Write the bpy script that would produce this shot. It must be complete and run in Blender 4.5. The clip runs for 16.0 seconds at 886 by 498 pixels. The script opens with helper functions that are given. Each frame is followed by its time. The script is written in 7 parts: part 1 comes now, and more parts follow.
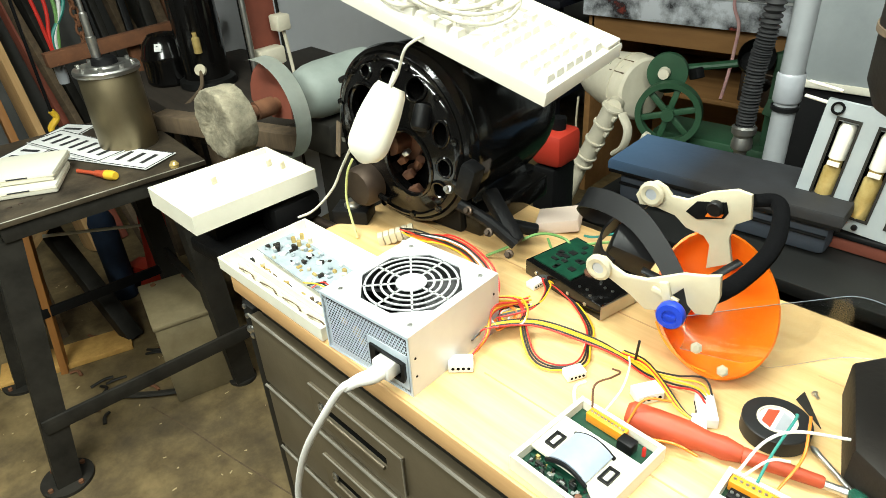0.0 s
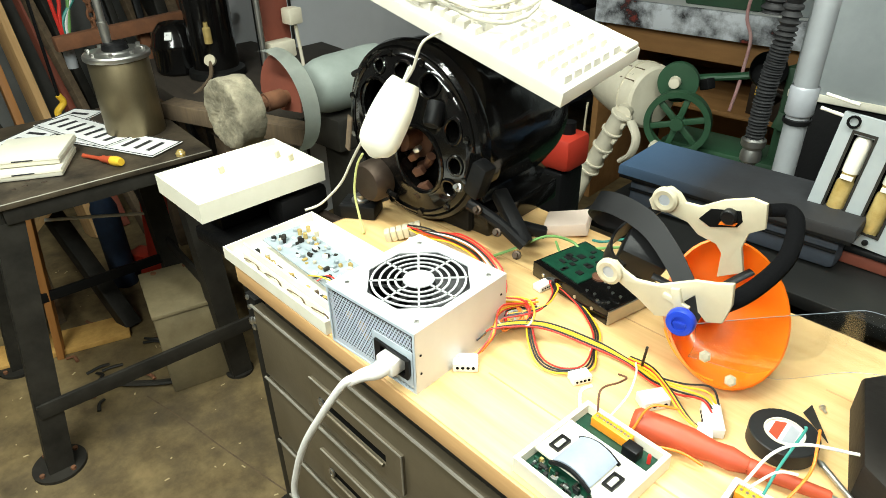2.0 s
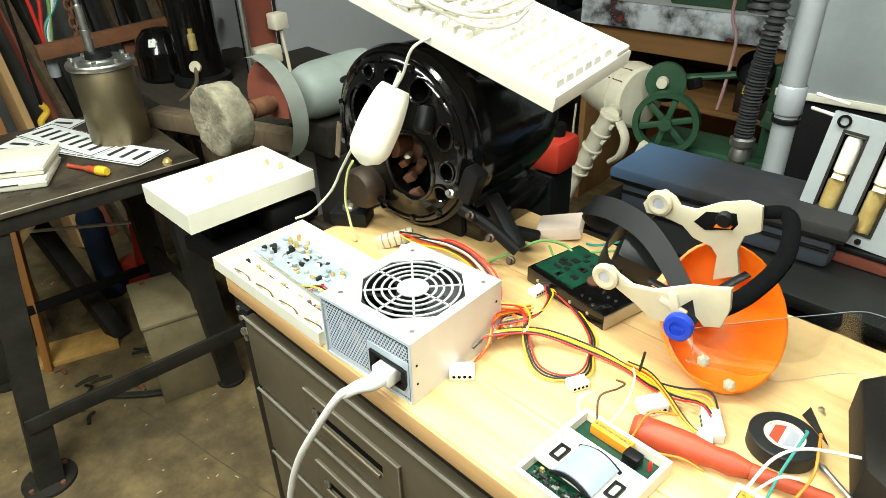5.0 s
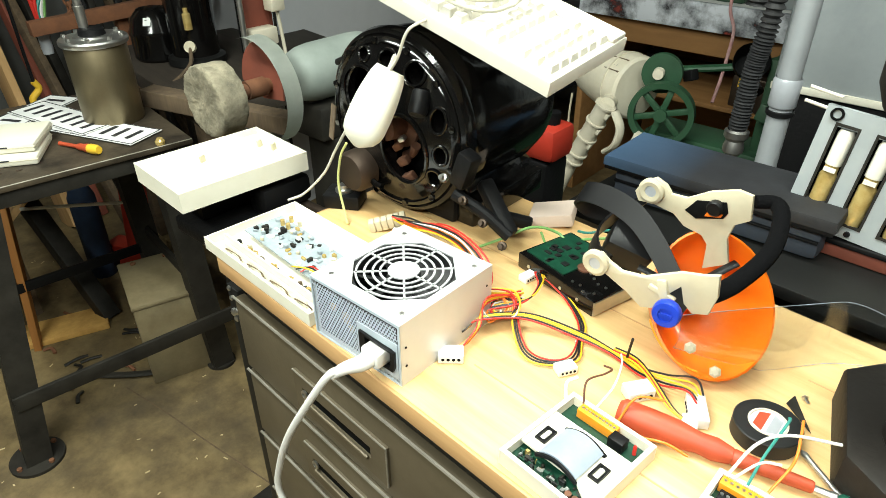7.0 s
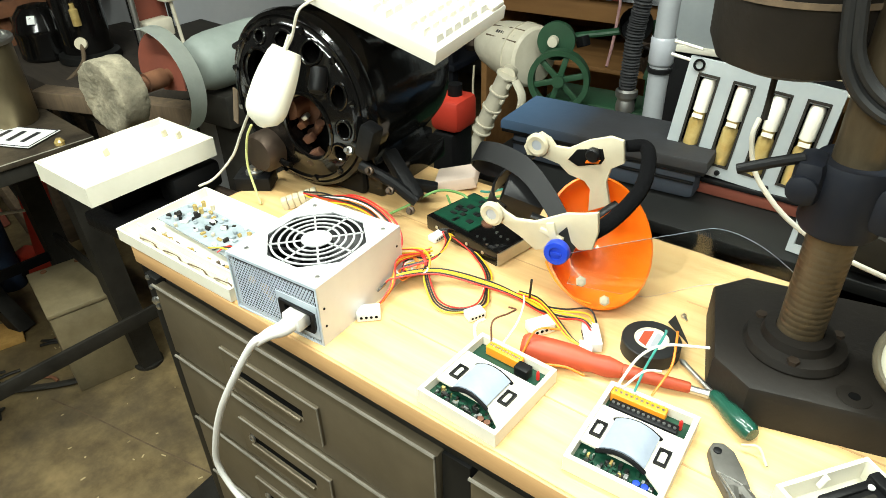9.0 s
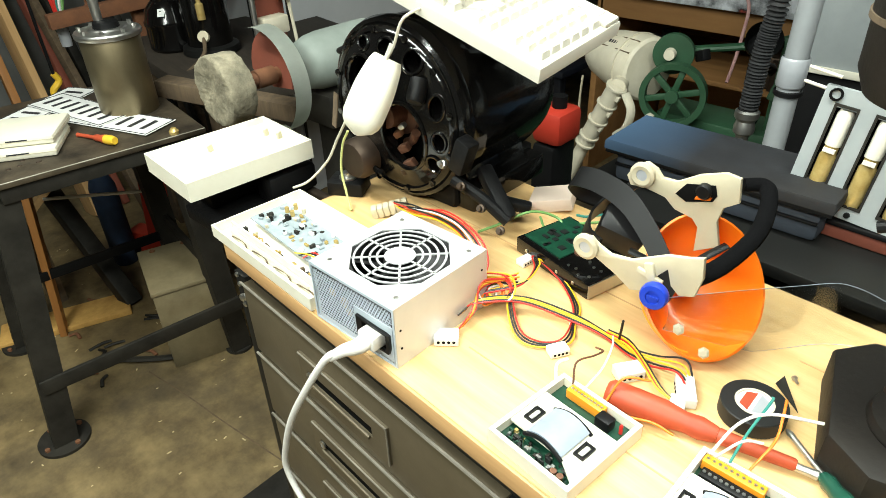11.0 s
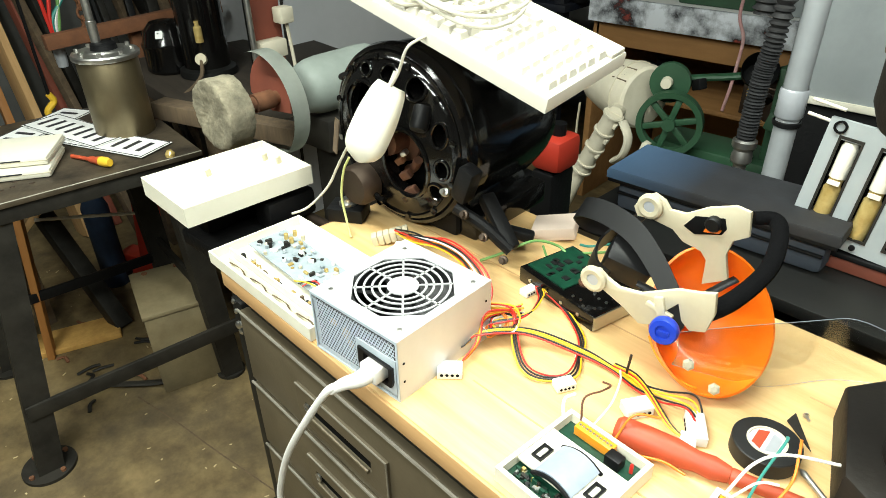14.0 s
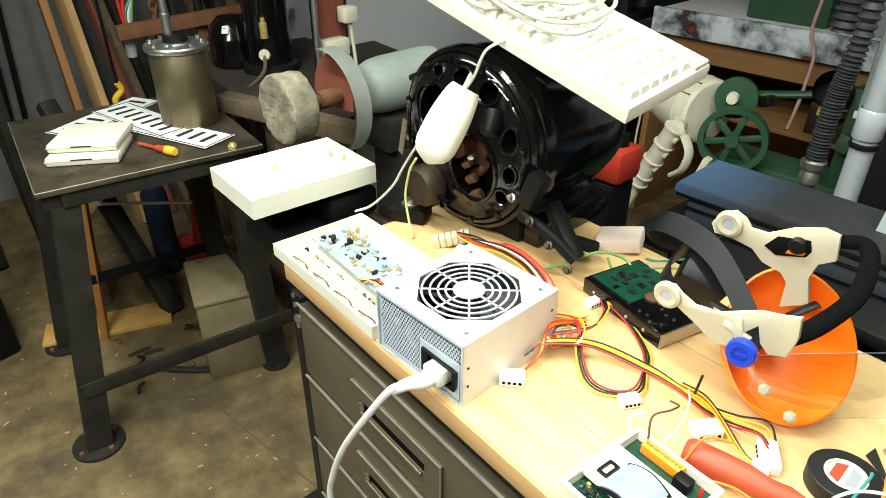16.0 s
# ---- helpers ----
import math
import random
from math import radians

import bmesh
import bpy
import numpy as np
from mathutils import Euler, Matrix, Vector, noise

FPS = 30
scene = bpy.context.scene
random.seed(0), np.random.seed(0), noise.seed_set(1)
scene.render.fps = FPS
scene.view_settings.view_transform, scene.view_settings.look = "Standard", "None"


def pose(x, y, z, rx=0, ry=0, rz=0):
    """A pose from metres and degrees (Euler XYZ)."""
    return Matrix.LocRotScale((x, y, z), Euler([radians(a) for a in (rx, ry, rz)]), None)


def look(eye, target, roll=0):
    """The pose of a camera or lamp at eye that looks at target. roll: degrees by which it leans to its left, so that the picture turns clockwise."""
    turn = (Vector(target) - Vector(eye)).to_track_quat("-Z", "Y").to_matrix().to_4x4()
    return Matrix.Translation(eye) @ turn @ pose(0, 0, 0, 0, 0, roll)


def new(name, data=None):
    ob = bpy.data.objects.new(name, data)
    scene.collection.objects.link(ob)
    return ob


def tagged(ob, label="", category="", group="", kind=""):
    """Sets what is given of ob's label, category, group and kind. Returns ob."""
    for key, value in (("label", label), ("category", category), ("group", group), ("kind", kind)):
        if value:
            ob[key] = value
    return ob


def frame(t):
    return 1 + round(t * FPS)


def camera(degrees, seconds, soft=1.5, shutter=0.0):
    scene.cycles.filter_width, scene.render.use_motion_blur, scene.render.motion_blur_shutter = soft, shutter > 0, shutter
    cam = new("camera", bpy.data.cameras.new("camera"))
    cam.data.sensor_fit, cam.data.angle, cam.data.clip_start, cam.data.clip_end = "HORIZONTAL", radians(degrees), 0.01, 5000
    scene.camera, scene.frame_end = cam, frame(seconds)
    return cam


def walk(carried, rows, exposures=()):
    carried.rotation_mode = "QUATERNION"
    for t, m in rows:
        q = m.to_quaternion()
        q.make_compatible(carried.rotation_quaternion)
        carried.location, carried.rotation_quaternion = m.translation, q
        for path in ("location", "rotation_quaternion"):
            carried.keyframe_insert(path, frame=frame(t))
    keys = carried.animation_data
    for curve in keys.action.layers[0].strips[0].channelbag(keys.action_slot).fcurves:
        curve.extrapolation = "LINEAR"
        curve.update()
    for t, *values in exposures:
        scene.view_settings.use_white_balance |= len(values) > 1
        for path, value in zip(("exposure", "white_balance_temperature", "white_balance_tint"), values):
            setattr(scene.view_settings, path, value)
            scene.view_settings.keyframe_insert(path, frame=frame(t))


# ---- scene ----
cam = camera(68.0, 16.0, soft=0.85)
PATH = [
    (0, (0.418, -0.375, 1.462), (-0.763, 0.866, 0.432), -3.7),
    (0.5, (0.426, -0.38, 1.456), (-0.703, 0.935, 0.457), -2.6),
    (1, (0.411, -0.382, 1.457), (-0.771, 0.882, 0.454), -2.3),
    (1.5, (0.401, -0.381, 1.456), (-0.801, 0.85, 0.436), -1.8),
    (2, (0.407, -0.381, 1.454), (-0.775, 0.865, 0.429), -1.3),
    (2.5, (0.413, -0.381, 1.457), (-0.731, 0.914, 0.45), -1.2),
    (3, (0.409, -0.382, 1.454), (-0.729, 0.906, 0.43), -0.4),
    (3.5, (0.405, -0.38, 1.452), (-0.738, 0.906, 0.432), -1.3),
    (6, (0.391, -0.376, 1.458), (-0.794, 0.872, 0.44), -2.0),
    (6.5, (0.39, -0.384, 1.457), (-0.853, 0.818, 0.452), -0.8),
    (7, (0.4, -0.378, 1.451), (-0.733, 0.891, 0.4), -0.3),
    (7.5, (0.426, -0.369, 1.441), (-0.54, 0.967, 0.309), 0.9),
    (8, (0.446, -0.366, 1.439), (-0.476, 0.972, 0.274), -1.4),
    (8.5, (0.469, -0.387, 1.447), (-0.378, 1.029, 0.316), -1.6),
    (9, (0.457, -0.411, 1.457), (-0.487, 0.969, 0.359), -1.7),
    (11.5, (0.428, -0.361, 1.462), (-0.758, 0.821, 0.369), -1.4),
    (12, (0.416, -0.366, 1.463), (-0.798, 0.798, 0.38), -0.3),
    (12.5, (0.404, -0.372, 1.46), (-0.854, 0.741, 0.375), -1.5),
    (13, (0.405, -0.373, 1.463), (-0.852, 0.787, 0.427), -1.8),
    (13.5, (0.407, -0.366, 1.463), (-0.814, 0.839, 0.435), -1.8),
    (14, (0.411, -0.364, 1.462), (-0.759, 0.885, 0.428), -1.1),
    (14.5, (0.41, -0.365, 1.464), (-0.743, 0.901, 0.43), -0.6),
    (15, (0.396, -0.371, 1.466), (-0.798, 0.847, 0.421), -0.3),
    (15.5, (0.386, -0.376, 1.471), (-0.821, 0.836, 0.435), -0.6),
    (16, (0.382, -0.386, 1.459), (-0.876, 0.786, 0.437), 0.2),
]
walk(cam, [(t, look(eye, target, roll)) for t, eye, target, roll in PATH])
LAMPS = ((0.45, 0.30, 0, 0.70), (0.30, -1.25, 0, 1.30), (-0.70, -0.35, 0, 0.75))
LAMPZ = 2.35
LEGX, LEGY = 0.015, -0.105
CANRX, CANRY = 0.0, 0.0
CORD = [(-0.050, -0.045, 0.957), (-0.062, -0.056, 0.945), (-0.10, -0.066, 0.88), (-0.145, -0.07, 0.80), (-0.18, -0.07, 0.72), (-0.195, -0.07, 0.66), (-0.17, -0.07, 0.61), (-0.12, -0.07, 0.58), (-0.05, -0.08, 0.50), (0.02, -0.10, 0.3), (0.05, -0.2, 0.01)]
KBLOC, KBROT = (-0.001, 0.253, 1.200), (8, 14.8, 0)
MOUSELOC = (-0.256, 0.214, 1.138)
MCORD = [(-0.228, 0.222, 1.195), (-0.215, 0.225, 1.215), (-0.200, 0.230, 1.250), (-0.190, 0.26, 1.262), (-0.22, 0.30, 1.262)]
DRZ = 8
HEAD = (-0.095, 0.01, 0.325)
DIAL = (0.573, 0.200, 1.026)
TANK, TANKV = (-1.82, 0.80, 0.791), 0.13
VESSEL = (-1.97, 0.74, 0.791)
MCOL, MCB = (-1.50, 0.85, 0.791), 0.11
GCAB = (-2.2, 1.74, 0.0)
OUTB = (-0.52, 1.42, 0.0)
GREEN = (-0.40, 1.50, 0.0)
POLE, POLEROT, POLEJ = (0.055, 1.05, 0.0), (0, 0, 0), 0.99
HOSE = [(-0.03, 1.3, 2.88), (-0.045, 1.3, 2.2), (-0.06, 1.3, 1.6), (-0.075, 1.3, 1.134), (-0.089, 1.3, 0.977), (-0.092, 1.3, 0.83)]
HOSE2 = [(-0.10, 1.45, 2.88), (-0.13, 1.45, 2.0), (-0.145, 1.45, 1.5), (-0.16, 1.45, 1.10)]
CASE, CASEL = (-0.075, 0.63, 0.931), 0.36
GRL, GRR = (0.312, 0.612, 0.963), (-8, 4, -3)
GBOARD = (0.185, 1.46, 0)

# ---- world, light, exposure ----
world = bpy.data.worlds.new("workshop_world")
world.use_nodes = True
scene.world = world
world.node_tree.nodes["Background"].inputs[0].default_value = (0.5, 0.55, 0.6, 1)
world.node_tree.nodes["Background"].inputs[1].default_value = 0.001
LAMP_POWER = 55.0


# ---- materials ----
def mat(name, col, rough=0.5, metal=0.0, col2=None, scale=20.0, amount=0.5, bump=0.0, bscale=None, spec=0.5, stretch=(1, 1, 1), grime=0.0, rnd=0.0,
        trans=0.0, coat=0.0):
    m = bpy.data.materials.new(name)
    m.use_nodes = True
    nt = m.node_tree
    n, l = nt.nodes, nt.links
    b = n["Principled BSDF"]
    b.inputs["Roughness"].default_value = rough
    b.inputs["Metallic"].default_value = metal
    b.inputs["Specular IOR Level"].default_value = spec
    b.inputs["Transmission Weight"].default_value = trans
    b.inputs["Coat Weight"].default_value = coat
    tc = n.new("ShaderNodeTexCoord")
    mp = n.new("ShaderNodeMapping")
    mp.inputs["Scale"].default_value = stretch
    l.new(tc.outputs["Object"], mp.inputs["Vector"])
    tex = n.new("ShaderNodeTexNoise")
    tex.inputs["Scale"].default_value = scale
    tex.inputs["Detail"].default_value = 6
    tex.inputs["Roughness"].default_value = 0.65
    l.new(mp.outputs["Vector"], tex.inputs["Vector"])
    ramp = n.new("ShaderNodeValToRGB")
    ramp.color_ramp.elements[0].position = 0.5 - 0.25
    ramp.color_ramp.elements[1].position = 0.5 + 0.25
    c2 = col2 or tuple(c * (1 - 0.35 * amount) for c in col)
    ramp.color_ramp.elements[0].color = (*c2, 1)
    ramp.color_ramp.elements[1].color = (*col, 1)
    l.new(tex.outputs["Fac"], ramp.inputs["Fac"])
    out = ramp.outputs["Color"]
    if grime:
        g = n.new("ShaderNodeTexNoise")
        g.inputs["Scale"].default_value = scale * 0.17
        g.inputs["Detail"].default_value = 8
        g.inputs["Roughness"].default_value = 0.7
        l.new(tc.outputs["Object"], g.inputs["Vector"])
        gr = n.new("ShaderNodeMapRange")
        gr.inputs["From Min"].default_value, gr.inputs["From Max"].default_value = 0.45, 0.7
        gr.inputs["To Min"].default_value, gr.inputs["To Max"].default_value = 0.0, grime
        l.new(g.outputs["Fac"], gr.inputs["Value"])
        mx = n.new("ShaderNodeMix")
        mx.data_type = "RGBA"
        mx.inputs["B"].default_value = (0.035, 0.028, 0.02, 1)
        l.new(gr.outputs["Result"], mx.inputs["Factor"])
        l.new(out, mx.inputs["A"])
        out = mx.outputs["Result"]
        rr = n.new("ShaderNodeMapRange")
        rr.inputs["To Min"].default_value, rr.inputs["To Max"].default_value = rough, min(1, rough + 0.3)
        l.new(g.outputs["Fac"], rr.inputs["Value"])
        l.new(rr.outputs["Result"], b.inputs["Roughness"])
    if rnd:
        oi = n.new("ShaderNodeObjectInfo")
        hs = n.new("ShaderNodeHueSaturation")
        mr = n.new("ShaderNodeMapRange")
        mr.inputs["To Min"].default_value, mr.inputs["To Max"].default_value = 1 - rnd, 1 + rnd
        l.new(oi.outputs["Random"], mr.inputs["Value"])
        l.new(mr.outputs["Result"], hs.inputs["Value"])
        l.new(out, hs.inputs["Color"])
        out = hs.outputs["Color"]
    l.new(out, b.inputs["Base Color"])
    if bump:
        bt = n.new("ShaderNodeTexNoise")
        bt.inputs["Scale"].default_value = bscale or scale * 4
        bt.inputs["Detail"].default_value = 5
        l.new(mp.outputs["Vector"], bt.inputs["Vector"])
        bp = n.new("ShaderNodeBump")
        bp.inputs["Strength"].default_value = bump
        bp.inputs["Distance"].default_value = 0.002
        l.new(bt.outputs["Fac"], bp.inputs["Height"])
        l.new(bp.outputs["Normal"], b.inputs["Normal"])
    return m


def glow(name, col, strength):
    m = bpy.data.materials.new(name)
    m.use_nodes = True
    b = m.node_tree.nodes["Principled BSDF"]
    b.inputs["Base Color"].default_value = (*col, 1)
    b.inputs["Emission Color"].default_value = (*col, 1)
    b.inputs["Emission Strength"].default_value = strength
    return m


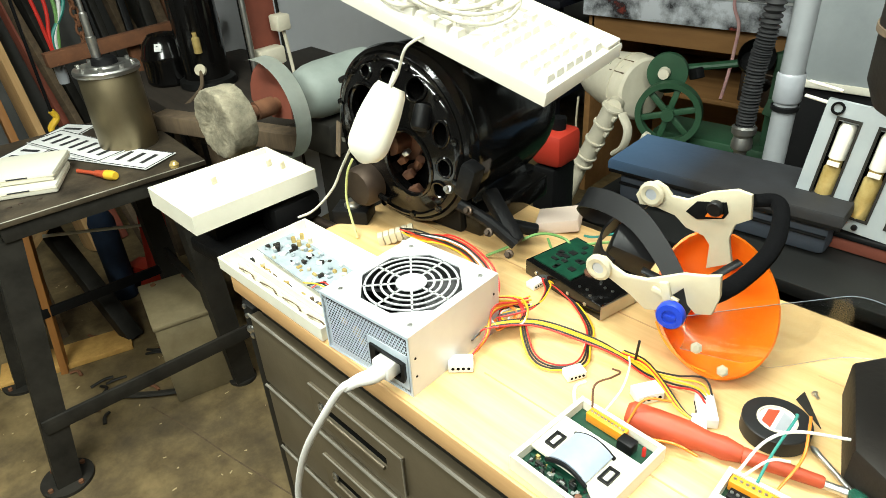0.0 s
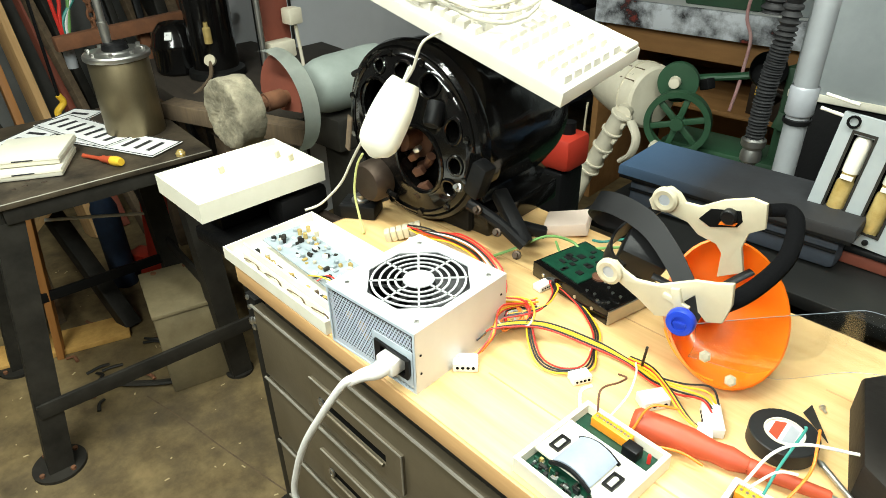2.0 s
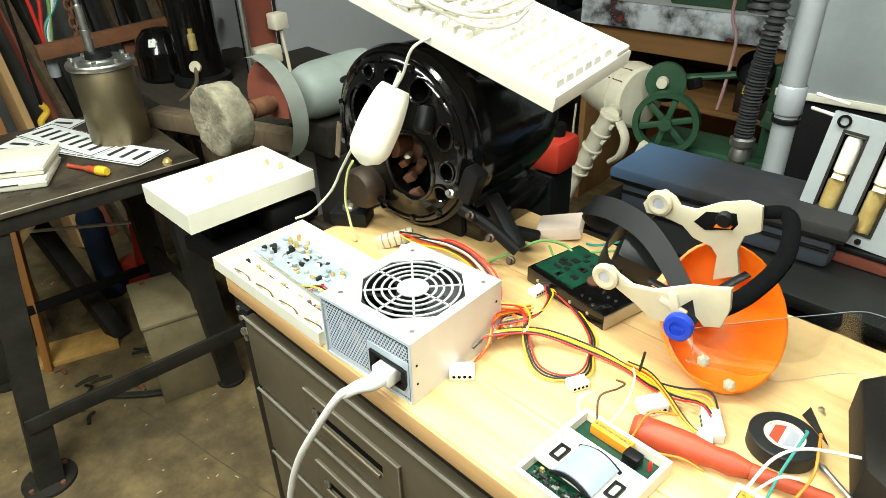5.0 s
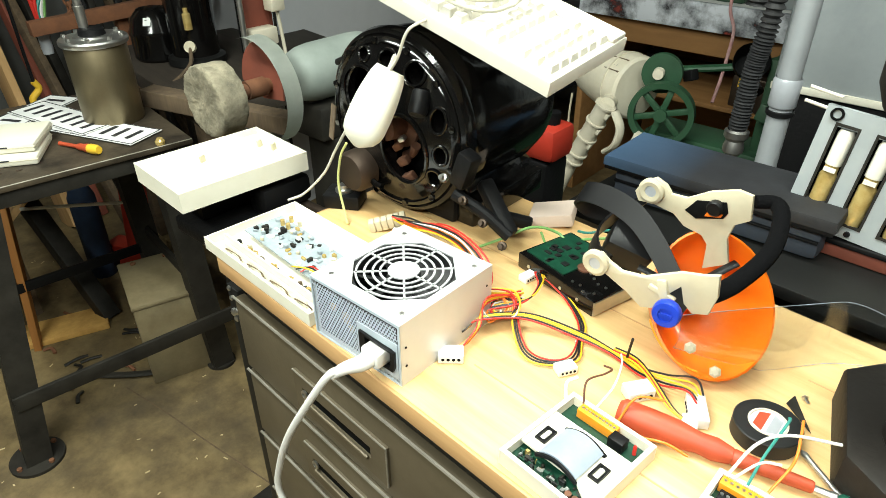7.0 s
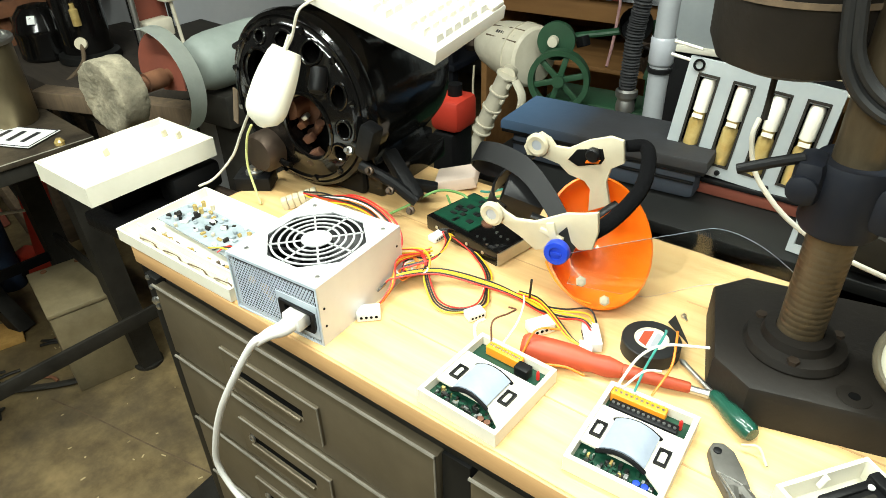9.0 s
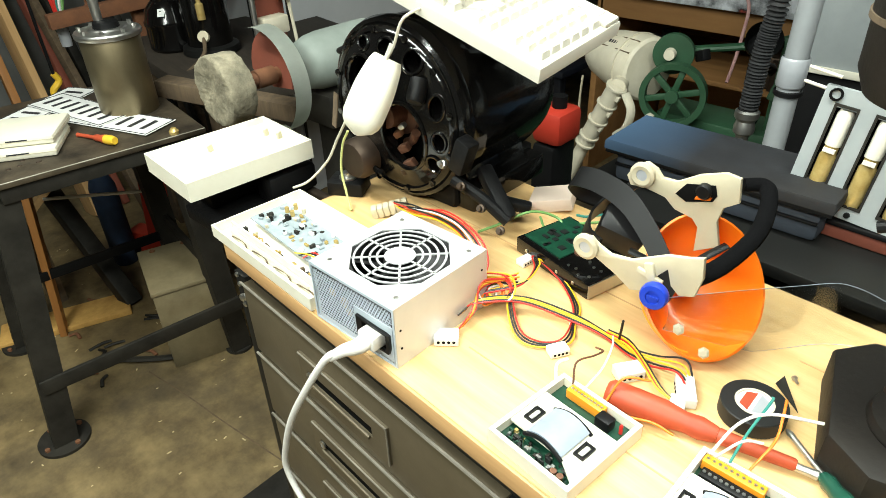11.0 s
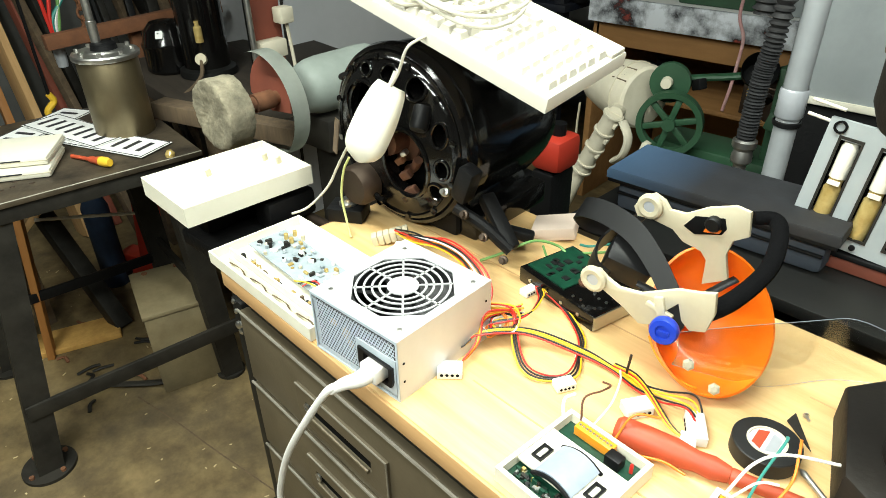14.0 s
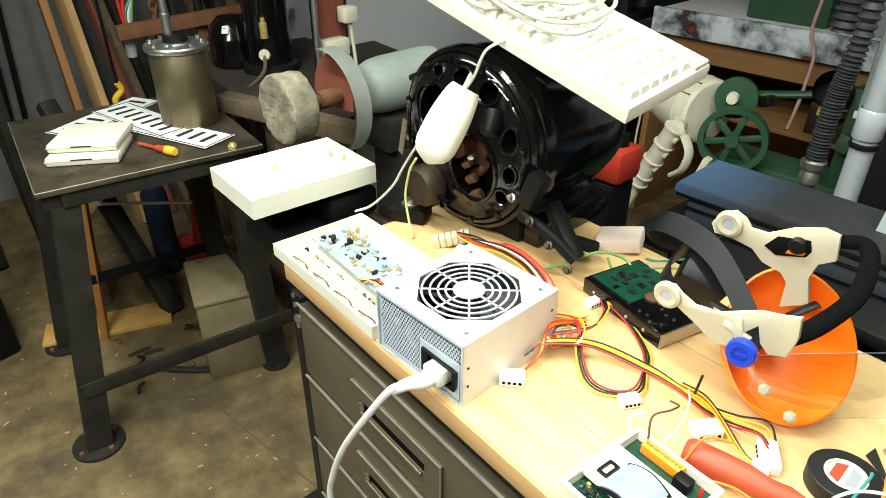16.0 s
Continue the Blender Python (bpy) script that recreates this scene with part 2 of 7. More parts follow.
M = dict(
    concrete=mat("concrete", (0.27, 0.192, 0.085), 0.48, 0, (0.066, 0.042, 0.016), 11.0, bump=0.5, bscale=70, grime=0.8),
    plaster=mat("plaster", (0.20, 0.20, 0.19), 0.9, 0, (0.12, 0.12, 0.115), 3, bump=0.2, grime=0.3),
    ceiling=mat("ceiling_paint", (0.20, 0.19, 0.175), 0.9, 0, scale=3),
    wood_top=mat("beech_top", (0.80, 0.56, 0.275), 0.40, 0, (0.58, 0.34, 0.125), 9, bump=0.14, bscale=90, stretch=(0.25, 5, 5), grime=0.30),
    wood_edge=mat("beech_edge", (0.60, 0.36, 0.16), 0.5, 0, (0.46, 0.26, 0.11), 12, bump=0.08, stretch=(0.3, 4, 4)),
    pine=mat("pine", (0.66, 0.42, 0.19), 0.6, 0, (0.50, 0.28, 0.11), 8, bump=0.1, stretch=(5, 5, 0.4), rnd=0.12, grime=0.15),
    plywood=mat("plywood", (0.36, 0.18, 0.06), 0.6, 0, (0.24, 0.115, 0.035), 5, bump=0.1, stretch=(0.5, 4, 4), grime=0.2),
    orange_wood=mat("orange_wood", (0.44, 0.19, 0.05), 0.6, 0, (0.33, 0.13, 0.03), 8, stretch=(5, 5, 0.4), rnd=0.1, bump=0.1),
    old_wood=mat("old_wood", (0.17, 0.115, 0.065), 0.8, 0, (0.07, 0.048, 0.03), 10, bump=0.3, stretch=(4, 0.5, 4), grime=0.4),
    osb=mat("chipboard", (0.62, 0.36, 0.10), 0.8, 0, (0.40, 0.21, 0.05), 30, bump=0.3),
    black_steel=mat("black_steel", (0.007, 0.007, 0.0065), 0.5, 0.0, scale=15, bump=0.1, spec=0.3),
    cab_grey=mat("drawer_paint", (0.160, 0.130, 0.084), 0.30, 0.4, (0.115, 0.092, 0.058), 9, grime=0.25, bump=0.12, bscale=160),
    bright_steel=mat("bright_steel", (0.62, 0.61, 0.58), 0.25, 1.0, scale=30, grime=0.15),
    psu=mat("zinc_steel", (0.66, 0.67, 0.68), 0.42, 0.35, (0.60, 0.61, 0.62), 25, bump=0.04, bscale=200),
    # near black, paints the shade inside hollows; also on small dark screws
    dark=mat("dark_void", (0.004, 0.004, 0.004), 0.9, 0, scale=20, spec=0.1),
    fan=mat("fan_plastic", (0.012, 0.012, 0.013), 0.5, 0, scale=20),
    white_plastic=mat("white_plastic", (0.76, 0.73, 0.62), 0.45, 0, (0.68, 0.64, 0.52), 12, bump=0.03, grime=0.08),
    cream_plastic=mat("cream_plastic", (0.62, 0.56, 0.41), 0.45, 0, (0.50, 0.44, 0.31), 15, grime=0.15, bump=0.04),
    nylon=mat("white_nylon", (0.84, 0.83, 0.79), 0.5, 0, scale=30),
    white_cable=mat("white_cable", (0.80, 0.78, 0.74), 0.45, 0, scale=30),
    beige_cable=mat("beige_cable", (0.58, 0.55, 0.46), 0.5, 0, scale=30),
    pcb=mat("green_pcb", (0.008, 0.060, 0.032), 0.35, 0, (0.004, 0.028, 0.016), 60, bump=0.1),
    pcb_grey=mat("grey_pcb", (0.33, 0.37, 0.39), 0.4, 0, (0.20, 0.24, 0.26), 40, bump=0.1),
    chip=mat("chip_black", (0.012, 0.012, 0.012), 0.4, 0, scale=40),
    solder=mat("tin", (0.72, 0.72, 0.70), 0.3, 1.0, scale=60),
    label=mat("label_film", (0.50, 0.52, 0.56), 0.3, 0.2, scale=30),
    orange_con=mat("orange_terminal", (0.90, 0.33, 0.02), 0.4, 0, scale=30),
    orange=mat("orange_shell", (0.90, 0.19, 0.008), 0.22, 0, (0.84, 0.16, 0.006), 6, grime=0.05, coat=0.4),
    blue_knob=mat("blue_plastic", (0.012, 0.05, 0.52), 0.35, 0, scale=20),
    black_rubber=mat("black_rubber", (0.009, 0.009, 0.009), 0.55, 0, scale=40, bump=0.1),
    black_foam=mat("black_foam", (0.004, 0.004, 0.0045), 0.95, 0, scale=80, bump=0.4, spec=0.08),
    black_plastic=mat("black_plastic", (0.007, 0.007, 0.0075), 0.42, 0, scale=25, spec=0.2),
    red_plastic=mat("red_plastic", (0.50, 0.085, 0.03), 0.38, 0, (0.38, 0.05, 0.02), 15, grime=0.15),
    green_handle=mat("green_handle", (0.012, 0.075, 0.048), 0.25, 0, scale=15, coat=0.4),
    gloss_black=mat("gloss_black_enamel", (0.0025, 0.0024, 0.0026), 0.13, 0, (0.005, 0.0045, 0.004), 9, bump=0.3, bscale=40, spec=0.5),
    cast_black=mat("cast_black", (0.006, 0.006, 0.0065), 0.5, 0.0, scale=25, bump=0.4, spec=0.2),
    copper=mat("rusty_copper", (0.20, 0.085, 0.045), 0.6, 0.3, (0.09, 0.04, 0.025), 40, bump=0.3),
    rust=mat("rust", (0.24, 0.095, 0.04), 0.8, 0.1, (0.12, 0.05, 0.025), 14, bump=0.3, grime=0.3),
    oxide_red=mat("oxide_red_paint", (0.26, 0.065, 0.035), 0.6, 0, (0.17, 0.045, 0.028), 6, grime=0.3),
    table_steel=mat("scaled_steel", (0.13, 0.10, 0.066), 0.34, 0.4, (0.018, 0.014, 0.011), 12, bump=0.45, bscale=60, grime=0.7),
    leg_steel=mat("leg_steel", (0.036, 0.033, 0.027), 0.45, 0.2, (0.008, 0.007, 0.006), 11, bump=0.3, grime=0.5, spec=0.3),
    can=mat("oily_stainless", (0.30, 0.25, 0.155), 0.28, 0.9, (0.20, 0.155, 0.085), 8, grime=0.35, stretch=(1, 1, 0.3)),
    sign=mat("white_sign", (0.84, 0.84, 0.82), 0.35, 0, scale=10, grime=0.12),
    ink=mat("black_ink", (0.025, 0.025, 0.03), 0.5, 0, scale=30),
    yellow=mat("yellow_plastic", (0.85, 0.52, 0.04), 0.4, 0, scale=20),
    felt=mat("felt", (0.42, 0.37, 0.26), 1.0, 0, (0.11, 0.10, 0.07), 30, bump=1.0, bscale=160, grime=0.3),
    blue_grey=mat("blue_grey_enamel", (0.30, 0.34, 0.31), 0.45, 0, (0.19, 0.22, 0.20), 5, grime=0.3, bump=0.1),
    grey_panel=mat("grey_panel_paint", (0.54, 0.55, 0.57), 0.55, 0, (0.46, 0.47, 0.49), 3, grime=0.12),
    cream_enamel=mat("cream_enamel", (0.74, 0.69, 0.56), 0.4, 0, (0.58, 0.52, 0.39), 8, grime=0.3),
    machine_green=mat("machine_green", (0.026, 0.095, 0.045), 0.4, 0, (0.013, 0.05, 0.022), 7, grime=0.4, bump=0.1),
    grey_pole=mat("grey_pole_paint", (0.40, 0.42, 0.44), 0.45, 0.2, scale=6, grime=0.3),
    grille_grey=mat("light_grey_enamel", (0.37, 0.40, 0.41), 0.4, 0.1, (0.30, 0.33, 0.34), 9, grime=0.2),
    brass=mat("yellowed_insulator", (0.80, 0.62, 0.26), 0.10, 0.45, (0.42, 0.27, 0.07), 26),
    porcelain=mat("porcelain", (0.80, 0.76, 0.66), 0.25, 0, scale=20),
    hose=mat("hose_grey", (0.055, 0.055, 0.058), 0.4, 0.3, scale=25, grime=0.3),
    case_blue=mat("case_black", (0.022, 0.023, 0.027), 0.5, 0, (0.010, 0.010, 0.011), 14, bump=0.3, grime=0.3, spec=0.25),
    clear=mat("clear_polycarbonate", (0.80, 0.82, 0.82), 0.05, 0, scale=5, trans=1.0),
    wire_red=mat("wire_red", (0.62, 0.03, 0.02), 0.4, 0, scale=30),
    wire_black=mat("wire_black", (0.014, 0.014, 0.014), 0.4, 0, scale=30),
    wire_yellow=mat("wire_yellow", (0.80, 0.50, 0.02), 0.4, 0, scale=30),
    wire_orange=mat("wire_orange", (0.80, 0.22, 0.02), 0.4, 0, scale=30),
    wire_white=mat("wire_white", (0.78, 0.77, 0.74), 0.4, 0, scale=30),
    wire_green=mat("wire_green", (0.16, 0.34, 0.10), 0.4, 0, scale=30),
    wire_blue=mat("wire_teal", (0.03, 0.24, 0.20), 0.4, 0, scale=30),
    navy=mat("navy_paint", (0.0045, 0.0075, 0.017), 0.5, 0.0, (0.002, 0.003, 0.006), 11, bump=0.3, grime=0.4, spec=0.3),
    worn_iron=mat("worn_iron", (0.10, 0.075, 0.055), 0.38, 0.8, (0.06, 0.04, 0.03), 14, bump=0.2, grime=0.4),
    drill_paint=mat("drill_dark_paint", (0.012, 0.0095, 0.0075), 0.42, 0.0, (0.0055, 0.0042, 0.0034), 9, bump=0.3, bscale=120, grime=0.35, spec=0.3),
    plier_steel=mat("dull_plier_steel", (0.17, 0.165, 0.15), 0.42, 0.6, (0.09, 0.085, 0.075), 30, bump=0.2, grime=0.3),
    column_steel=mat("column_steel", (0.17, 0.135, 0.085), 0.36, 0.75, (0.075, 0.050, 0.026), 26, bump=0.3, grime=0.5, stretch=(1, 1, 0.3)),
    teal=mat("teal_board", (0.02, 0.17, 0.18), 0.4, 0, (0.012, 0.10, 0.11), 40, bump=0.1),
    film_grey=mat("bluish_film", (0.34, 0.38, 0.45), 0.3, 0.1, (0.28, 0.32, 0.39), 40, bump=0.1),
    # pale edge steel: rubbed wear, and the reflected light on the drawer lips
    worn_edge=mat("pale_worn_glint", (0.42, 0.39, 0.33), 0.38, 0.6, (0.22, 0.20, 0.16), 14, grime=0.25, bump=0.1),
    dial_face=mat("dial_face", (0.46, 0.445, 0.345), 0.4, 0, (0.38, 0.36, 0.27), 14, grime=0.12),
    tape_core=mat("tape_core", (0.80, 0.70, 0.52), 0.6, 0, scale=30),
    beige_box=mat("beige_box_paint", (0.27, 0.22, 0.125), 0.45, 0, (0.13, 0.095, 0.045), 7, grime=0.6, bump=0.2),
    blue_end=mat("dusty_blue", (0.018, 0.045, 0.10), 0.55, 0, (0.006, 0.012, 0.028), 9, grime=0.3),
    pink_cord=mat("pink_cord", (0.55, 0.36, 0.34), 0.5, 0, (0.45, 0.2, 0.2), 30),
    keyboard_white=mat("keyboard_white", (0.66, 0.63, 0.56), 0.45, 0, (0.60, 0.57, 0.49), 14, grime=0.08),
    cardboard=mat("pale_card", (0.62, 0.50, 0.42), 0.8, 0, scale=10, grime=0.2),
    guard_grey=mat("guard_enamel", (0.47, 0.50, 0.44), 0.45, 0, (0.34, 0.37, 0.33), 7, grime=0.35, bump=0.1),
    dark_bench=mat("dark_bench_wood", (0.045, 0.033, 0.022), 0.7, 0, (0.014, 0.010, 0.007), 9, bump=0.3, stretch=(0.5, 4, 4), grime=0.5),
    dial_rim=mat("dial_rim_metal", (0.27, 0.245, 0.18), 0.4, 0.4, (0.17, 0.15, 0.10), 20, grime=0.3, bump=0.1),
    cord_lime=mat("pale_lime_cord", (0.55, 0.58, 0.22), 0.45, 0, scale=30),
    pale_chip=mat("pale_wood_chip", (0.58, 0.46, 0.26), 0.8, 0, scale=40),
    bright_red=mat("bright_red_plastic", (0.50, 0.035, 0.016), 0.4, 0, (0.40, 0.03, 0.015), 9, grime=0.2),
    case_body=mat("dusty_case_side", (0.05, 0.064, 0.09), 0.55, 0, (0.02, 0.026, 0.036), 7, grime=0.3),
    lamp=glow("fluorescent_tube", (1.0, 0.95, 0.86), 6.0),
)
# the lid turns bluer and paler towards its low-x end
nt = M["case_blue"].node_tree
sep, end_blend, mixb, tco = nt.nodes.new("ShaderNodeSeparateXYZ"), nt.nodes.new("ShaderNodeMapRange"), nt.nodes.new("ShaderNodeMix"), nt.nodes.new("ShaderNodeTexCoord")
end_blend.inputs["From Min"].default_value, end_blend.inputs["From Max"].default_value, end_blend.inputs["To Min"].default_value, end_blend.inputs["To Max"].default_value = 0.0, 0.15, 1.0, 0.0
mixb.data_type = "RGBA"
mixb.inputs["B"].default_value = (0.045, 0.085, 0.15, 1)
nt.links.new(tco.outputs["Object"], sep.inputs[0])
nt.links.new(sep.outputs["X"], end_blend.inputs["Value"])
nt.links.new(end_blend.outputs["Result"], mixb.inputs["Factor"])
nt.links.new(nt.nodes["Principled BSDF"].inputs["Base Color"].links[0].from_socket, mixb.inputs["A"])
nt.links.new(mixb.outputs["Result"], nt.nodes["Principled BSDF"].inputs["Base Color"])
M["clear"].node_tree.nodes["Principled BSDF"].inputs["IOR"].default_value = 1.45


# ---- shape helpers ----
def T(x=0, y=0, z=0, rx=0, ry=0, rz=0):
    return pose(x, y, z, rx, ry, rz)


def box(bm, sx, sy, sz, m=None, bevel=0.0):
    """A box with its base centre at m."""
    m = m or Matrix()
    r = bmesh.ops.create_cube(bm, size=1, matrix=m @ Matrix.Translation((0, 0, sz / 2)) @ Matrix.Diagonal((sx, sy, sz, 1)))
    if bevel:
        es = list({e for v in r["verts"] for e in v.link_edges})
        bmesh.ops.bevel(bm, geom=es, offset=bevel, segments=2, affect="EDGES", profile=0.5)
    return bm


def cyl(bm, r, h, m=None, seg=24, r2=None, caps=True):
    """A cylinder or cone with its base centre at m."""
    m = m or Matrix()
    bmesh.ops.create_cone(bm, cap_ends=caps, segments=seg, radius1=r, radius2=r if r2 is None else r2, depth=h, matrix=m @ Matrix.Translation((0, 0, h / 2)))
    return bm


def lathe(bm, prof, m=None, seg=32, closed=False):
    """Turns a profile of (radius, height) about z."""
    m = m or Matrix()
    rings = []
    for r, z in prof:
        if r < 1e-6:
            rings.append([bm.verts.new(m @ Vector((0, 0, z)))])
        else:
            rings.append([bm.verts.new(m @ Vector((r * math.cos(2 * math.pi * i / seg), r * math.sin(2 * math.pi * i / seg), z))) for i in range(seg)])
    pairs = list(zip(rings, rings[1:] + rings[:1])) if closed else list(zip(rings, rings[1:]))
    for a, b in pairs:
        for i in range(seg):
            j = (i + 1) % seg
            if len(a) == 1 and len(b) > 1:
                bm.faces.new((a[0], b[j], b[i]))
            elif len(b) == 1 and len(a) > 1:
                bm.faces.new((a[i], a[j], b[0]))
            elif len(a) > 1:
                bm.faces.new((a[i], a[j], b[j], b[i]))
    return bm


def smooth_path(pts, n=6):
    """A Catmull-Rom curve through the points."""
    p = [Vector(q) for q in pts]
    p = [2 * p[0] - p[1]] + p + [2 * p[-1] - p[-2]]
    out = []
    for i in range(1, len(p) - 2):
        a, b, c, d = p[i - 1:i + 3]
        for k in range(n):
            t = k / n
            out.append(0.5 * ((2 * b) + (c - a) * t + (2 * a - 5 * b + 4 * c - d) * t * t + (3 * b - a - 3 * c + d) * t ** 3))
    out.append(p[-2])
    return out


def tube(bm, pts, r, seg=8, n=6, flat=1.0, closed=False):
    """A tube along a smooth curve through the points."""
    path = smooth_path(pts, n) if n else [Vector(q) for q in pts]
    prev, up = None, Vector((0, 0, 1))
    for i, q in enumerate(path):
        d = (path[min(i + 1, len(path) - 1)] - path[max(i - 1, 0)]).normalized()
        if abs(d.dot(up)) > 0.98:
            up = Vector((1, 0, 0)) if abs(d.x) < 0.9 else Vector((0, 1, 0))
        s = d.cross(up).normalized()
        up = s.cross(d).normalized()
        rr = r(i / (len(path) - 1)) if callable(r) else r
        ring = [bm.verts.new(q + rr * (math.cos(a) * s + flat * math.sin(a) * up)) for a in (2 * math.pi * k / seg for k in range(seg))]
        if prev:
            for k in range(seg):
                bm.faces.new((prev[k], prev[(k + 1) % seg], ring[(k + 1) % seg], ring[k]))
        else:
            bm.faces.new(ring[::-1])
        prev = ring
    bm.faces.new(prev)
    return bm


def plate(bm, outline, h, m=None, bevel=0.0):
    """A flat piece of thickness h with the given outline."""
    m = m or Matrix()
    vs = [bm.verts.new(m @ Vector((x, y, 0))) for x, y in outline]
    f = bm.faces.new(vs)
    ex = bmesh.ops.extrude_face_region(bm, geom=[f])
    up = m.to_3x3() @ Vector((0, 0, h))
    top = [v for v in ex["geom"] if isinstance(v, bmesh.types.BMVert)]
    bmesh.ops.translate(bm, verts=top, vec=up)
    if bevel:
        es = [e for e in {e for v in top for e in v.link_edges} if all(v in top for v in e.verts)]
        bmesh.ops.bevel(bm, geom=es, offset=bevel, segments=2, affect="EDGES", profile=0.5)
    return bm


def open_box(bm, w, d, h, t, floor, m=None):
    """An open tray as one closed skin: walls of thickness t, a floor."""
    m = m or Matrix()
    lev = []
    for k, z in ((0, 0), (0, h), (t, h), (t, floor)):
        x, y = w / 2 - k, d / 2 - k
        lev.append([bm.verts.new(m @ Vector(p)) for p in ((-x, -y, z), (x, -y, z), (x, y, z), (-x, y, z))])
    for a, b in zip(lev, lev[1:]):
        for i in range(4):
            bm.faces.new((a[i], a[(i + 1) % 4], b[(i + 1) % 4], b[i]))
    bm.faces.new(lev[0][::-1])
    bm.faces.new(lev[3])
    return bm


def ringplate(bm, outer, inner, h, m=None):
    """A flat piece with a hole; outer and inner have as many corners."""
    m = m or Matrix()
    n = len(outer)
    lay = [[bm.verts.new(m @ Vector((x, y, z))) for x, y in o] for o, z in ((outer, 0), (outer, h), (inner, h), (inner, 0))]
    for a, b in zip(lay, lay[1:] + lay[:1]):
        for i in range(n):
            bm.faces.new((a[i], a[(i + 1) % n], b[(i + 1) % n], b[i]))
    return bm


def poly(n, r, turn=0.0, sx=1.0, sy=1.0):
    return [(sx * r * math.cos(2 * math.pi * (i + turn) / n), sy * r * math.sin(2 * math.pi * (i + turn) / n)) for i in range(n)]


def part(name, bm, material, parent=None, label="", smooth=True):
    """Links a bmesh as one mesh object under a thing or part."""
    bmesh.ops.recalc_face_normals(bm, faces=bm.faces)
    me = bpy.data.meshes.new(name)
    bm.to_mesh(me)
    bm.free()
    me.materials.append(M[material] if isinstance(material, str) else material)
    if smooth:
        me.shade_smooth()
        me.set_sharp_from_angle(angle=radians(35))
    ob = new(name, me)
    if parent is not None:
        ob.parent = parent
    if label:
        ob["label"] = label
    return ob


def thing(name, m, label, category, group="", kind=""):
    ob = new(name)
    ob.matrix_world = m
    ob.empty_display_size = 0.05
    return tagged(ob, label, category, group, kind)


def B():
    return bmesh.new()


def jig(a):
    return random.uniform(-a, a)


# front board with patches of spray paint
SPRAY = mat("spray_paint", (0.70, 0.73, 0.78), 0.5, 0, (0.010, 0.010, 0.012), 4.2, bump=0.1, grime=0.1)
for el, pos in zip(SPRAY.node_tree.nodes["Color Ramp"].color_ramp.elements, (0.42, 0.56)):
    el.position = pos
red_el = SPRAY.node_tree.nodes["Color Ramp"].color_ramp.elements.new(0.36)
red_el.color = (0.35, 0.05, 0.03, 1)



# ---- the room ----
def slab(name, sx, sy, sz, m, material, label, category="structure"):
    return tagged(part(name, box(B(), sx, sy, sz, m), material), label, category, kind="structure")


slab("floor", 9, 9, 0.1, T(-0.5, 0.5, -0.1), "concrete", "stained grey-brown concrete workshop floor", "floor")
slab("wall_north", 9, 0.15, 2.9, T(-0.5, 3.4, 0), "plaster", "grey plastered workshop wall", "wall")
slab("wall_south", 9, 0.15, 2.9, T(-0.5, -3.4, 0), "plaster", "grey plastered workshop wall", "wall")
slab("wall_west", 0.15, 6.6, 2.9, T(-3.3, 0, 0), "plaster", "grey plastered wall behind leaning lumber", "wall")
slab("wall_east", 0.15, 6.6, 2.9, T(2.8, 0, 0), "plaster", "grey plastered workshop wall", "wall")
slab("ceiling", 9, 9, 0.1, T(-0.5, 0.5, 2.9), "ceiling", "white painted workshop ceiling", "ceiling")


def ceiling_light(x, y, rz, power, length=1.5):
    t = thing("ceiling_light", T(x, y, LAMPZ, rz=rz), "white twin fluorescent tube light hung from the ceiling", "lamp", "ceiling lights")
    part("housing", box(B(), length + 0.06, 0.16, 0.06, T(0, 0, 0.03), 0.008), "sign", t)
    for s in (-0.045, 0.045):
        part("tube", cyl(B(), 0.018, length, T(-length / 2, s, 0, 0, 90, 0), 12), "lamp", t)
    for s in (-0.5, 0.5):
        part("hanger", cyl(B(), 0.003, 2.9 - LAMPZ - 0.09, T(s, 0, 0.089), 6), "bright_steel", t)
    d = bpy.data.lights.new("tube_light", "AREA")
    d.shape, d.size, d.size_y = "RECTANGLE", length, 0.14
    d.energy, d.color = LAMP_POWER * power, (0.87, 0.95, 0.865)
    lo = new("tube_light", d)
    lo.parent = t
    lo.matrix_basis = T(0, 0, -0.03)


for lx, ly, lr, lp in LAMPS:
    ceiling_light(lx, ly, lr, lp)

# ---- the drawer bench ----
BENCH = T(-0.408, 0.0190, 0, rz=-4)
bench = thing("workbench", BENCH, "steel drawer workbench with a thick light wooden top", "workbench")
part("worktop", box(B(), 1.9, 0.465, 0.031, T(0.95, 0.2325, 0.899), 0.003), "wood_top", bench, "light beech worktop with scratches and stains")
part("edge_band", box(B(), 1.894, 0.004, 0.028, T(0.95, -0.0015, 0.9005), 0.001), "wood_edge", bench, "brown wooden front edge")
part("edge_band", box(B(), 0.004, 0.455, 0.028, T(-0.0015, 0.2325, 0.9005), 0.001), "wood_edge", bench)
part("carcass", box(B(), 1.80, 0.40, 0.813, T(0.95, 0.245, 0.085)), "black_steel", bench, "black steel cabinet frame")
for px, pw in ((-0.004, 0.034), (0.600, 0.04), (1.178, 0.04), (1.83, 0.05)):
    part("post", box(B(), pw, 0.03, 0.86, T(px, 0.027, 0.0), 0.002), "black_steel", bench)
part("rail", box(B(), 1.8, 0.03, 0.0365, T(0.94, 0.030, 0.862), 0.002), "black_steel", bench)
DRAWER_TOPS = (0.858, 0.710, 0.562, 0.414, 0.266)
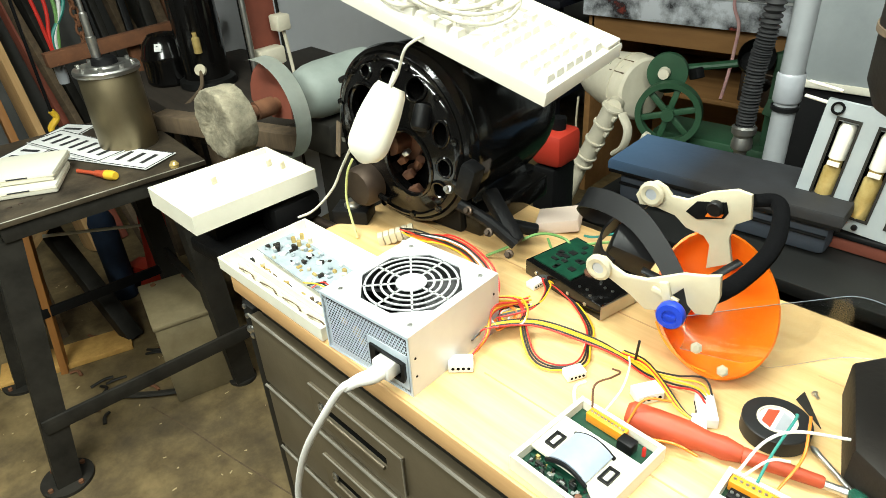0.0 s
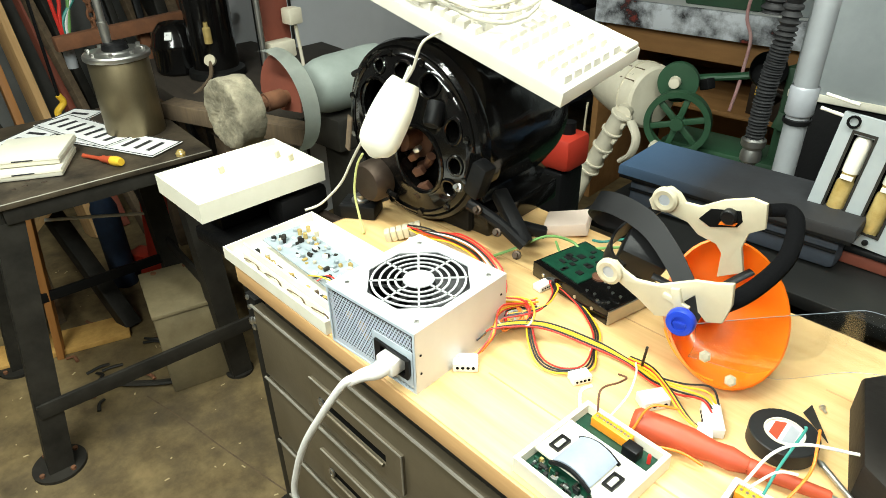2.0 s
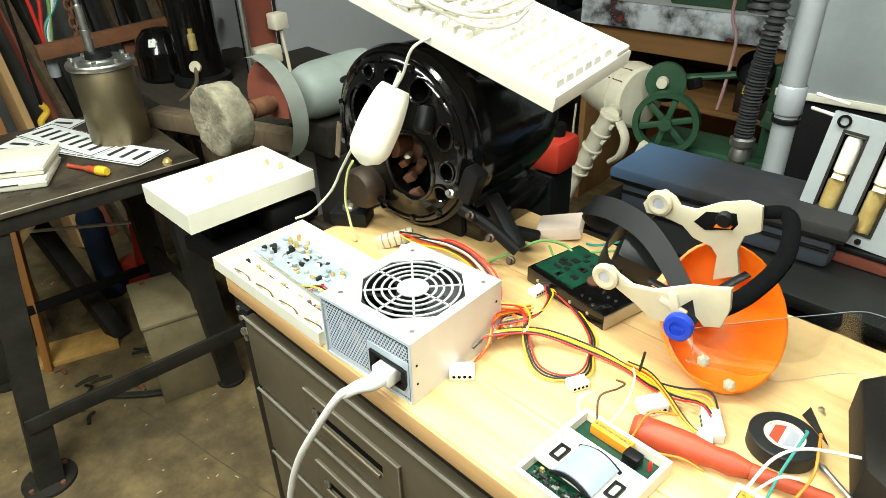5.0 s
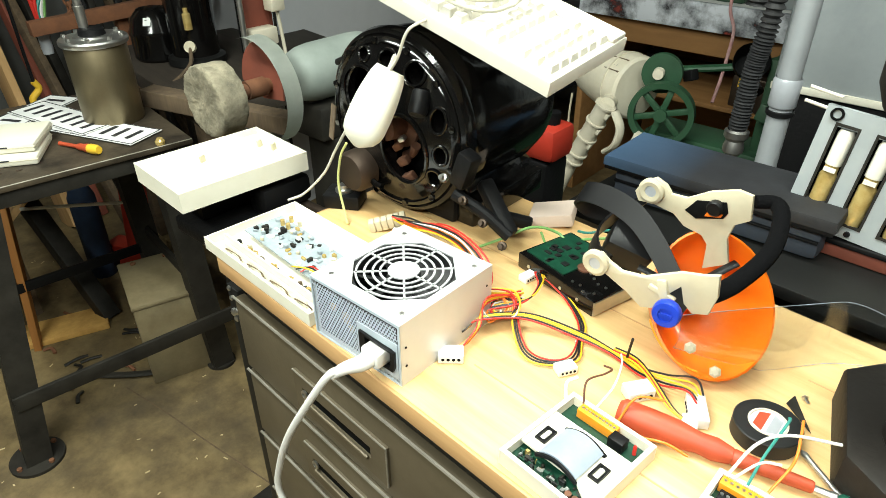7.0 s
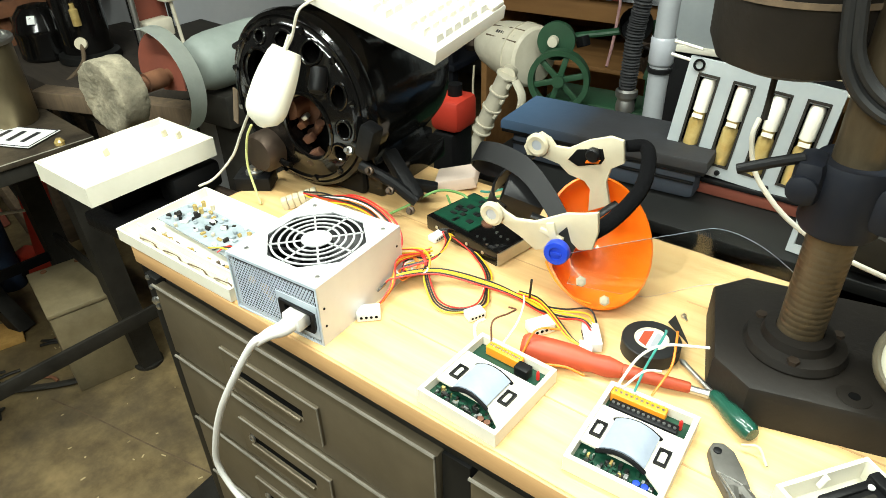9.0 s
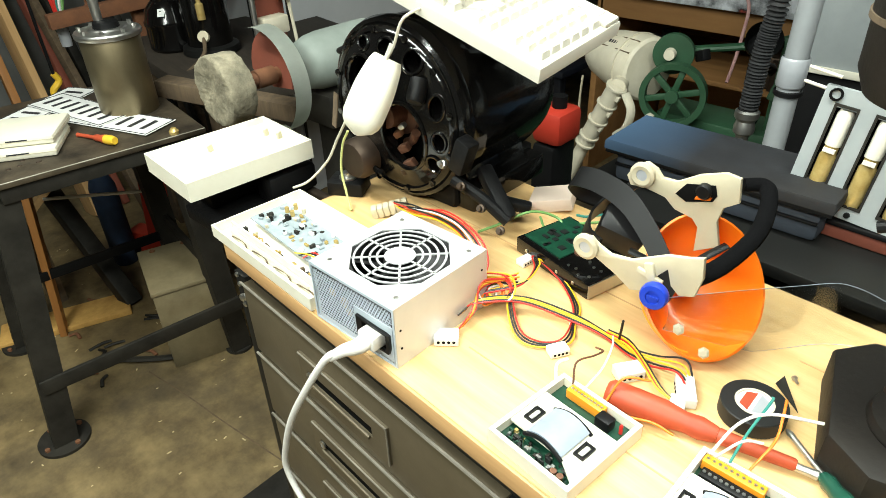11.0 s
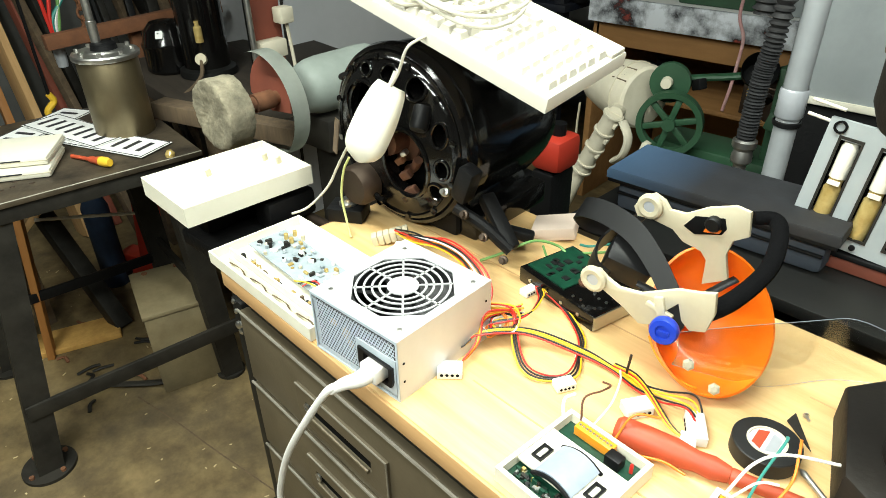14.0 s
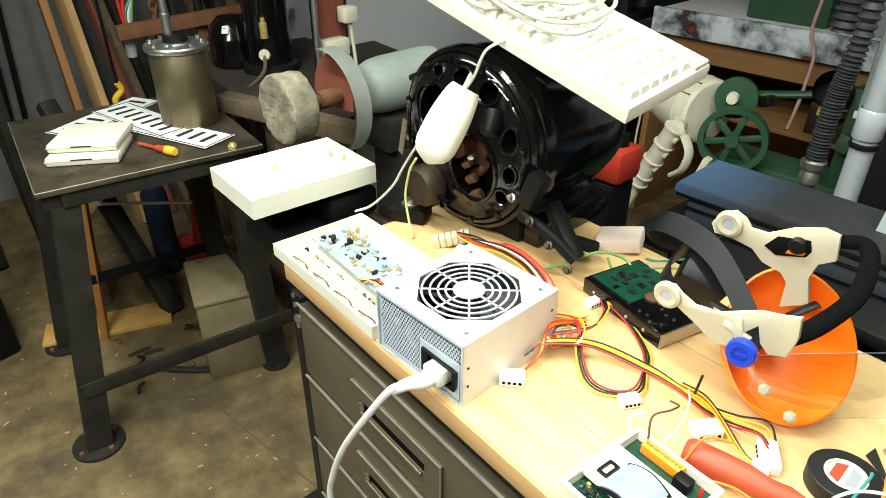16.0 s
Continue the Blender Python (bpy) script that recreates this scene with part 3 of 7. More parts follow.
for col_x, col_w in ((0.014, 0.563), (0.624, 0.53)):
    for dz in DRAWER_TOPS:
        d = part("drawer", box(B(), col_w, 0.018, 0.138, T(col_x + col_w / 2, 0.0145, dz - 0.142), 0.003), "cab_grey", bench, "dark grey metal drawer front")
        # pale lip paints the line of light reflected along the drawer top
        part("drawer_lip", tube(B(), [(col_x, 0.004, dz - 0.002), (col_x + col_w, 0.004, dz - 0.002)], 0.0024, 6, 0), "worn_edge", d, "upper edge with its light reflection set in pale colour")
        part("drawer_lip", tube(B(), [(col_x + col_w - 0.001, 0.004, dz - 0.005), (col_x + col_w - 0.001, 0.004, dz - 0.138)], 0.0014, 6, 0), "worn_edge", d)
        # pressed handle plate: raised border, long recess, rolled grip and a bright stop
        hx, hz = col_x + (0.263 if col_x < 0.1 else 0.24), dz - 0.082
        b = B()
        ringplate(b, [(-0.104, -0.036), (0.104, -0.036), (0.104, 0.036), (-0.104, 0.036)], [(-0.084, -0.008), (0.070, -0.008), (0.070, 0.012), (-0.084, 0.012)], 0.005, T(hx, 0.006, hz, 90, 0, 0))
        part("handle_plate", b, "cab_grey", d, "pressed handle plate", smooth=False)
        part("handle_edge", tube(B(), [(hx - 0.104, 0.0008, hz + 0.0355), (hx + 0.104, 0.0008, hz + 0.0355)], 0.0015, 6, 0), "worn_edge", d, "pale bright edge of the handle plate")
        part("handle_edge", tube(B(), [(hx + 0.1035, 0.0008, hz + 0.034), (hx + 0.1035, 0.0008, hz - 0.036)], 0.0015, 6, 0), "worn_edge", d)
        # black strip paints the shade inside the finger recess
        part("handle_recess", box(B(), 0.152, 0.0012, 0.0185, T(hx - 0.007, 0.0047, hz - 0.007)), "dark", d, "dark finger recess")
        part("handle", tube(B(), [(hx - 0.078, -0.001, hz - 0.0085), (hx + 0.066, -0.001, hz - 0.0085)], 0.003, 8, 0), "cab_grey", d, "rolled lower edge of the grip")
        part("handle_stop", lathe(B(), [(0.0035, 0), (0.007, 0), (0.0075, 0.003), (0.0035, 0.004)], T(hx - 0.078, 0.002, hz + 0.003, 90, 0, 0), 14, closed=True), "bright_steel", d, "small bright ring")
for bx, bz, br in ((-0.010, 0.856, 0.0045), (-0.008, 0.838, 0.0045), (-0.006, 0.812, 0.007), (0.004, 0.818, 0.006), (-0.001, 0.802, 0.006)):
    part("bolt", lathe(B(), [(br, 0), (br, br * 0.7), (br * 0.6, br), (0, br)], T(bx, 0.0125, bz, 90, 0, 0), 8), "solder", bench, "small bright bolt head")
for su, sv, sl in ((0.75, 0.094, 0.62), (1.05, 0.205, 0.5), (1.0, 0.345, 0.55), (0.35, 0.30, 0.5), (1.15, 0.41, 0.5)):
    part("glue_joint", box(B(), sl, 0.0022, 0.0004, T(su, sv, 0.93005)), "wood_edge", bench, "brown glue joint in the worktop")

# ---- the welding table ----
TABLE = T(-1.234, -0.151, 0, rz=-8.1)
table = thing("steel_table", TABLE, "dark steel welding table with scale and scratches", "table")
part("tabletop", box(B(), 0.58, 0.545, 0.014, T(-0.29, 0.2725, 0.786), 0.002), "table_steel", table)
for fx, fy, sx, sy in ((-0.29, 0.03, 0.54, 0.04), (-0.29, 0.515, 0.54, 0.04), (-0.03, 0.2725, 0.04, 0.445), (-0.55, 0.2725, 0.04, 0.445)):
    part("frame_bar", box(B(), sx, sy, 0.04, T(fx, fy, 0.745), 0.002), "leg_steel", table)


for p_, q_ in (((-0.578, 0.001, 0.7995), (-0.002, 0.001, 0.7995)), ((-0.001, 0.002, 0.7995), (-0.001, 0.543, 0.7995))):
    part("worn_edge", tube(B(), [p_, q_], 0.0014, 6, 0), "worn_edge", table, "edge rubbed bright")
for k in range(16):
    part("weld_spatter", lathe(B(), [(0.006, 0), (0.005, 0.002), (0, 0.003)], T(random.uniform(-0.55, -0.03), random.uniform(0.02, 0.16), 0.800), 8), "worn_iron", table)


def leg(x, y, dx, dy):
    b = B()
    r = bmesh.ops.create_cube(b, size=1, matrix=T(x, y, 0.376) @ Matrix.Diagonal((0.065, 0.065, 0.742, 1)))
    for v in r["verts"]:
        if v.co.z < 0.3:
            v.co.x += dx
            v.co.y += dy
    return b


for lx, ly, dx, dy in ((-0.05, 0.055, LEGX, LEGY), (-0.05, 0.47, -0.035, 0.04), (-0.53, 0.055, -0.06, LEGY), (-0.53, 0.47, 0.0, 0.03)):
    lg = part("leg", leg(lx, ly, dx, dy), "leg_steel", table)
    part("foot_plate", cyl(B(), 0.070 if ly < 0.2 else 0.045, 0.010, T(lx + dx, ly + dy, 0), 32), "leg_steel", lg, "round steel foot plate")
    for k in range(4 if ly < 0.2 else 0):
        part("foot_bolt", cyl(B(), 0.007, 0.008, T(lx + dx + 0.055 * math.cos(k * 1.571 + 0.5), ly + dy + 0.055 * math.sin(k * 1.571 + 0.5), 0.010), 6), "rust", lg)
part("brace", box(B(), 0.012, 0.60, 0.044, T(0.004, 0.255, 0.208, 2, 0, -2), 0.001), "leg_steel", table, "flat steel brace")
part("brace", box(B(), 0.012, 0.46, 0.034, T(-0.53, 0.25, 0.235), 0.001), "cast_black", table)
part("brace", box(B(), 0.46, 0.012, 0.04, T(-0.29, 0.49, 0.30), 0.001), "leg_steel", table)

# canister on the table
CAN = T(-1.455, 0.325, 0.80, rx=CANRX, ry=CANRY)
can = thing("metal_canister", CAN, "oily stainless canister with a shaft on the steel table", "canister")
part("body", lathe(B(), [(0, 0), (0.076, 0), (0.078, 0.004), (0.078, 0.205), (0.0765, 0.208), (0, 0.208)], seg=48), "can", can)
part("lid", lathe(B(), [(0, 0.209), (0.084, 0.209), (0.086, 0.212), (0.086, 0.220), (0.083, 0.224), (0.05, 0.226), (0.046, 0.230), (0, 0.230)], seg=48), "bright_steel", can, "bright machined lid")
for k in range(8):
    a = k * math.pi / 4 + 0.2
    part("lid_bolt", cyl(B(), 0.006, 0.009, T(0.07 * math.cos(a), 0.07 * math.sin(a), 0.225), 6), "bright_steel", can)
part("hub", lathe(B(), [(0, 0.230), (0.034, 0.230), (0.032, 0.244), (0.026, 0.248), (0, 0.248)], seg=24), "cast_black", can, "black hub")
part("shaft", lathe(B(), [(0.012, 0.245), (0.013, 0.30), (0.010, 0.302), (0.010, 0.36), (0.006, 0.364), (0.006, 0.42), (0, 0.42)], T(-0.015, -0.01, 0), seg=20), "bright_steel", can, "stepped steel shaft")

# plates, covers and a screwdriver on the table
def number_plate(x, y, z, rz, bars, tilt=0.0):
    t = thing("number_plate", T(x, y, z, tilt, 0, rz), "white metal number plate lying on the steel table", "number plate", "number plates")
    b = B()
    box(b, 0.34, 0.112, 0.0015, None, 0)
    part("sheet", b, "sign", t)
    b = B()
    ringplate(b, [(-0.167, -0.053), (0.167, -0.053), (0.167, 0.053), (-0.167, 0.053)], [(-0.1655, -0.0515), (0.1655, -0.0515), (0.1655, 0.0515), (-0.1655, 0.0515)], 0.002, T(0, 0, 0.001))
    part("border", b, "ink", t)
    for k in range(bars):
        part("bar", box(B(), 0.012, 0.058, 0.001, T(-0.130 + 0.043 * k, 0, 0.0025)), "ink", t, "black bar")


number_plate(-1.665, 0.160, 0.802, 118, 7)
number_plate(-1.400, 0.250, 0.8045, 20, 7)
number_plate(-1.552, 0.222, 0.808, 11, 7)


def plastic_cover(x, y, z, rz, s=1.0):
    t = thing("plastic_cover", T(x, y, z, rz=rz), "white plastic device cover lying on the steel table", "cover", "device covers")
    b = B()
    box(b, 0.172 * s, 0.165 * s, 0.022, None, 0.006)
    part("shell", b, "white_plastic", t)
    part("seam", box(B(), 0.1735 * s, 0.1665 * s, 0.0016, T(0, 0, 0.012)), "cream_plastic", t)
    part("slot", box(B(), 0.05 * s, 0.0016, 0.003, T(0.0, -0.0828 * s, 0.014)), "ink", t)


plastic_cover(-1.400, 0.030, 0.801, 58)
plastic_cover(-1.420, 0.045, 0.8245, 55, 0.97)


def screwdriver(name, p, q, handle_mat, tip_mat, hl, r, label, shaft_r=0.0032, cap=None):
    d = Vector(q) - Vector(p)
    n = d.length
    m = Matrix.Translation(p) @ d.to_track_quat("Z", "Y").to_matrix().to_4x4()
    t = thing(name, m, label, "screwdriver")
    prof = [(0, 0), (r * 0.7, 0.001), (r * 0.95, 0.006), (r, hl * 0.3), (r * 0.95, hl * 0.55), (r * 0.72, hl * 0.72), (r * 0.8, hl * 0.86), (r * 0.55, hl), (0, hl)]
    part("handle", lathe(B(), prof, seg=12), handle_mat, t)
    if cap:
        part("handle_cap", lathe(B(), [(0, -0.002), (r * 0.8, -0.001), (r * 1.02, 0.008), (r * 1.05, hl * 0.3), (r * 1.02, hl * 0.42), (r * 0.9, hl * 0.43)], seg=12), cap, t)
    part("shaft", lathe(B(), [(shaft_r, hl - 0.002), (shaft_r, n - 0.012), (shaft_r * 1.2, n - 0.005), (shaft_r * 0.5, n), (0, n)], seg=12), tip_mat, t)


screwdriver("screwdriver", (-1.232, 0.181, 0.813), (-1.372, 0.140, 0.806), "red_plastic", "red_plastic", 0.075, 0.012, "red and yellow insulated screwdriver on the steel table", 0.005, "yellow")
nut = thing("wing_nut", T(-1.185, 0.315, 0.80), "small brass fitting on the steel table", "fitting")
part("body", lathe(B(), [(0, 0), (0.012, 0), (0.013, 0.008), (0.007, 0.016), (0, 0.017)], seg=10), "brass", nut)

# things on the floor under the table
bx = thing("metal_box", T(-1.408, 0.296, 0, rz=-17.5), "dented beige metal box with a grey lid on the floor", "box")
part("body", box(B(), 0.27, 0.185, 0.285, None, 0.004), "beige_box", bx)
part("lid", box(B(), 0.277, 0.192, 0.014, T(0, 0, 0.286), 0.003), "beige_box", bx, "worn grey lid")
for k in (-0.05, 0.05):
    part("rivet", cyl(B(), 0.009, 0.003, T(-0.115, k, 0.300), 10), "rust", bx)
part("handle", tube(B(), [(-0.06, 0.094, 0.2), (-0.06, 0.12, 0.18), (0.06, 0.12, 0.18), (0.06, 0.094, 0.2)], 0.005), "leg_steel", bx)
ob = thing("chipboard_sheet", T(-1.83, 0.03, 0.0, rz=69), "offcut of yellow chipboard lying on the floor", "board")
part("sheet", box(B(), 0.42, 0.13, 0.02, None, 0.002), "osb", ob)
for i in range(16):
    a = random.uniform(0, 6.28)
    s = thing("scrap", T(-1.62 + jig(0.25), 0.12 + jig(0.16), 0.0, rz=random.uniform(0, 360)), "dark metal scrap lying on the floor", "scrap", "metal scraps")
    b = B()
    tube(b, [(0, 0, 0.006), (0.03, 0.008 + jig(0.01), 0.010), (0.06 + jig(0.02), jig(0.02), 0.006)], 0.006, 6, 4, 0.7)
    part("piece", b, "leg_steel" if i % 3 else "rust", s)
hook = thing("bent_bar", T(-1.45, 0.15, 0.0), "bent dark steel bar lying on the floor", "bar")
part("bar", tube(B(), [(-0.06, -0.12, 0.012), (0.02, -0.05, 0.012), (0.09, 0.02, 0.014), (0.12, 0.07, 0.02), (0.10, 0.11, 0.02)], 0.012, 8, 6, 0.6), "leg_steel", hook)
chips = B()
for i in range(230):
    x, y = random.uniform(-2.4, -0.6), random.uniform(-0.9, 0.9)
    w = random.uniform(0.0015, 0.004)
    box(chips, w * random.uniform(1, 5), w, 0.0012, T(x, y, 0.0002, rz=random.uniform(0, 180)))
tagged(part("sawdust", chips, "pale_chip", None, smooth=False), "pale wood chips and crumbs scattered on the concrete", "debris", kind="stuff")
crack = B()
tube(crack, [(-1.36, 0.10, 0.0004), (-1.15, 0.13, 0.0004), (-0.96, 0.15, 0.0004), (-0.5, 0.21, 0.0004)], 0.0022, 4, 6, 0.15)
tagged(part("floor_joint", crack, "old_wood"), "dark joint line in the concrete floor", "joint", kind="structure")


# ---- power supply ----
W, D, H = 0.150, 0.160, 0.086
psu = thing("power_supply", T(0, 0, 0.93), "silver computer power supply with a large top fan on the bench", "power supply")
part("side_panel", box(B(), 0.002, D, H - 0.002, T(-0.001, D / 2, 0), 0), "psu", psu, smooth=False)
part("side_panel", box(B(), 0.002, D, H - 0.002, T(-W + 0.001, D / 2, 0), 0), "psu", psu, smooth=False)
part("bottom_panel", box(B(), W - 0.005, D - 0.002, 0.002, T(-W / 2, D / 2, 0), 0), "psu", psu, smooth=False)
part("back_panel", box(B(), W - 0.005, 0.002, H - 0.004, T(-W / 2, D - 0.001, 0.002), 0), "psu", psu, smooth=False)
FX, FY = -0.073, 0.081
b = B()
sq = []
for k in range(8):
    a = (k + 0.5) * math.pi / 4
    s = 1 / max(abs(math.cos(a)), abs(math.sin(a)))
    sq.append((a, s))
oct_in = [(FX + 0.066 * math.cos(a), FY + 0.066 * math.sin(a)) for a, s in sq]
outer = [(0, FY + 0.03), (FX + 0.03, D), (FX - 0.03, D), (-W, FY + 0.03), (-W, FY - 0.03), (FX - 0.03, 0), (FX + 0.03, 0), (0, FY - 0.03)]
ringplate(b, outer, oct_in, 0.002, T(0, 0, H - 0.002))
for cx, cy, ax, ay, bx_, by_ in ((0, D, 0, FY + 0.03, FX + 0.03, D), (-W, D, FX - 0.03, D, -W, FY + 0.03), (-W, 0, -W, FY - 0.03, FX - 0.03, 0), (0, 0, FX + 0.03, 0, 0, FY - 0.03)):
    plate(b, [(cx, cy), (ax, ay), (bx_, by_)], 0.002, T(0, 0, H - 0.002))
bmesh.ops.remove_doubles(b, verts=b.verts, dist=1e-5)
part("top_panel", b, "psu", psu, smooth=False)
guard = part("fan_guard", cyl(B(), 0.0195, 0.0016, T(FX, FY, H - 0.0015), 32), "psu", psu, "stamped silver fan guard of rings and spokes")
for r in (0.0575, 0.0475, 0.0375, 0.0285):
    b = B()
    lathe(b, [(r - 0.0013, 0), (r + 0.0013, 0), (r + 0.0013, 0.0014), (r - 0.0013, 0.0014)], T(FX, FY, H - 0.0014), 48, closed=True)
    part("ring", b, "psu", guard)
for k in range(8):
    a = k * 45 + 45
    part("spoke", box(B(), 0.0415, 0.0026, 0.0013, T(FX, FY, H - 0.0013) @ T(rz=a) @ T(0.0395, 0, 0)), "psu", guard)
fan = part("fan", cyl(B(), 0.021, 0.022, T(FX, FY, H - 0.030), 24), "fan", psu, "black seven-blade fan")
for k in range(7):
    a = k * 51.4
    m = T(FX, FY, H - 0.020) @ T(rz=a) @ T(0.040, 0, 0, 32, 0, 0)
    part("blade", box(B(), 0.042, 0.030, 0.002, m, 0), "fan", fan)
part("fan_housing", lathe(B(), [(0.060, -0.03), (0.061, -0.003), (0.0655, -0.003), (0.0655, -0.03)], T(FX, FY, H), 40, closed=True), "fan", psu)
# black sheet stands in for the unlit inside below the fan
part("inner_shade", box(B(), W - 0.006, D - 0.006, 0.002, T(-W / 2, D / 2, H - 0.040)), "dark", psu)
for sx, sy in ((-0.014, 0.018), (-0.132, 0.018), (-0.014, 0.142), (-0.132, 0.142)):
    part("screw", lathe(B(), [(0.0032, H), (0.003, H + 0.001), (0.0012, H + 0.0013), (0, H + 0.0008)], T(sx, sy, 0), 10), "bright_steel", psu)
for sy, sz in ((0.008, 0.052), (0.008, 0.026), (0.15, 0.06)):
    part("screw", cyl(B(), 0.0016, 0.0006, T(0, sy, sz, 0, 90, 0), 8), "dark", psu)
# perforated end panel
b = B()
pitch = 0.0047
rows = int(0.080 / (pitch * 0.866))
for j in range(rows):
    for i in range(31):
        x = -W + 0.0055 + i * pitch + (pitch / 2 if j % 2 else 0)
        z = 0.004 + j * pitch * 0.866
        if x > -0.004 or (-0.070 < x < -0.004 and 0.008 < z < 0.058):
            continue
        vo = [b.verts.new((x + pitch * 0.577 * math.sin(k * math.pi / 3), 0.0, z + pitch * 0.577 * math.cos(k * math.pi / 3))) for k in range(6)]
        vi = [b.verts.new((x + pitch * 0.33 * math.sin(k * math.pi / 3), 0.0004, z + pitch * 0.33 * math.cos(k * math.pi / 3))) for k in range(6)]
        for k in range(6):
            b.faces.new((vo[k], vo[(k + 1) % 6], vi[(k + 1) % 6], vi[k]))
hexmat = mat("blued_zinc", (0.58, 0.66, 0.74), 0.42, 0.2, scale=30)
tagged(part("vent_panel", b, hexmat, psu, "end panel perforated with small hexagon holes", smooth=False), kind="stuff")
# black sheet paints the shade seen through the hexagon holes
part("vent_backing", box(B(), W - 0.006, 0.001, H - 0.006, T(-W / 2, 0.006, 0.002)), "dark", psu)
b = B()
ringplate(b, [(-W, 0), (0, 0), (0, H), (-W, H)], [(-W + 0.003, 0.0025), (-0.003, 0.0025), (-0.003, H - 0.004), (-W + 0.003, H - 0.004)], 0.0012, T(0, 0.0004, 0, 90, 0, 0))
ringplate(b, [(-0.070, 0.008), (-0.004, 0.008), (-0.004, 0.058), (-0.070, 0.058)], [(-0.060, 0.016), (-0.012, 0.016), (-0.012, 0.048), (-0.060, 0.048)], 0.0012, T(0, 0.0003, 0, 90, 0, 0))
part("end_frame", b, hexmat, psu, smooth=False)
b = B()
ringplate(b, [(-0.064, 0.018), (-0.010, 0.018), (-0.007, 0.026), (-0.007, 0.047), (-0.064, 0.050)], [(-0.054, 0.021), (-0.016, 0.021), (-0.013, 0.026), (-0.013, 0.044), (-0.054, 0.046)], 0.004, T(0, -0.0004, 0, 90, 0, 0))
part("inlet", b, "black_plastic", psu, "black mains inlet")
# black sheet paints the shade deep in the mains inlet
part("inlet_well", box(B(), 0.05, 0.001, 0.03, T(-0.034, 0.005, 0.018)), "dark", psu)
for gx, gz, gr in ((-0.117, 0.052, 0.006), (-0.094, 0.047, 0.008), (-0.087, 0.035, 0.005)):
    part("component", lathe(B(), [(0, 0), (gr, 0), (gr, 0.001), (0, 0.0012)], T(gx, 0.005, gz, 90, 0, 0), 16), "brass", psu, "yellowish parts seen through the holes")

# mains plug and cable
b = B()
pm = T(-0.034, -0.001, 0.033)
box(b, 0.028, 0.022, 0.020, pm @ T(0, -0.005, -0.010), 0.003)
tube(b, [(-0.034, -0.010, 0.033), (-0.037, -0.026, 0.030), (-0.046, -0.040, 0.028), (-0.058, -0.052, 0.018)], lambda s: 0.0115 - 0.006 * s, 14, 5)
cord = part("power_cord", tube(B(), [(x, y, z - 0.93) for x, y, z in CORD], 0.0048, 12, 8), "white_cable", psu, "thick white mains cord")
part("plug", b, "white_cable", cord, "moulded white plug")

# ---- open device on the left end of the bench ----
dev = thing("circuit_tray", T(-0.292, 0.088, 0.931, rz=-3.5), "open white plastic housing with circuit boards on the bench", "electronics")
dw, dd, dh = 0.27, 0.162, 0.020
b = B()
open_box(b, dw, dd, dh, 0.003, 0.004)
part("rib", box(B(), dw - 0.02, 0.003, 0.014, T(0, -dd / 2 + 0.030, 0.004)), "white_plastic", dev)
part("rib", box(B(), dw - 0.06, 0.003, 0.012, T(0, -dd / 2 + 0.018, 0.004)), "white_plastic", dev)
part("housing", b, "white_plastic", dev, smooth=False)
part("white_sheet", box(B(), 0.16, 0.05, 0.002, T(0.045, 0.052, 0.014)), "nylon", dev)
bd = part("circuit_board", box(B(), 0.200, 0.066, 0.002, T(-0.01, 0.003, 0.018, 0, 0, -2)), "pcb_grey", dev, "pale grey circuit board with soldered parts")
for k in range(70):
    x, y = -0.01 + jig(0.092), 0.003 + jig(0.028)
    h = random.uniform(0.001, 0.006)
    part("component", box(B(), random.uniform(0.003, 0.009), random.uniform(0.003, 0.006), h, T(x, y, 0.020, rz=random.choice((0, 90, 30))), 0.0006), random.choice(("pcb_grey", "pcb_grey", "cream_plastic", "brass", "leg_steel", "nylon")), bd)
for k in range(7):
    x, y = -0.075 + jig(0.02), 0.02 + jig(0.03)
    part("capacitor", lathe(B(), [(0, 0), (0.0035, 0), (0.0035, 0.009), (0.003, 0.0095), (0, 0.009)], T(x, y, 0.020), 12), random.choice(("brass", "leg_steel", "cream_plastic")), bd)
for k in range(26):
    x = -0.11 + 0.0088 * k + jig(0.003)
    part("component", box(B(), random.uniform(0.003, 0.008), 0.005, random.uniform(0.004, 0.01), T(x, -0.043 + jig(0.004), 0.004, rz=jig(20))), random.choice(("brass", "cream_plastic", "nylon", "old_wood", "chip")), dev)
for k in range(4):
    part("link_wire", tube(B(), [(-0.10 + 0.06 * k, -0.066, 0.008), (-0.07 + 0.06 * k, -0.064, 0.010), (-0.055 + 0.06 * k, -0.067, 0.008)], 0.0012, 5), "old_wood", dev)
for k in range(3):
    part("link_wire", tube(B(), [(0.03 + 0.01 * k, -0.035, 0.022), (0.06, -0.028 + 0.004 * k, 0.028), (0.10, -0.020, 0.022)], 0.0011, 5), ("wire_yellow", "wire_black", "wire_red")[k], dev)

# ---- hard disk ----
hdd = thing("hard_disk", T(0.035, 0.318, 0.9305, rz=-14), "black hard disk drive with a green circuit board on the bench", "hard disk")
part("body", box(B(), 0.147, 0.102, 0.024, None, 0.002), "gloss_black", hdd)
part("board", box(B(), 0.075, 0.085, 0.002, T(-0.030, 0.002, 0.0245)), "pcb", hdd, "green circuit board")
part("rim", box(B(), 0.004, 0.100, 0.020, T(0.0735, 0, 0.002)), "bright_steel", hdd, "bare metal edge")
for k in range(14):
    part("chip", box(B(), random.uniform(0.004, 0.012), random.uniform(0.004, 0.010), 0.0015, T(-0.03 + jig(0.03), jig(0.035), 0.0265)), "chip", hdd)
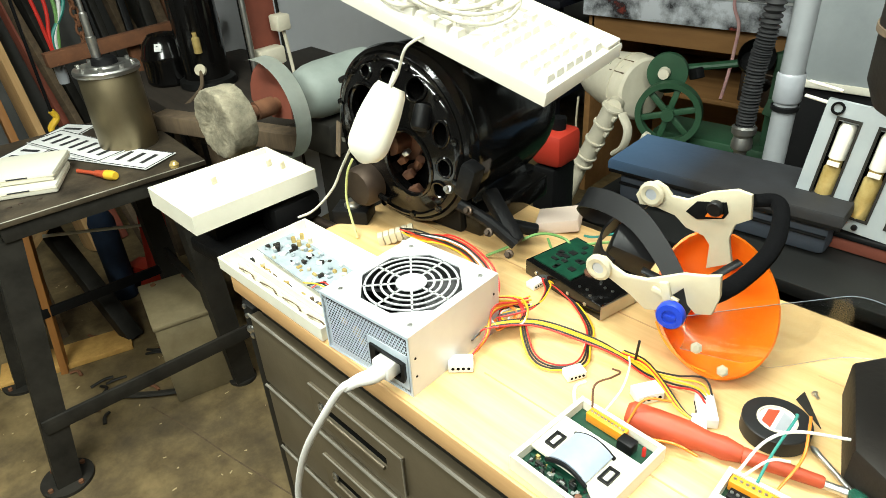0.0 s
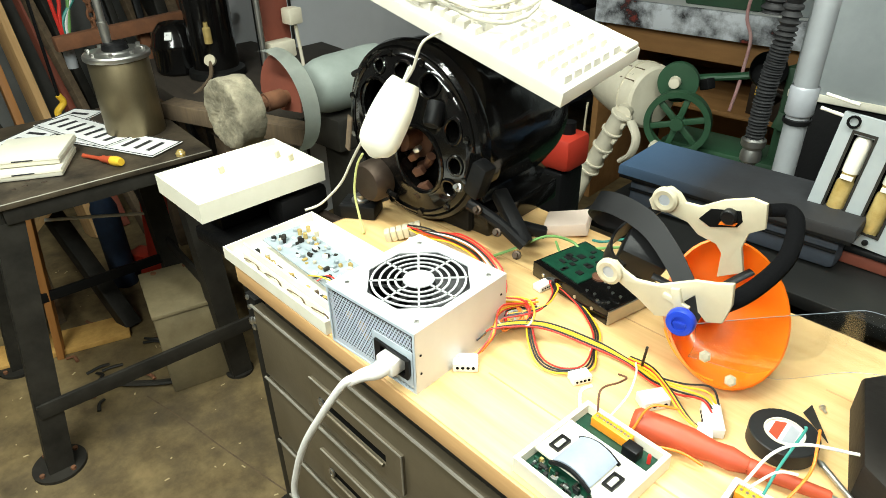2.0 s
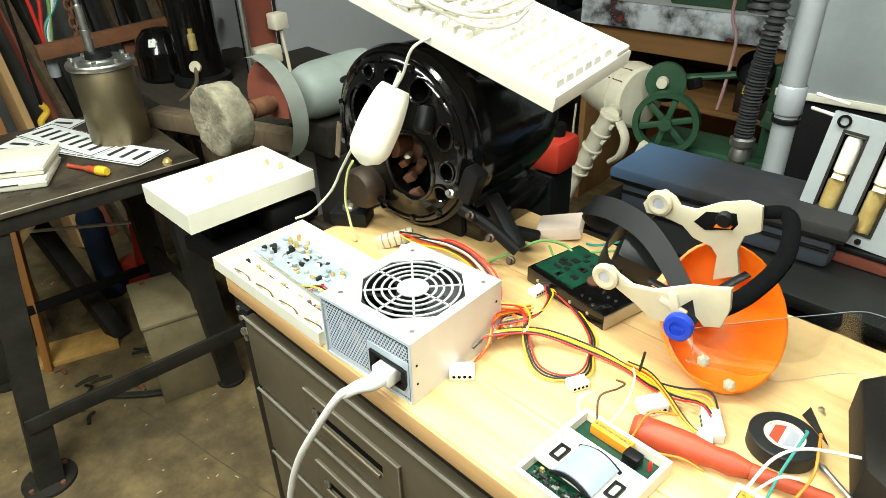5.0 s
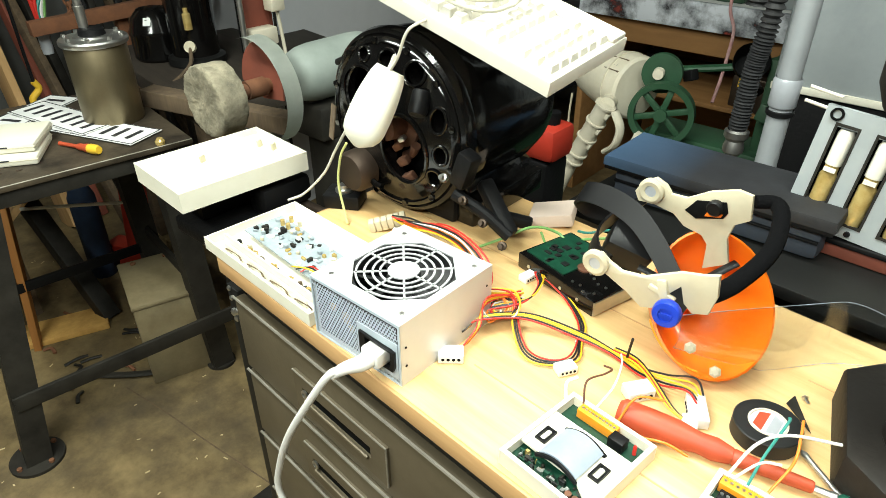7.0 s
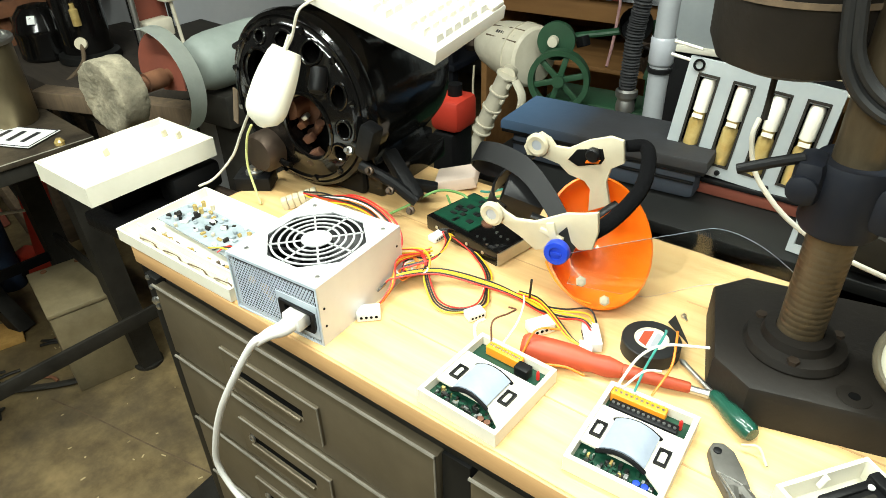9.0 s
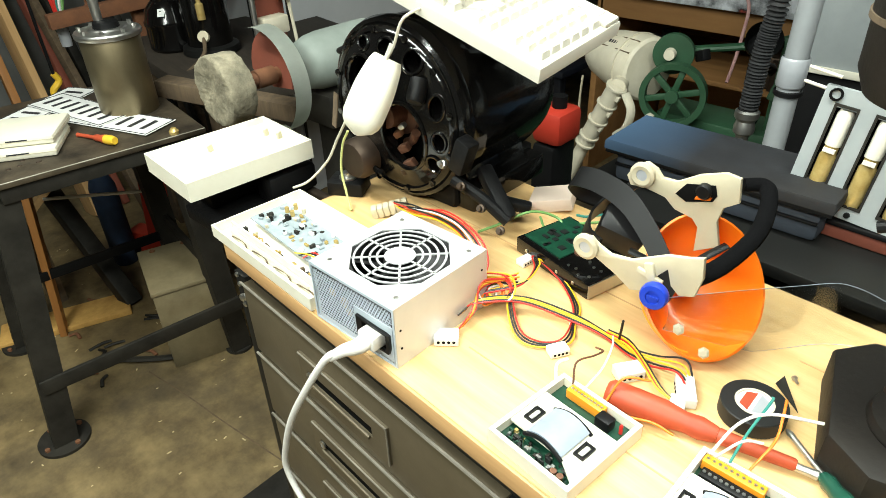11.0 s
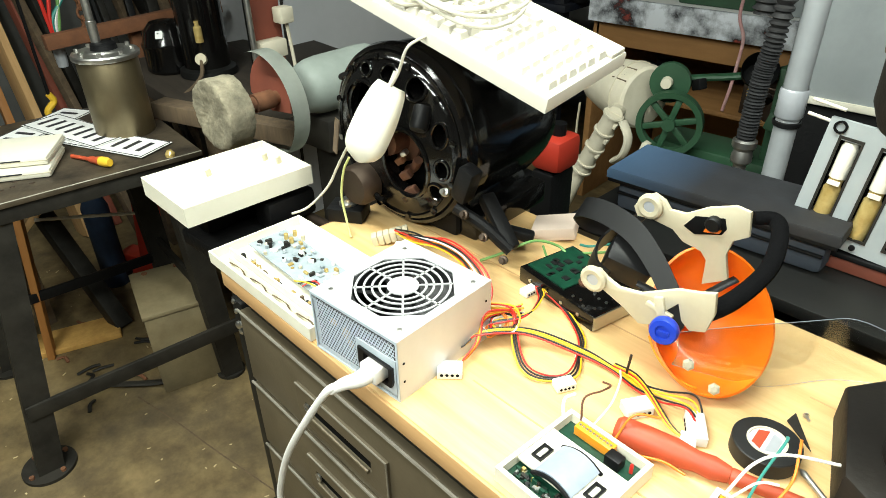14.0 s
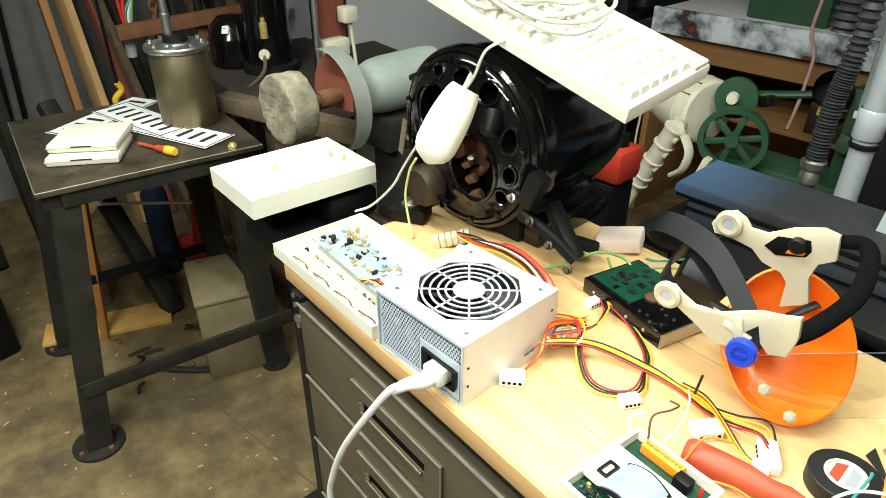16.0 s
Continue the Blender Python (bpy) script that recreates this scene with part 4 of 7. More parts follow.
part("spindle", lathe(B(), [(0.011, 0.024), (0.011, 0.0265), (0.006, 0.027), (0, 0.027)], T(0.012, -0.004, 0), 24), "copper", hdd)
for k in range(8):
    part("screw", cyl(B(), 0.0022, 0.0012, T(0.025 + 0.012 * (k % 4), -0.04 + 0.028 * (k // 4) + jig(0.006), 0.0243), 8), "solder", hdd)
for k in range(4):
    part("screw", cyl(B(), 0.0026, 0.001, T(-0.05 + 0.032 * k, -0.051, 0.012, 90, 0, 0), 8), "solder", hdd)

# ---- the two opened thermostats ----
def thermostat(x, y, rz, w, d, first):
    t = thing("thermostat", T(x, y, 0.9305, rz=rz), "opened white wall thermostat with a circuit board and display" if first else "opened white wall thermostat with terminals and a grey display", "thermostat", "opened thermostats")
    b = B()
    open_box(b, w, d, 0.019, 0.005, 0.003)
    part("housing", b, "white_plastic", t, smooth=False)
    part("circuit_board", box(B(), w - 0.008, d - 0.008, 0.0016, T(0, 0, 0.006)), "pcb", t, "green circuit board")
    b = B()
    ringplate(b, [(-w / 2 + 0.004, -0.031), (0.020, -0.031), (w / 2 - 0.004, -0.048), (w / 2 - 0.004, 0.024), (-w / 2 + 0.004, 0.024)], [(-0.021, -0.026), (0.012, -0.026), (0.021, -0.026), (0.021, 0.008), (-0.021, 0.008)], 0.003, T(0, 0, 0.014))
    part("inner_frame", b, "white_plastic", t, smooth=False)
    b = B()
    n = 9
    for i in range(n):
        a0, a1 = (-1 + 2 * i / n) * 0.5, (-1 + 2 * (i + 1) / n) * 0.5
        q = [b.verts.new((0.047 * math.sin(a), s, 0.029 - 0.070 * (1 - math.cos(a)))) for a, s in ((a0, -0.033), (a1, -0.033), (a1, 0.010), (a0, 0.010))]
        b.faces.new(q)
    bmesh.ops.remove_doubles(b, verts=b.verts, dist=1e-5)
    bmesh.ops.solidify(b, geom=b.faces[:], thickness=0.004)
    part("display", b, "film_grey", t, "curved grey protective film over the display")
    for s in (-0.0345, 0.0115):
        b = B()
        tube(b, [(-0.024, s, 0.0165), (-0.012, s, 0.0230), (0, s, 0.0255), (0.012, s, 0.0230), (0.024, s, 0.0165)], 0.0024, 6, 3)
        part("display_rim", b, "black_plastic", t)
    for s in (-1, 1):
        b = B()
        ringplate(b, [(-0.006, -0.010), (0.006, -0.010), (0.006, 0.010), (-0.006, 0.010)], [(-0.0035, -0.0075), (0.0035, -0.0075), (0.0035, 0.0075), (-0.0035, 0.0075)], 0.003, T(s * 0.032, -0.010, 0.0172))
        part("catch", b, "black_plastic", t)
        part("catch_pin", box(B(), 0.003, 0.014, 0.0015, T(s * 0.032, -0.010, 0.0172)), "nylon", t)
    for k in range(58):
        px, py = jig(w / 2 - 0.012), random.uniform(-d / 2 + 0.007, -0.034)
        part("component", box(B(), random.uniform(0.002, 0.006), random.uniform(0.0015, 0.004), random.uniform(0.002, 0.007), T(px, py, 0.0076, rz=random.choice((0, 90)))), random.choice(("chip", "chip", "pcb", "brass", "pcb", "solder", "leg_steel")), t)
    for k in range(2):
        part("capacitor", lathe(B(), [(0, 0), (0.0035, 0), (0.0035, 0.008), (0, 0.0085)], T(w / 2 - 0.018 - 0.008 * k, -d / 2 + 0.011, 0.0076), 10), "blue_knob" if not first else "copper", t)
    tl = 0.058 if not first else 0.046
    tx = -0.012 if not first else -0.010
    ty = d / 2 - 0.012
    part("terminal_block", box(B(), tl, 0.011, 0.012, T(tx, ty, 0.0076), 0.001), "orange_con", t, "orange screw terminal block")
    for k in range(10):
        part("terminal_screw", cyl(B(), 0.0016, 0.001, T(tx - tl / 2 + 0.004 + k * (tl - 0.008) / 9, ty, 0.0196), 8), "solder", t)
    if not first:
        part("terminal_block", box(B(), 0.070, 0.012, 0.009, T(-0.002, ty - 0.014, 0.0076), 0.001), "black_plastic", t, "black terminal strip")
        for k in range(13):
            part("terminal_screw", cyl(B(), 0.0017, 0.001, T(-0.034 + k * 0.0053, ty - 0.014, 0.0166), 8), "solder", t)
    else:
        part("relay", box(B(), 0.017, 0.013, 0.013, T(0.020, ty - 0.008, 0.0076), 0.001), "black_plastic", t)
    part("led", lathe(B(), [(0.002, 0), (0.002, 0.010), (0.0012, 0.0118), (0, 0.012)], T(w / 2 - 0.014, ty - 0.004, 0.008), 10), "wire_red", t, "small red lamp")
    return t


thermostat(0.203, 0.039, -6, 0.102, 0.116, True)
thermostat(0.362, 0.047, -1, 0.094, 0.118, False)

# wires that stick out of the thermostats
def wires(name, pts, r, material, label, n=8):
    t = thing(name, Matrix.Translation(pts[0]), label, "wire", "loose wires")
    o = Vector(pts[0])
    part("wire", tube(B(), [Vector(p) - o for p in pts], r, 8, n), material, t)
    return t


wires("loose_wire", [(0.325, 0.100, 0.953), (0.335, 0.130, 0.975), (0.355, 0.150, 0.985), (0.395, 0.170, 0.985)], 0.0016, "wire_white", "white wire sticking up from the thermostat")
wires("loose_wire", [(0.343, 0.100, 0.953), (0.345, 0.125, 0.972), (0.350, 0.16, 0.990), (0.349, 0.165, 0.992)], 0.0014, "wire_blue", "blue-green wire sticking up from the thermostat")
wires("loose_wire", [(0.360, 0.104, 0.953), (0.368, 0.13, 0.975), (0.364, 0.155, 0.985), (0.360, 0.172, 0.990)], 0.0014, "wire_orange", "orange wire sticking up from the thermostat")
wires("loose_wire", [(0.330, 0.102, 0.950), (0.345, 0.118, 0.968), (0.360, 0.128, 0.968)], 0.0014, "wire_white", "short white wire on the thermostat")
wires("loose_wire", [(0.236, 0.090, 0.947), (0.262, 0.105, 0.944), (0.285, 0.110, 0.938)], 0.0014, "wire_orange", "orange wire lying on the bench")
wires("loose_wire", [(0.214, 0.098, 0.947), (0.222, 0.115, 0.972), (0.245, 0.130, 0.972)], 0.0013, "wire_orange", "orange wire over the red handle")
wires("loose_wire", [(0.175, 0.095, 0.948), (0.168, 0.11, 0.965), (0.175, 0.135, 0.962), (0.172, 0.160, 0.950), (0.160, 0.165, 0.945)], 0.0012, "copper", "thin twisted brown wire pair rising from the thermostat")
wires("loose_wire", [(0.188, 0.098, 0.948), (0.192, 0.125, 0.962), (0.180, 0.165, 0.958), (0.165, 0.195, 0.945)], 0.0012, "wire_white", "thin white wire rising from the thermostat")
wires("loose_wire", [(0.160, 0.085, 0.946), (0.150, 0.10, 0.958), (0.156, 0.112, 0.962)], 0.0018, "wire_white", "stiff white wire end by the thermostat")

# red tool, green screwdriver, tape, blade
screwdriver("soldering_tool", (0.205, 0.113, 0.9455), (0.412, 0.154, 0.938), "red_plastic", "bright_steel", 0.115, 0.0155, "large red-handled insulated screwdriver lying on the bench", 0.0045)
rs = thing("insulating_sleeve", T(0.318, 0.1354, 0.941, 0, 90, 11.2), "red insulating sleeve on the screwdriver shaft", "sleeve")
part("sleeve", lathe(B(), [(0.0075, 0), (0.0085, 0.002), (0.0078, 0.01), (0.0062, 0.070), (0.005, 0.072)], seg=16), "red_plastic", rs)
screwdriver("green_screwdriver", (0.459, 0.116, 0.9415), (0.366, 0.192, 0.937), "green_handle", "bright_steel", 0.062, 0.0108, "dark green screwdriver with a steel shaft on the bench", 0.0028)
tp = thing("tape_roll", T(0.330, 0.195, 0.9305), "roll of black electrical tape lying on the bench", "tape")
part("tape", lathe(B(), [(0.0195, 0), (0.0325, 0), (0.0335, 0.001), (0.0335, 0.018), (0.0325, 0.019), (0.0195, 0.019)], seg=48, closed=True), "black_rubber", tp)
part("core", lathe(B(), [(0.0175, 0), (0.0195, 0), (0.0195, 0.0194), (0.0175, 0.0194)], seg=48, closed=True), "tape_core", tp, "cardboard core")
part("label_disc", cyl(B(), 0.0174, 0.001, T(0, 0, 0.017), 32), "sign", tp, "white, red and blue paper label")
part("label_mark", plate(B(), [(-0.012, -0.010), (-0.002, -0.015), (-0.002, 0.015), (-0.012, 0.010)], 0.0008, T(0, 0, 0.0175)), "red_plastic", tp)
part("label_mark", plate(B(), [(0.002, -0.015), (0.012, -0.010), (0.012, 0.010), (0.002, 0.015)], 0.0008, T(0, 0, 0.0175)), "label", tp)
bl = thing("blade", T(0.352, 0.252, 0.932, 2, 0, -35), "triangular grey steel blade lying behind the tape", "blade")
part("sheet", plate(B(), [(-0.025, 0.008), (0.025, -0.012), (-0.018, -0.008)], 0.0012), "leg_steel", bl)
sc = thing("screw", T(0.345, 0.276, 0.934, 90, 0, 40), "small bright screw lying on the bench", "screw")
part("body", lathe(B(), [(0, 0), (0.0035, 0), (0.0035, 0.002), (0.0018, 0.0025), (0.0015, 0.009), (0, 0.010)], seg=10), "solder", sc)
lead = thing("graphite_rod", T(0.168, 0.205, 0.9305, 20, 12, 0), "thin grey rod standing against the face shield", "rod")
part("rod", cyl(B(), 0.0016, 0.055, None, 8), "leg_steel", lead)

# pliers and the second open device at the right
pl = thing("pliers", T(0.448, 0.064, 0.9305, rz=30), "worn grey steel side cutters lying on the bench", "pliers")
b = B()
plate(b, [(-0.011, 0.024), (-0.005, 0.031), (0.005, 0.030), (0.012, 0.020), (0.014, 0.0), (0.014, -0.020), (0.010, -0.030), (-0.009, -0.026), (-0.013, 0.0)], 0.011, None, 0.002)
part("jaw", b, "plier_steel", pl)
part("pivot", lathe(B(), [(0.004, 0.011), (0.004, 0.012), (0.003, 0.0125), (0, 0.0125)], T(-0.004, 0.020, 0), 16), "cast_black", pl)
part("seam", tube(B(), [(-0.012, -0.004, 0.011), (0.004, -0.016, 0.0115), (0.012, -0.026, 0.011)], 0.0009, 6), "bright_steel", pl)
for hx, hy in ((-0.008, -0.100), (0.026, -0.100)):
    part("handle", tube(B(), [(0.25 * hx, -0.020, 0.0065), (0.6 * hx - 0.001, -0.042, 0.0065), (hx, -0.070, 0.007), (0.9 * hx, hy, 0.007)], lambda s: 0.0066 - 0.0012 * s, 8), "plier_steel", pl)
# shine on the handle, laid on as a strip of brighter steel
part("edge_shine", tube(B(), [(-0.010, -0.008, 0.0115), (-0.004, -0.040, 0.0135), (-0.005, -0.090, 0.0140)], 0.0012, 6), "bright_steel", pl, "bright strip painting the shine along the handle")
wires("loose_wire", [(0.452, 0.102, 0.938), (0.466, 0.104, 0.942), (0.474, 0.098, 0.936), (0.478, 0.092, 0.934)], 0.0014, "cream_plastic", "bent beige wire end by the pliers")
dv = thing("open_case", T(0.566, 0.054, 0.9305, rz=50), "open white plastic case with a black frame and grey display", "electronics")
b = B()
open_box(b, 0.10, 0.12, 0.026, 0.004, 0.003)
part("case", b, "white_plastic", dv, smooth=False)
b = B()
box(b, 0.066, 0.088, 0.006, T(0.012, -0.010, 0.016), 0.0015)
box(b, 0.012, 0.100, 0.012, T(0.040, -0.006, 0.016), 0.002)
box(b, 0.060, 0.008, 0.009, T(0.008, 0.037, 0.016), 0.002)
part("frame", b, "black_plastic", dv, "black plastic inner frame")
part("display", box(B(), 0.040, 0.060, 0.002, T(0.006, -0.002, 0.0225), 0.001), "leg_steel", dv, "dark grey display glass")
for px_, py_ in ((-0.018, 0.028), (0.028, 0.033)):
    part("peg", lathe(B(), [(0.003, 0), (0.003, 0.002), (0, 0.003)], T(px_, py_, 0.0235), 10), "nylon", dv)
part("clip", box(B(), 0.003, 0.006, 0.016, T(-0.010, 0.051, 0.018, 8, 10, 0), 0.001), "white_plastic", dv)

cm = thing("relay_module", T(0.640, 0.128, 0.9305, rz=45), "teal circuit board with white connectors on a grey box", "electronics")
part("box", box(B(), 0.072, 0.092, 0.034, None, 0.004), "grey_panel", cm, "pale grey plastic box")
tb = part("board", box(B(), 0.076, 0.098, 0.003, T(0, 0, 0.035, 0, 0, 2)), "teal", cm, "teal circuit board")
part("connector", box(B(), 0.070, 0.024, 0.014, T(0.0, 0.034, 0.038), 0.001), "white_plastic", tb, "white multi-way connector")
for k in range(9):
    part("pin", box(B(), 0.004, 0.010, 0.006, T(-0.030 + 0.0075 * k, 0.017, 0.038), 0.0008), "leg_steel", tb)
for k in range(4):
    part("cap", lathe(B(), [(0.006, 0), (0.006, 0.008), (0.005, 0.009), (0, 0.009)], T(-0.026 + 0.017 * k, 0.004, 0.038), 14), "nylon", tb)
for k in range(6):
    part("component", box(B(), 0.009, 0.016, 0.007, T(-0.028 + 0.011 * k, -0.022 + jig(0.006), 0.038), 0.001), ("chip", "cream_plastic", "nylon")[k % 3], tb)


# ---- face shield ----
hm = thing("face_shield", T(0.2, 0.27, 0.93), "orange face shield with cream headgear and clear visor", "face shield")
HO = Vector((0.2, 0.27, 0.93))


def sheet(rows, th):
    b = B()
    g = [[b.verts.new(p - HO) for p in r] for r in rows]
    for a, c in zip(g, g[1:]):
        for j in range(len(a) - 1):
            b.faces.new((a[j], a[j + 1], c[j + 1], c[j]))
    bmesh.ops.recalc_face_normals(b, faces=b.faces)
    bmesh.ops.solidify(b, geom=b.faces[:], thickness=th)
    return b


RC = Vector((0.229, 0.266, 1.009))
RA = Vector((0.73, 0.68, 0.02)).normalized()
RN = Vector((0.53, -0.56, 0.63)).normalized()
RB = RN.cross(RA).normalized()
rows = []
for i in range(13):
    v = i / 12 * math.pi / 2
    lip = 1.03 if i == 0 else 1.0
    rows.append([RC + RN * (-0.072 * math.sin(v) ** 1.1 + 0.012 * math.cos(2 * math.pi * k / 40)) + lip * math.cos(v) ** 0.8 * (0.063 * math.cos(2 * math.pi * k / 40) * RA + 0.083 * math.sin(2 * math.pi * k / 40) * RB) for k in range(41)])
part("brow_guard", sheet(rows, 0.0028), "orange", hm, "glossy orange brow guard")
part("rim_line", tube(B(), [p - HO - RN * 0.012 for p in [RC + 0.93 * (0.073 * math.cos(a) * RA + 0.083 * math.sin(a) * RB) for a in [math.pi * 1.06 + i * 0.14 for i in range(9)]]], 0.0012, 6, 3), "orange_con", hm)
plan = smooth_path([(0.220, 0.198, 0), (0.262, 0.252, 0), (0.312, 0.312, 0), (0.352, 0.358, 0), (0.400, 0.386, 0), (0.448, 0.402, 0)], 5)
rows = []
for i in range(9):
    v = i / 8
    row = []
    for k, q in enumerate(plan):
        f = k / (len(plan) - 1)
        top, low = 1.028 - 0.012 * f - 0.060 * max(0, f - 0.55) ** 1.5 / 0.45 ** 1.5, max(0.933, 0.985 - 0.16 * f)
        out = 0.022 * math.sin(math.pi * v) * math.sin(math.pi * min(1, f * 1.6 + 0.1))
        row.append(Vector((q.x + 0.7 * out, q.y - 0.7 * out, low + (top - low) * v)))
    rows.append(row)
edge = [rows[-1], rows[0], [r[-1] for r in rows]]
vis = part("visor", sheet(rows, 0.0012), "clear", hm, "clear curved plastic visor")
vis.visible_shadow = False
for pts_ in edge:
    part("visor_edge", tube(B(), [p - HO for p in pts_], 0.0004, 6, 0), "film_grey", vis, "pale cut edge of the visor")


def xz_plate(outline, y, th, tilt=0.0):
    b = B()
    plate(b, [(x - HO.x, z - HO.z) for x, z in outline], th, T(0, y - HO.y, 0, 90 + tilt, 0, 0), 0.001)
    return b


near = [(0.116, 1.044), (0.108, 1.054), (0.112, 1.066), (0.124, 1.069), (0.134, 1.062), (0.150, 1.056), (0.175, 1.060), (0.213, 1.082), (0.235, 1.088), (0.250, 1.094), (0.253, 1.070), (0.248, 1.046),
        (0.232, 1.040), (0.222, 1.048), (0.216, 1.066), (0.205, 1.052), (0.200, 1.030), (0.178, 1.022), (0.158, 1.034), (0.130, 1.046)]
part("side_plate", xz_plate(near, 0.196, 0.005), "cream_plastic", hm, "cream plastic side plate")
far = [(0.110, 1.087), (0.104, 1.098), (0.112, 1.113), (0.127, 1.122), (0.140, 1.117), (0.148, 1.108), (0.166, 1.109), (0.190, 1.125), (0.218, 1.136), (0.234, 1.134), (0.236, 1.121), (0.238, 1.106),
       (0.223, 1.095), (0.219, 1.076), (0.227, 1.046), (0.200, 1.029), (0.199, 1.061), (0.191, 1.070), (0.169, 1.074), (0.155, 1.085), (0.129, 1.089)]
fp = part("side_plate", xz_plate(far, 0.302, 0.005), "cream_plastic", hm)
part("plate_slot", xz_plate([(0.167, 1.095), (0.181, 1.089), (0.210, 1.099), (0.214, 1.107), (0.210, 1.119), (0.178, 1.111)], 0.2968, 0.0015), "dark", hm)
part("plate_slot", xz_plate([(0.190, 1.096), (0.208, 1.100), (0.210, 1.105), (0.192, 1.101)], 0.2945, 0.001), "orange", hm)
part("pin", lathe(B(), [(0.009, 0), (0.009, 0.006), (0.007, 0.008), (0, 0.008)], T(0.200 - HO.x, 0.2965 - HO.y, 1.110 - HO.z, 90, 0, 0), 16), "black_plastic", hm)
for px, py, pz in ((0.120, 0.191, 1.056), (0.125, 0.2965, 1.106)):
    part("pivot_ring", lathe(B(), [(0.007, 0), (0.0155, 0), (0.0155, 0.004), (0.012, 0.006), (0.007, 0.005)], T(px - HO.x, py - HO.y, pz - HO.z, 90, 0, 0), 24, closed=True), "cream_plastic", hm)
    part("pivot_cap", lathe(B(), [(0.0072, 0), (0.0072, 0.004), (0, 0.0045)], T(px - HO.x, py - HO.y, pz - HO.z, 90, 0, 0), 16), "label", hm, "grey pivot cap")
b = B()
kprof = [(0.0, 0.0), (0.016, 0.0), (0.0175, 0.003), (0.0172, 0.010), (0.0155, 0.013), (0.009, 0.0135), (0.0085, 0.011), (0, 0.011)]
lathe(b, kprof, T(0.211 - HO.x, 0.184 - HO.y, 1.037 - HO.z, 82, 0, 8) @ Matrix.Diagonal((0.87, 0.87, 0.9, 1)), 20)
box(b, 0.014, 0.003, 0.003, T(0.211 - HO.x, 0.184 - HO.y, 1.037 - HO.z, 82, 0, 8) @ Matrix.Diagonal((0.87, 0.87, 0.9, 1)) @ T(0, 0, 0.011))
part("knob", b, "blue_knob", hm, "blue clamping knob")
b = B()
box(b, 0.010, 0.006, 0.030, T(0.205 - HO.x, 0.190 - HO.y, 1.038 - HO.z, 0, -18, 0), 0.001)
box(b, 0.030, 0.005, 0.006, T(0.198 - HO.x, 0.190 - HO.y, 1.048 - HO.z, 0, 12, 0), 0.001)
part("clip", b, "cream_plastic", hm)
b = B()
strap = smooth_path([(0.232, 0.200, 1.052), (0.256, 0.225, 1.070), (0.272, 0.262, 1.096), (0.266, 0.300, 1.116), (0.252, 0.322, 1.122), (0.234, 0.312, 1.122)], 6)
tube(b, [p - HO for p in strap], lambda s: 0.0115 - 0.004 * s, 12, 0, 0.8)
part("sweatband", b, "black_foam", hm, "soft black foam sweatband")


def ribbon(pts, w, th, axis):
    path = smooth_path(pts, 6)
    rows = [[p - HO + HO + axis * s for p in path] for s in (-w / 2, w / 2)]
    return sheet(rows, th)


part("headband", ribbon([(0.215, 0.225, 1.018), (0.188, 0.240, 1.040), (0.160, 0.252, 1.064), (0.125, 0.262, 1.086), (0.085, 0.268, 1.094), (0.050, 0.276, 1.088), (0.036, 0.290, 1.072), (0.044, 0.310, 1.050), (0.075, 0.335, 1.040)], 0.027, 0.003, Vector((0.2, 0.55, 0.8)).normalized()), "black_plastic", hm, "curved black plastic headband")
part("headband", ribbon([(0.130, 0.200, 1.052), (0.100, 0.225, 1.045), (0.080, 0.265, 1.045), (0.085, 0.305, 1.055), (0.120, 0.305, 1.095)], 0.026, 0.003, Vector((0.25, 0.1, 0.95)).normalized()), "black_plastic", hm)
b = B()
box(b, 0.056, 0.040, 0.044, T(0.112 - HO.x, 0.276 - HO.y, 1.022 - HO.z, 28, 18, 20), 0.006)
part("ratchet", b, "black_plastic", hm, "black ratchet housing")
part("ratchet_face", box(B(), 0.030, 0.003, 0.024, T(0.108 - HO.x, 0.256 - HO.y, 1.030 - HO.z, 28, 18, 20), 0.001), "leg_steel", hm)
part("pad", box(B(), 0.036, 0.030, 0.030, T(0.176 - HO.x, 0.270 - HO.y, 1.000 - HO.z, 10, 20, 10), 0.007), "red_plastic", hm, "red and clear inner pad")
part("strap", tube(B(), [(0.150 - HO.x, 0.235 - HO.y, 1.04 - HO.z), (0.20 - HO.x, 0.25 - HO.y, 1.03 - HO.z), (0.235 - HO.x, 0.3 - HO.y, 1.05 - HO.z)], 0.006, 8, 6, 0.4), "black_plastic", hm)
for fx, fy, fz in ((0.237, 0.198, 0.994), (0.265, 0.208, 0.970)):
    part("fastener", lathe(B(), [(0, 0), (0.0065, 0), (0.0065, 0.004), (0.0035, 0.006), (0, 0.006)], T(fx - HO.x, fy - HO.y, fz - HO.z, 62, 20, 10), 6), "cream_plastic", hm, "cream nylon fastener")

# ---- black dynamo on the bench ----
dyn = thing("electric_motor", T(-0.299, 0.30, 0.944) @ Matrix.Diagonal((0.95, 0.95, 0.95, 1)), "glossy black old electric motor with a holed end cap", "motor")
AX = T(0, 0, 0.145, 90, 0, 0)
part("body", lathe(B(), [(0.128, -0.003), (0.140, -0.008), (0.146, -0.02), (0.147, -0.06), (0.143, -0.064), (0.143, -0.22), (0.135, -0.255), (0.10, -0.28), (0, -0.285)], AX, 72), "gloss_black", dyn, "glossy black motor casing")
part("rim", lathe(B(), [(0.144, -0.024), (0.151, -0.020), (0.153, -0.006), (0.150, 0.004), (0.144, 0.008), (0.141, 0.006), (0.138, 0.013), (0.132, 0.017), (0.127, 0.012), (0.126, -0.02)], AX, 96, closed=True), "gloss_black", dyn, "rolled double rim of the end cap")
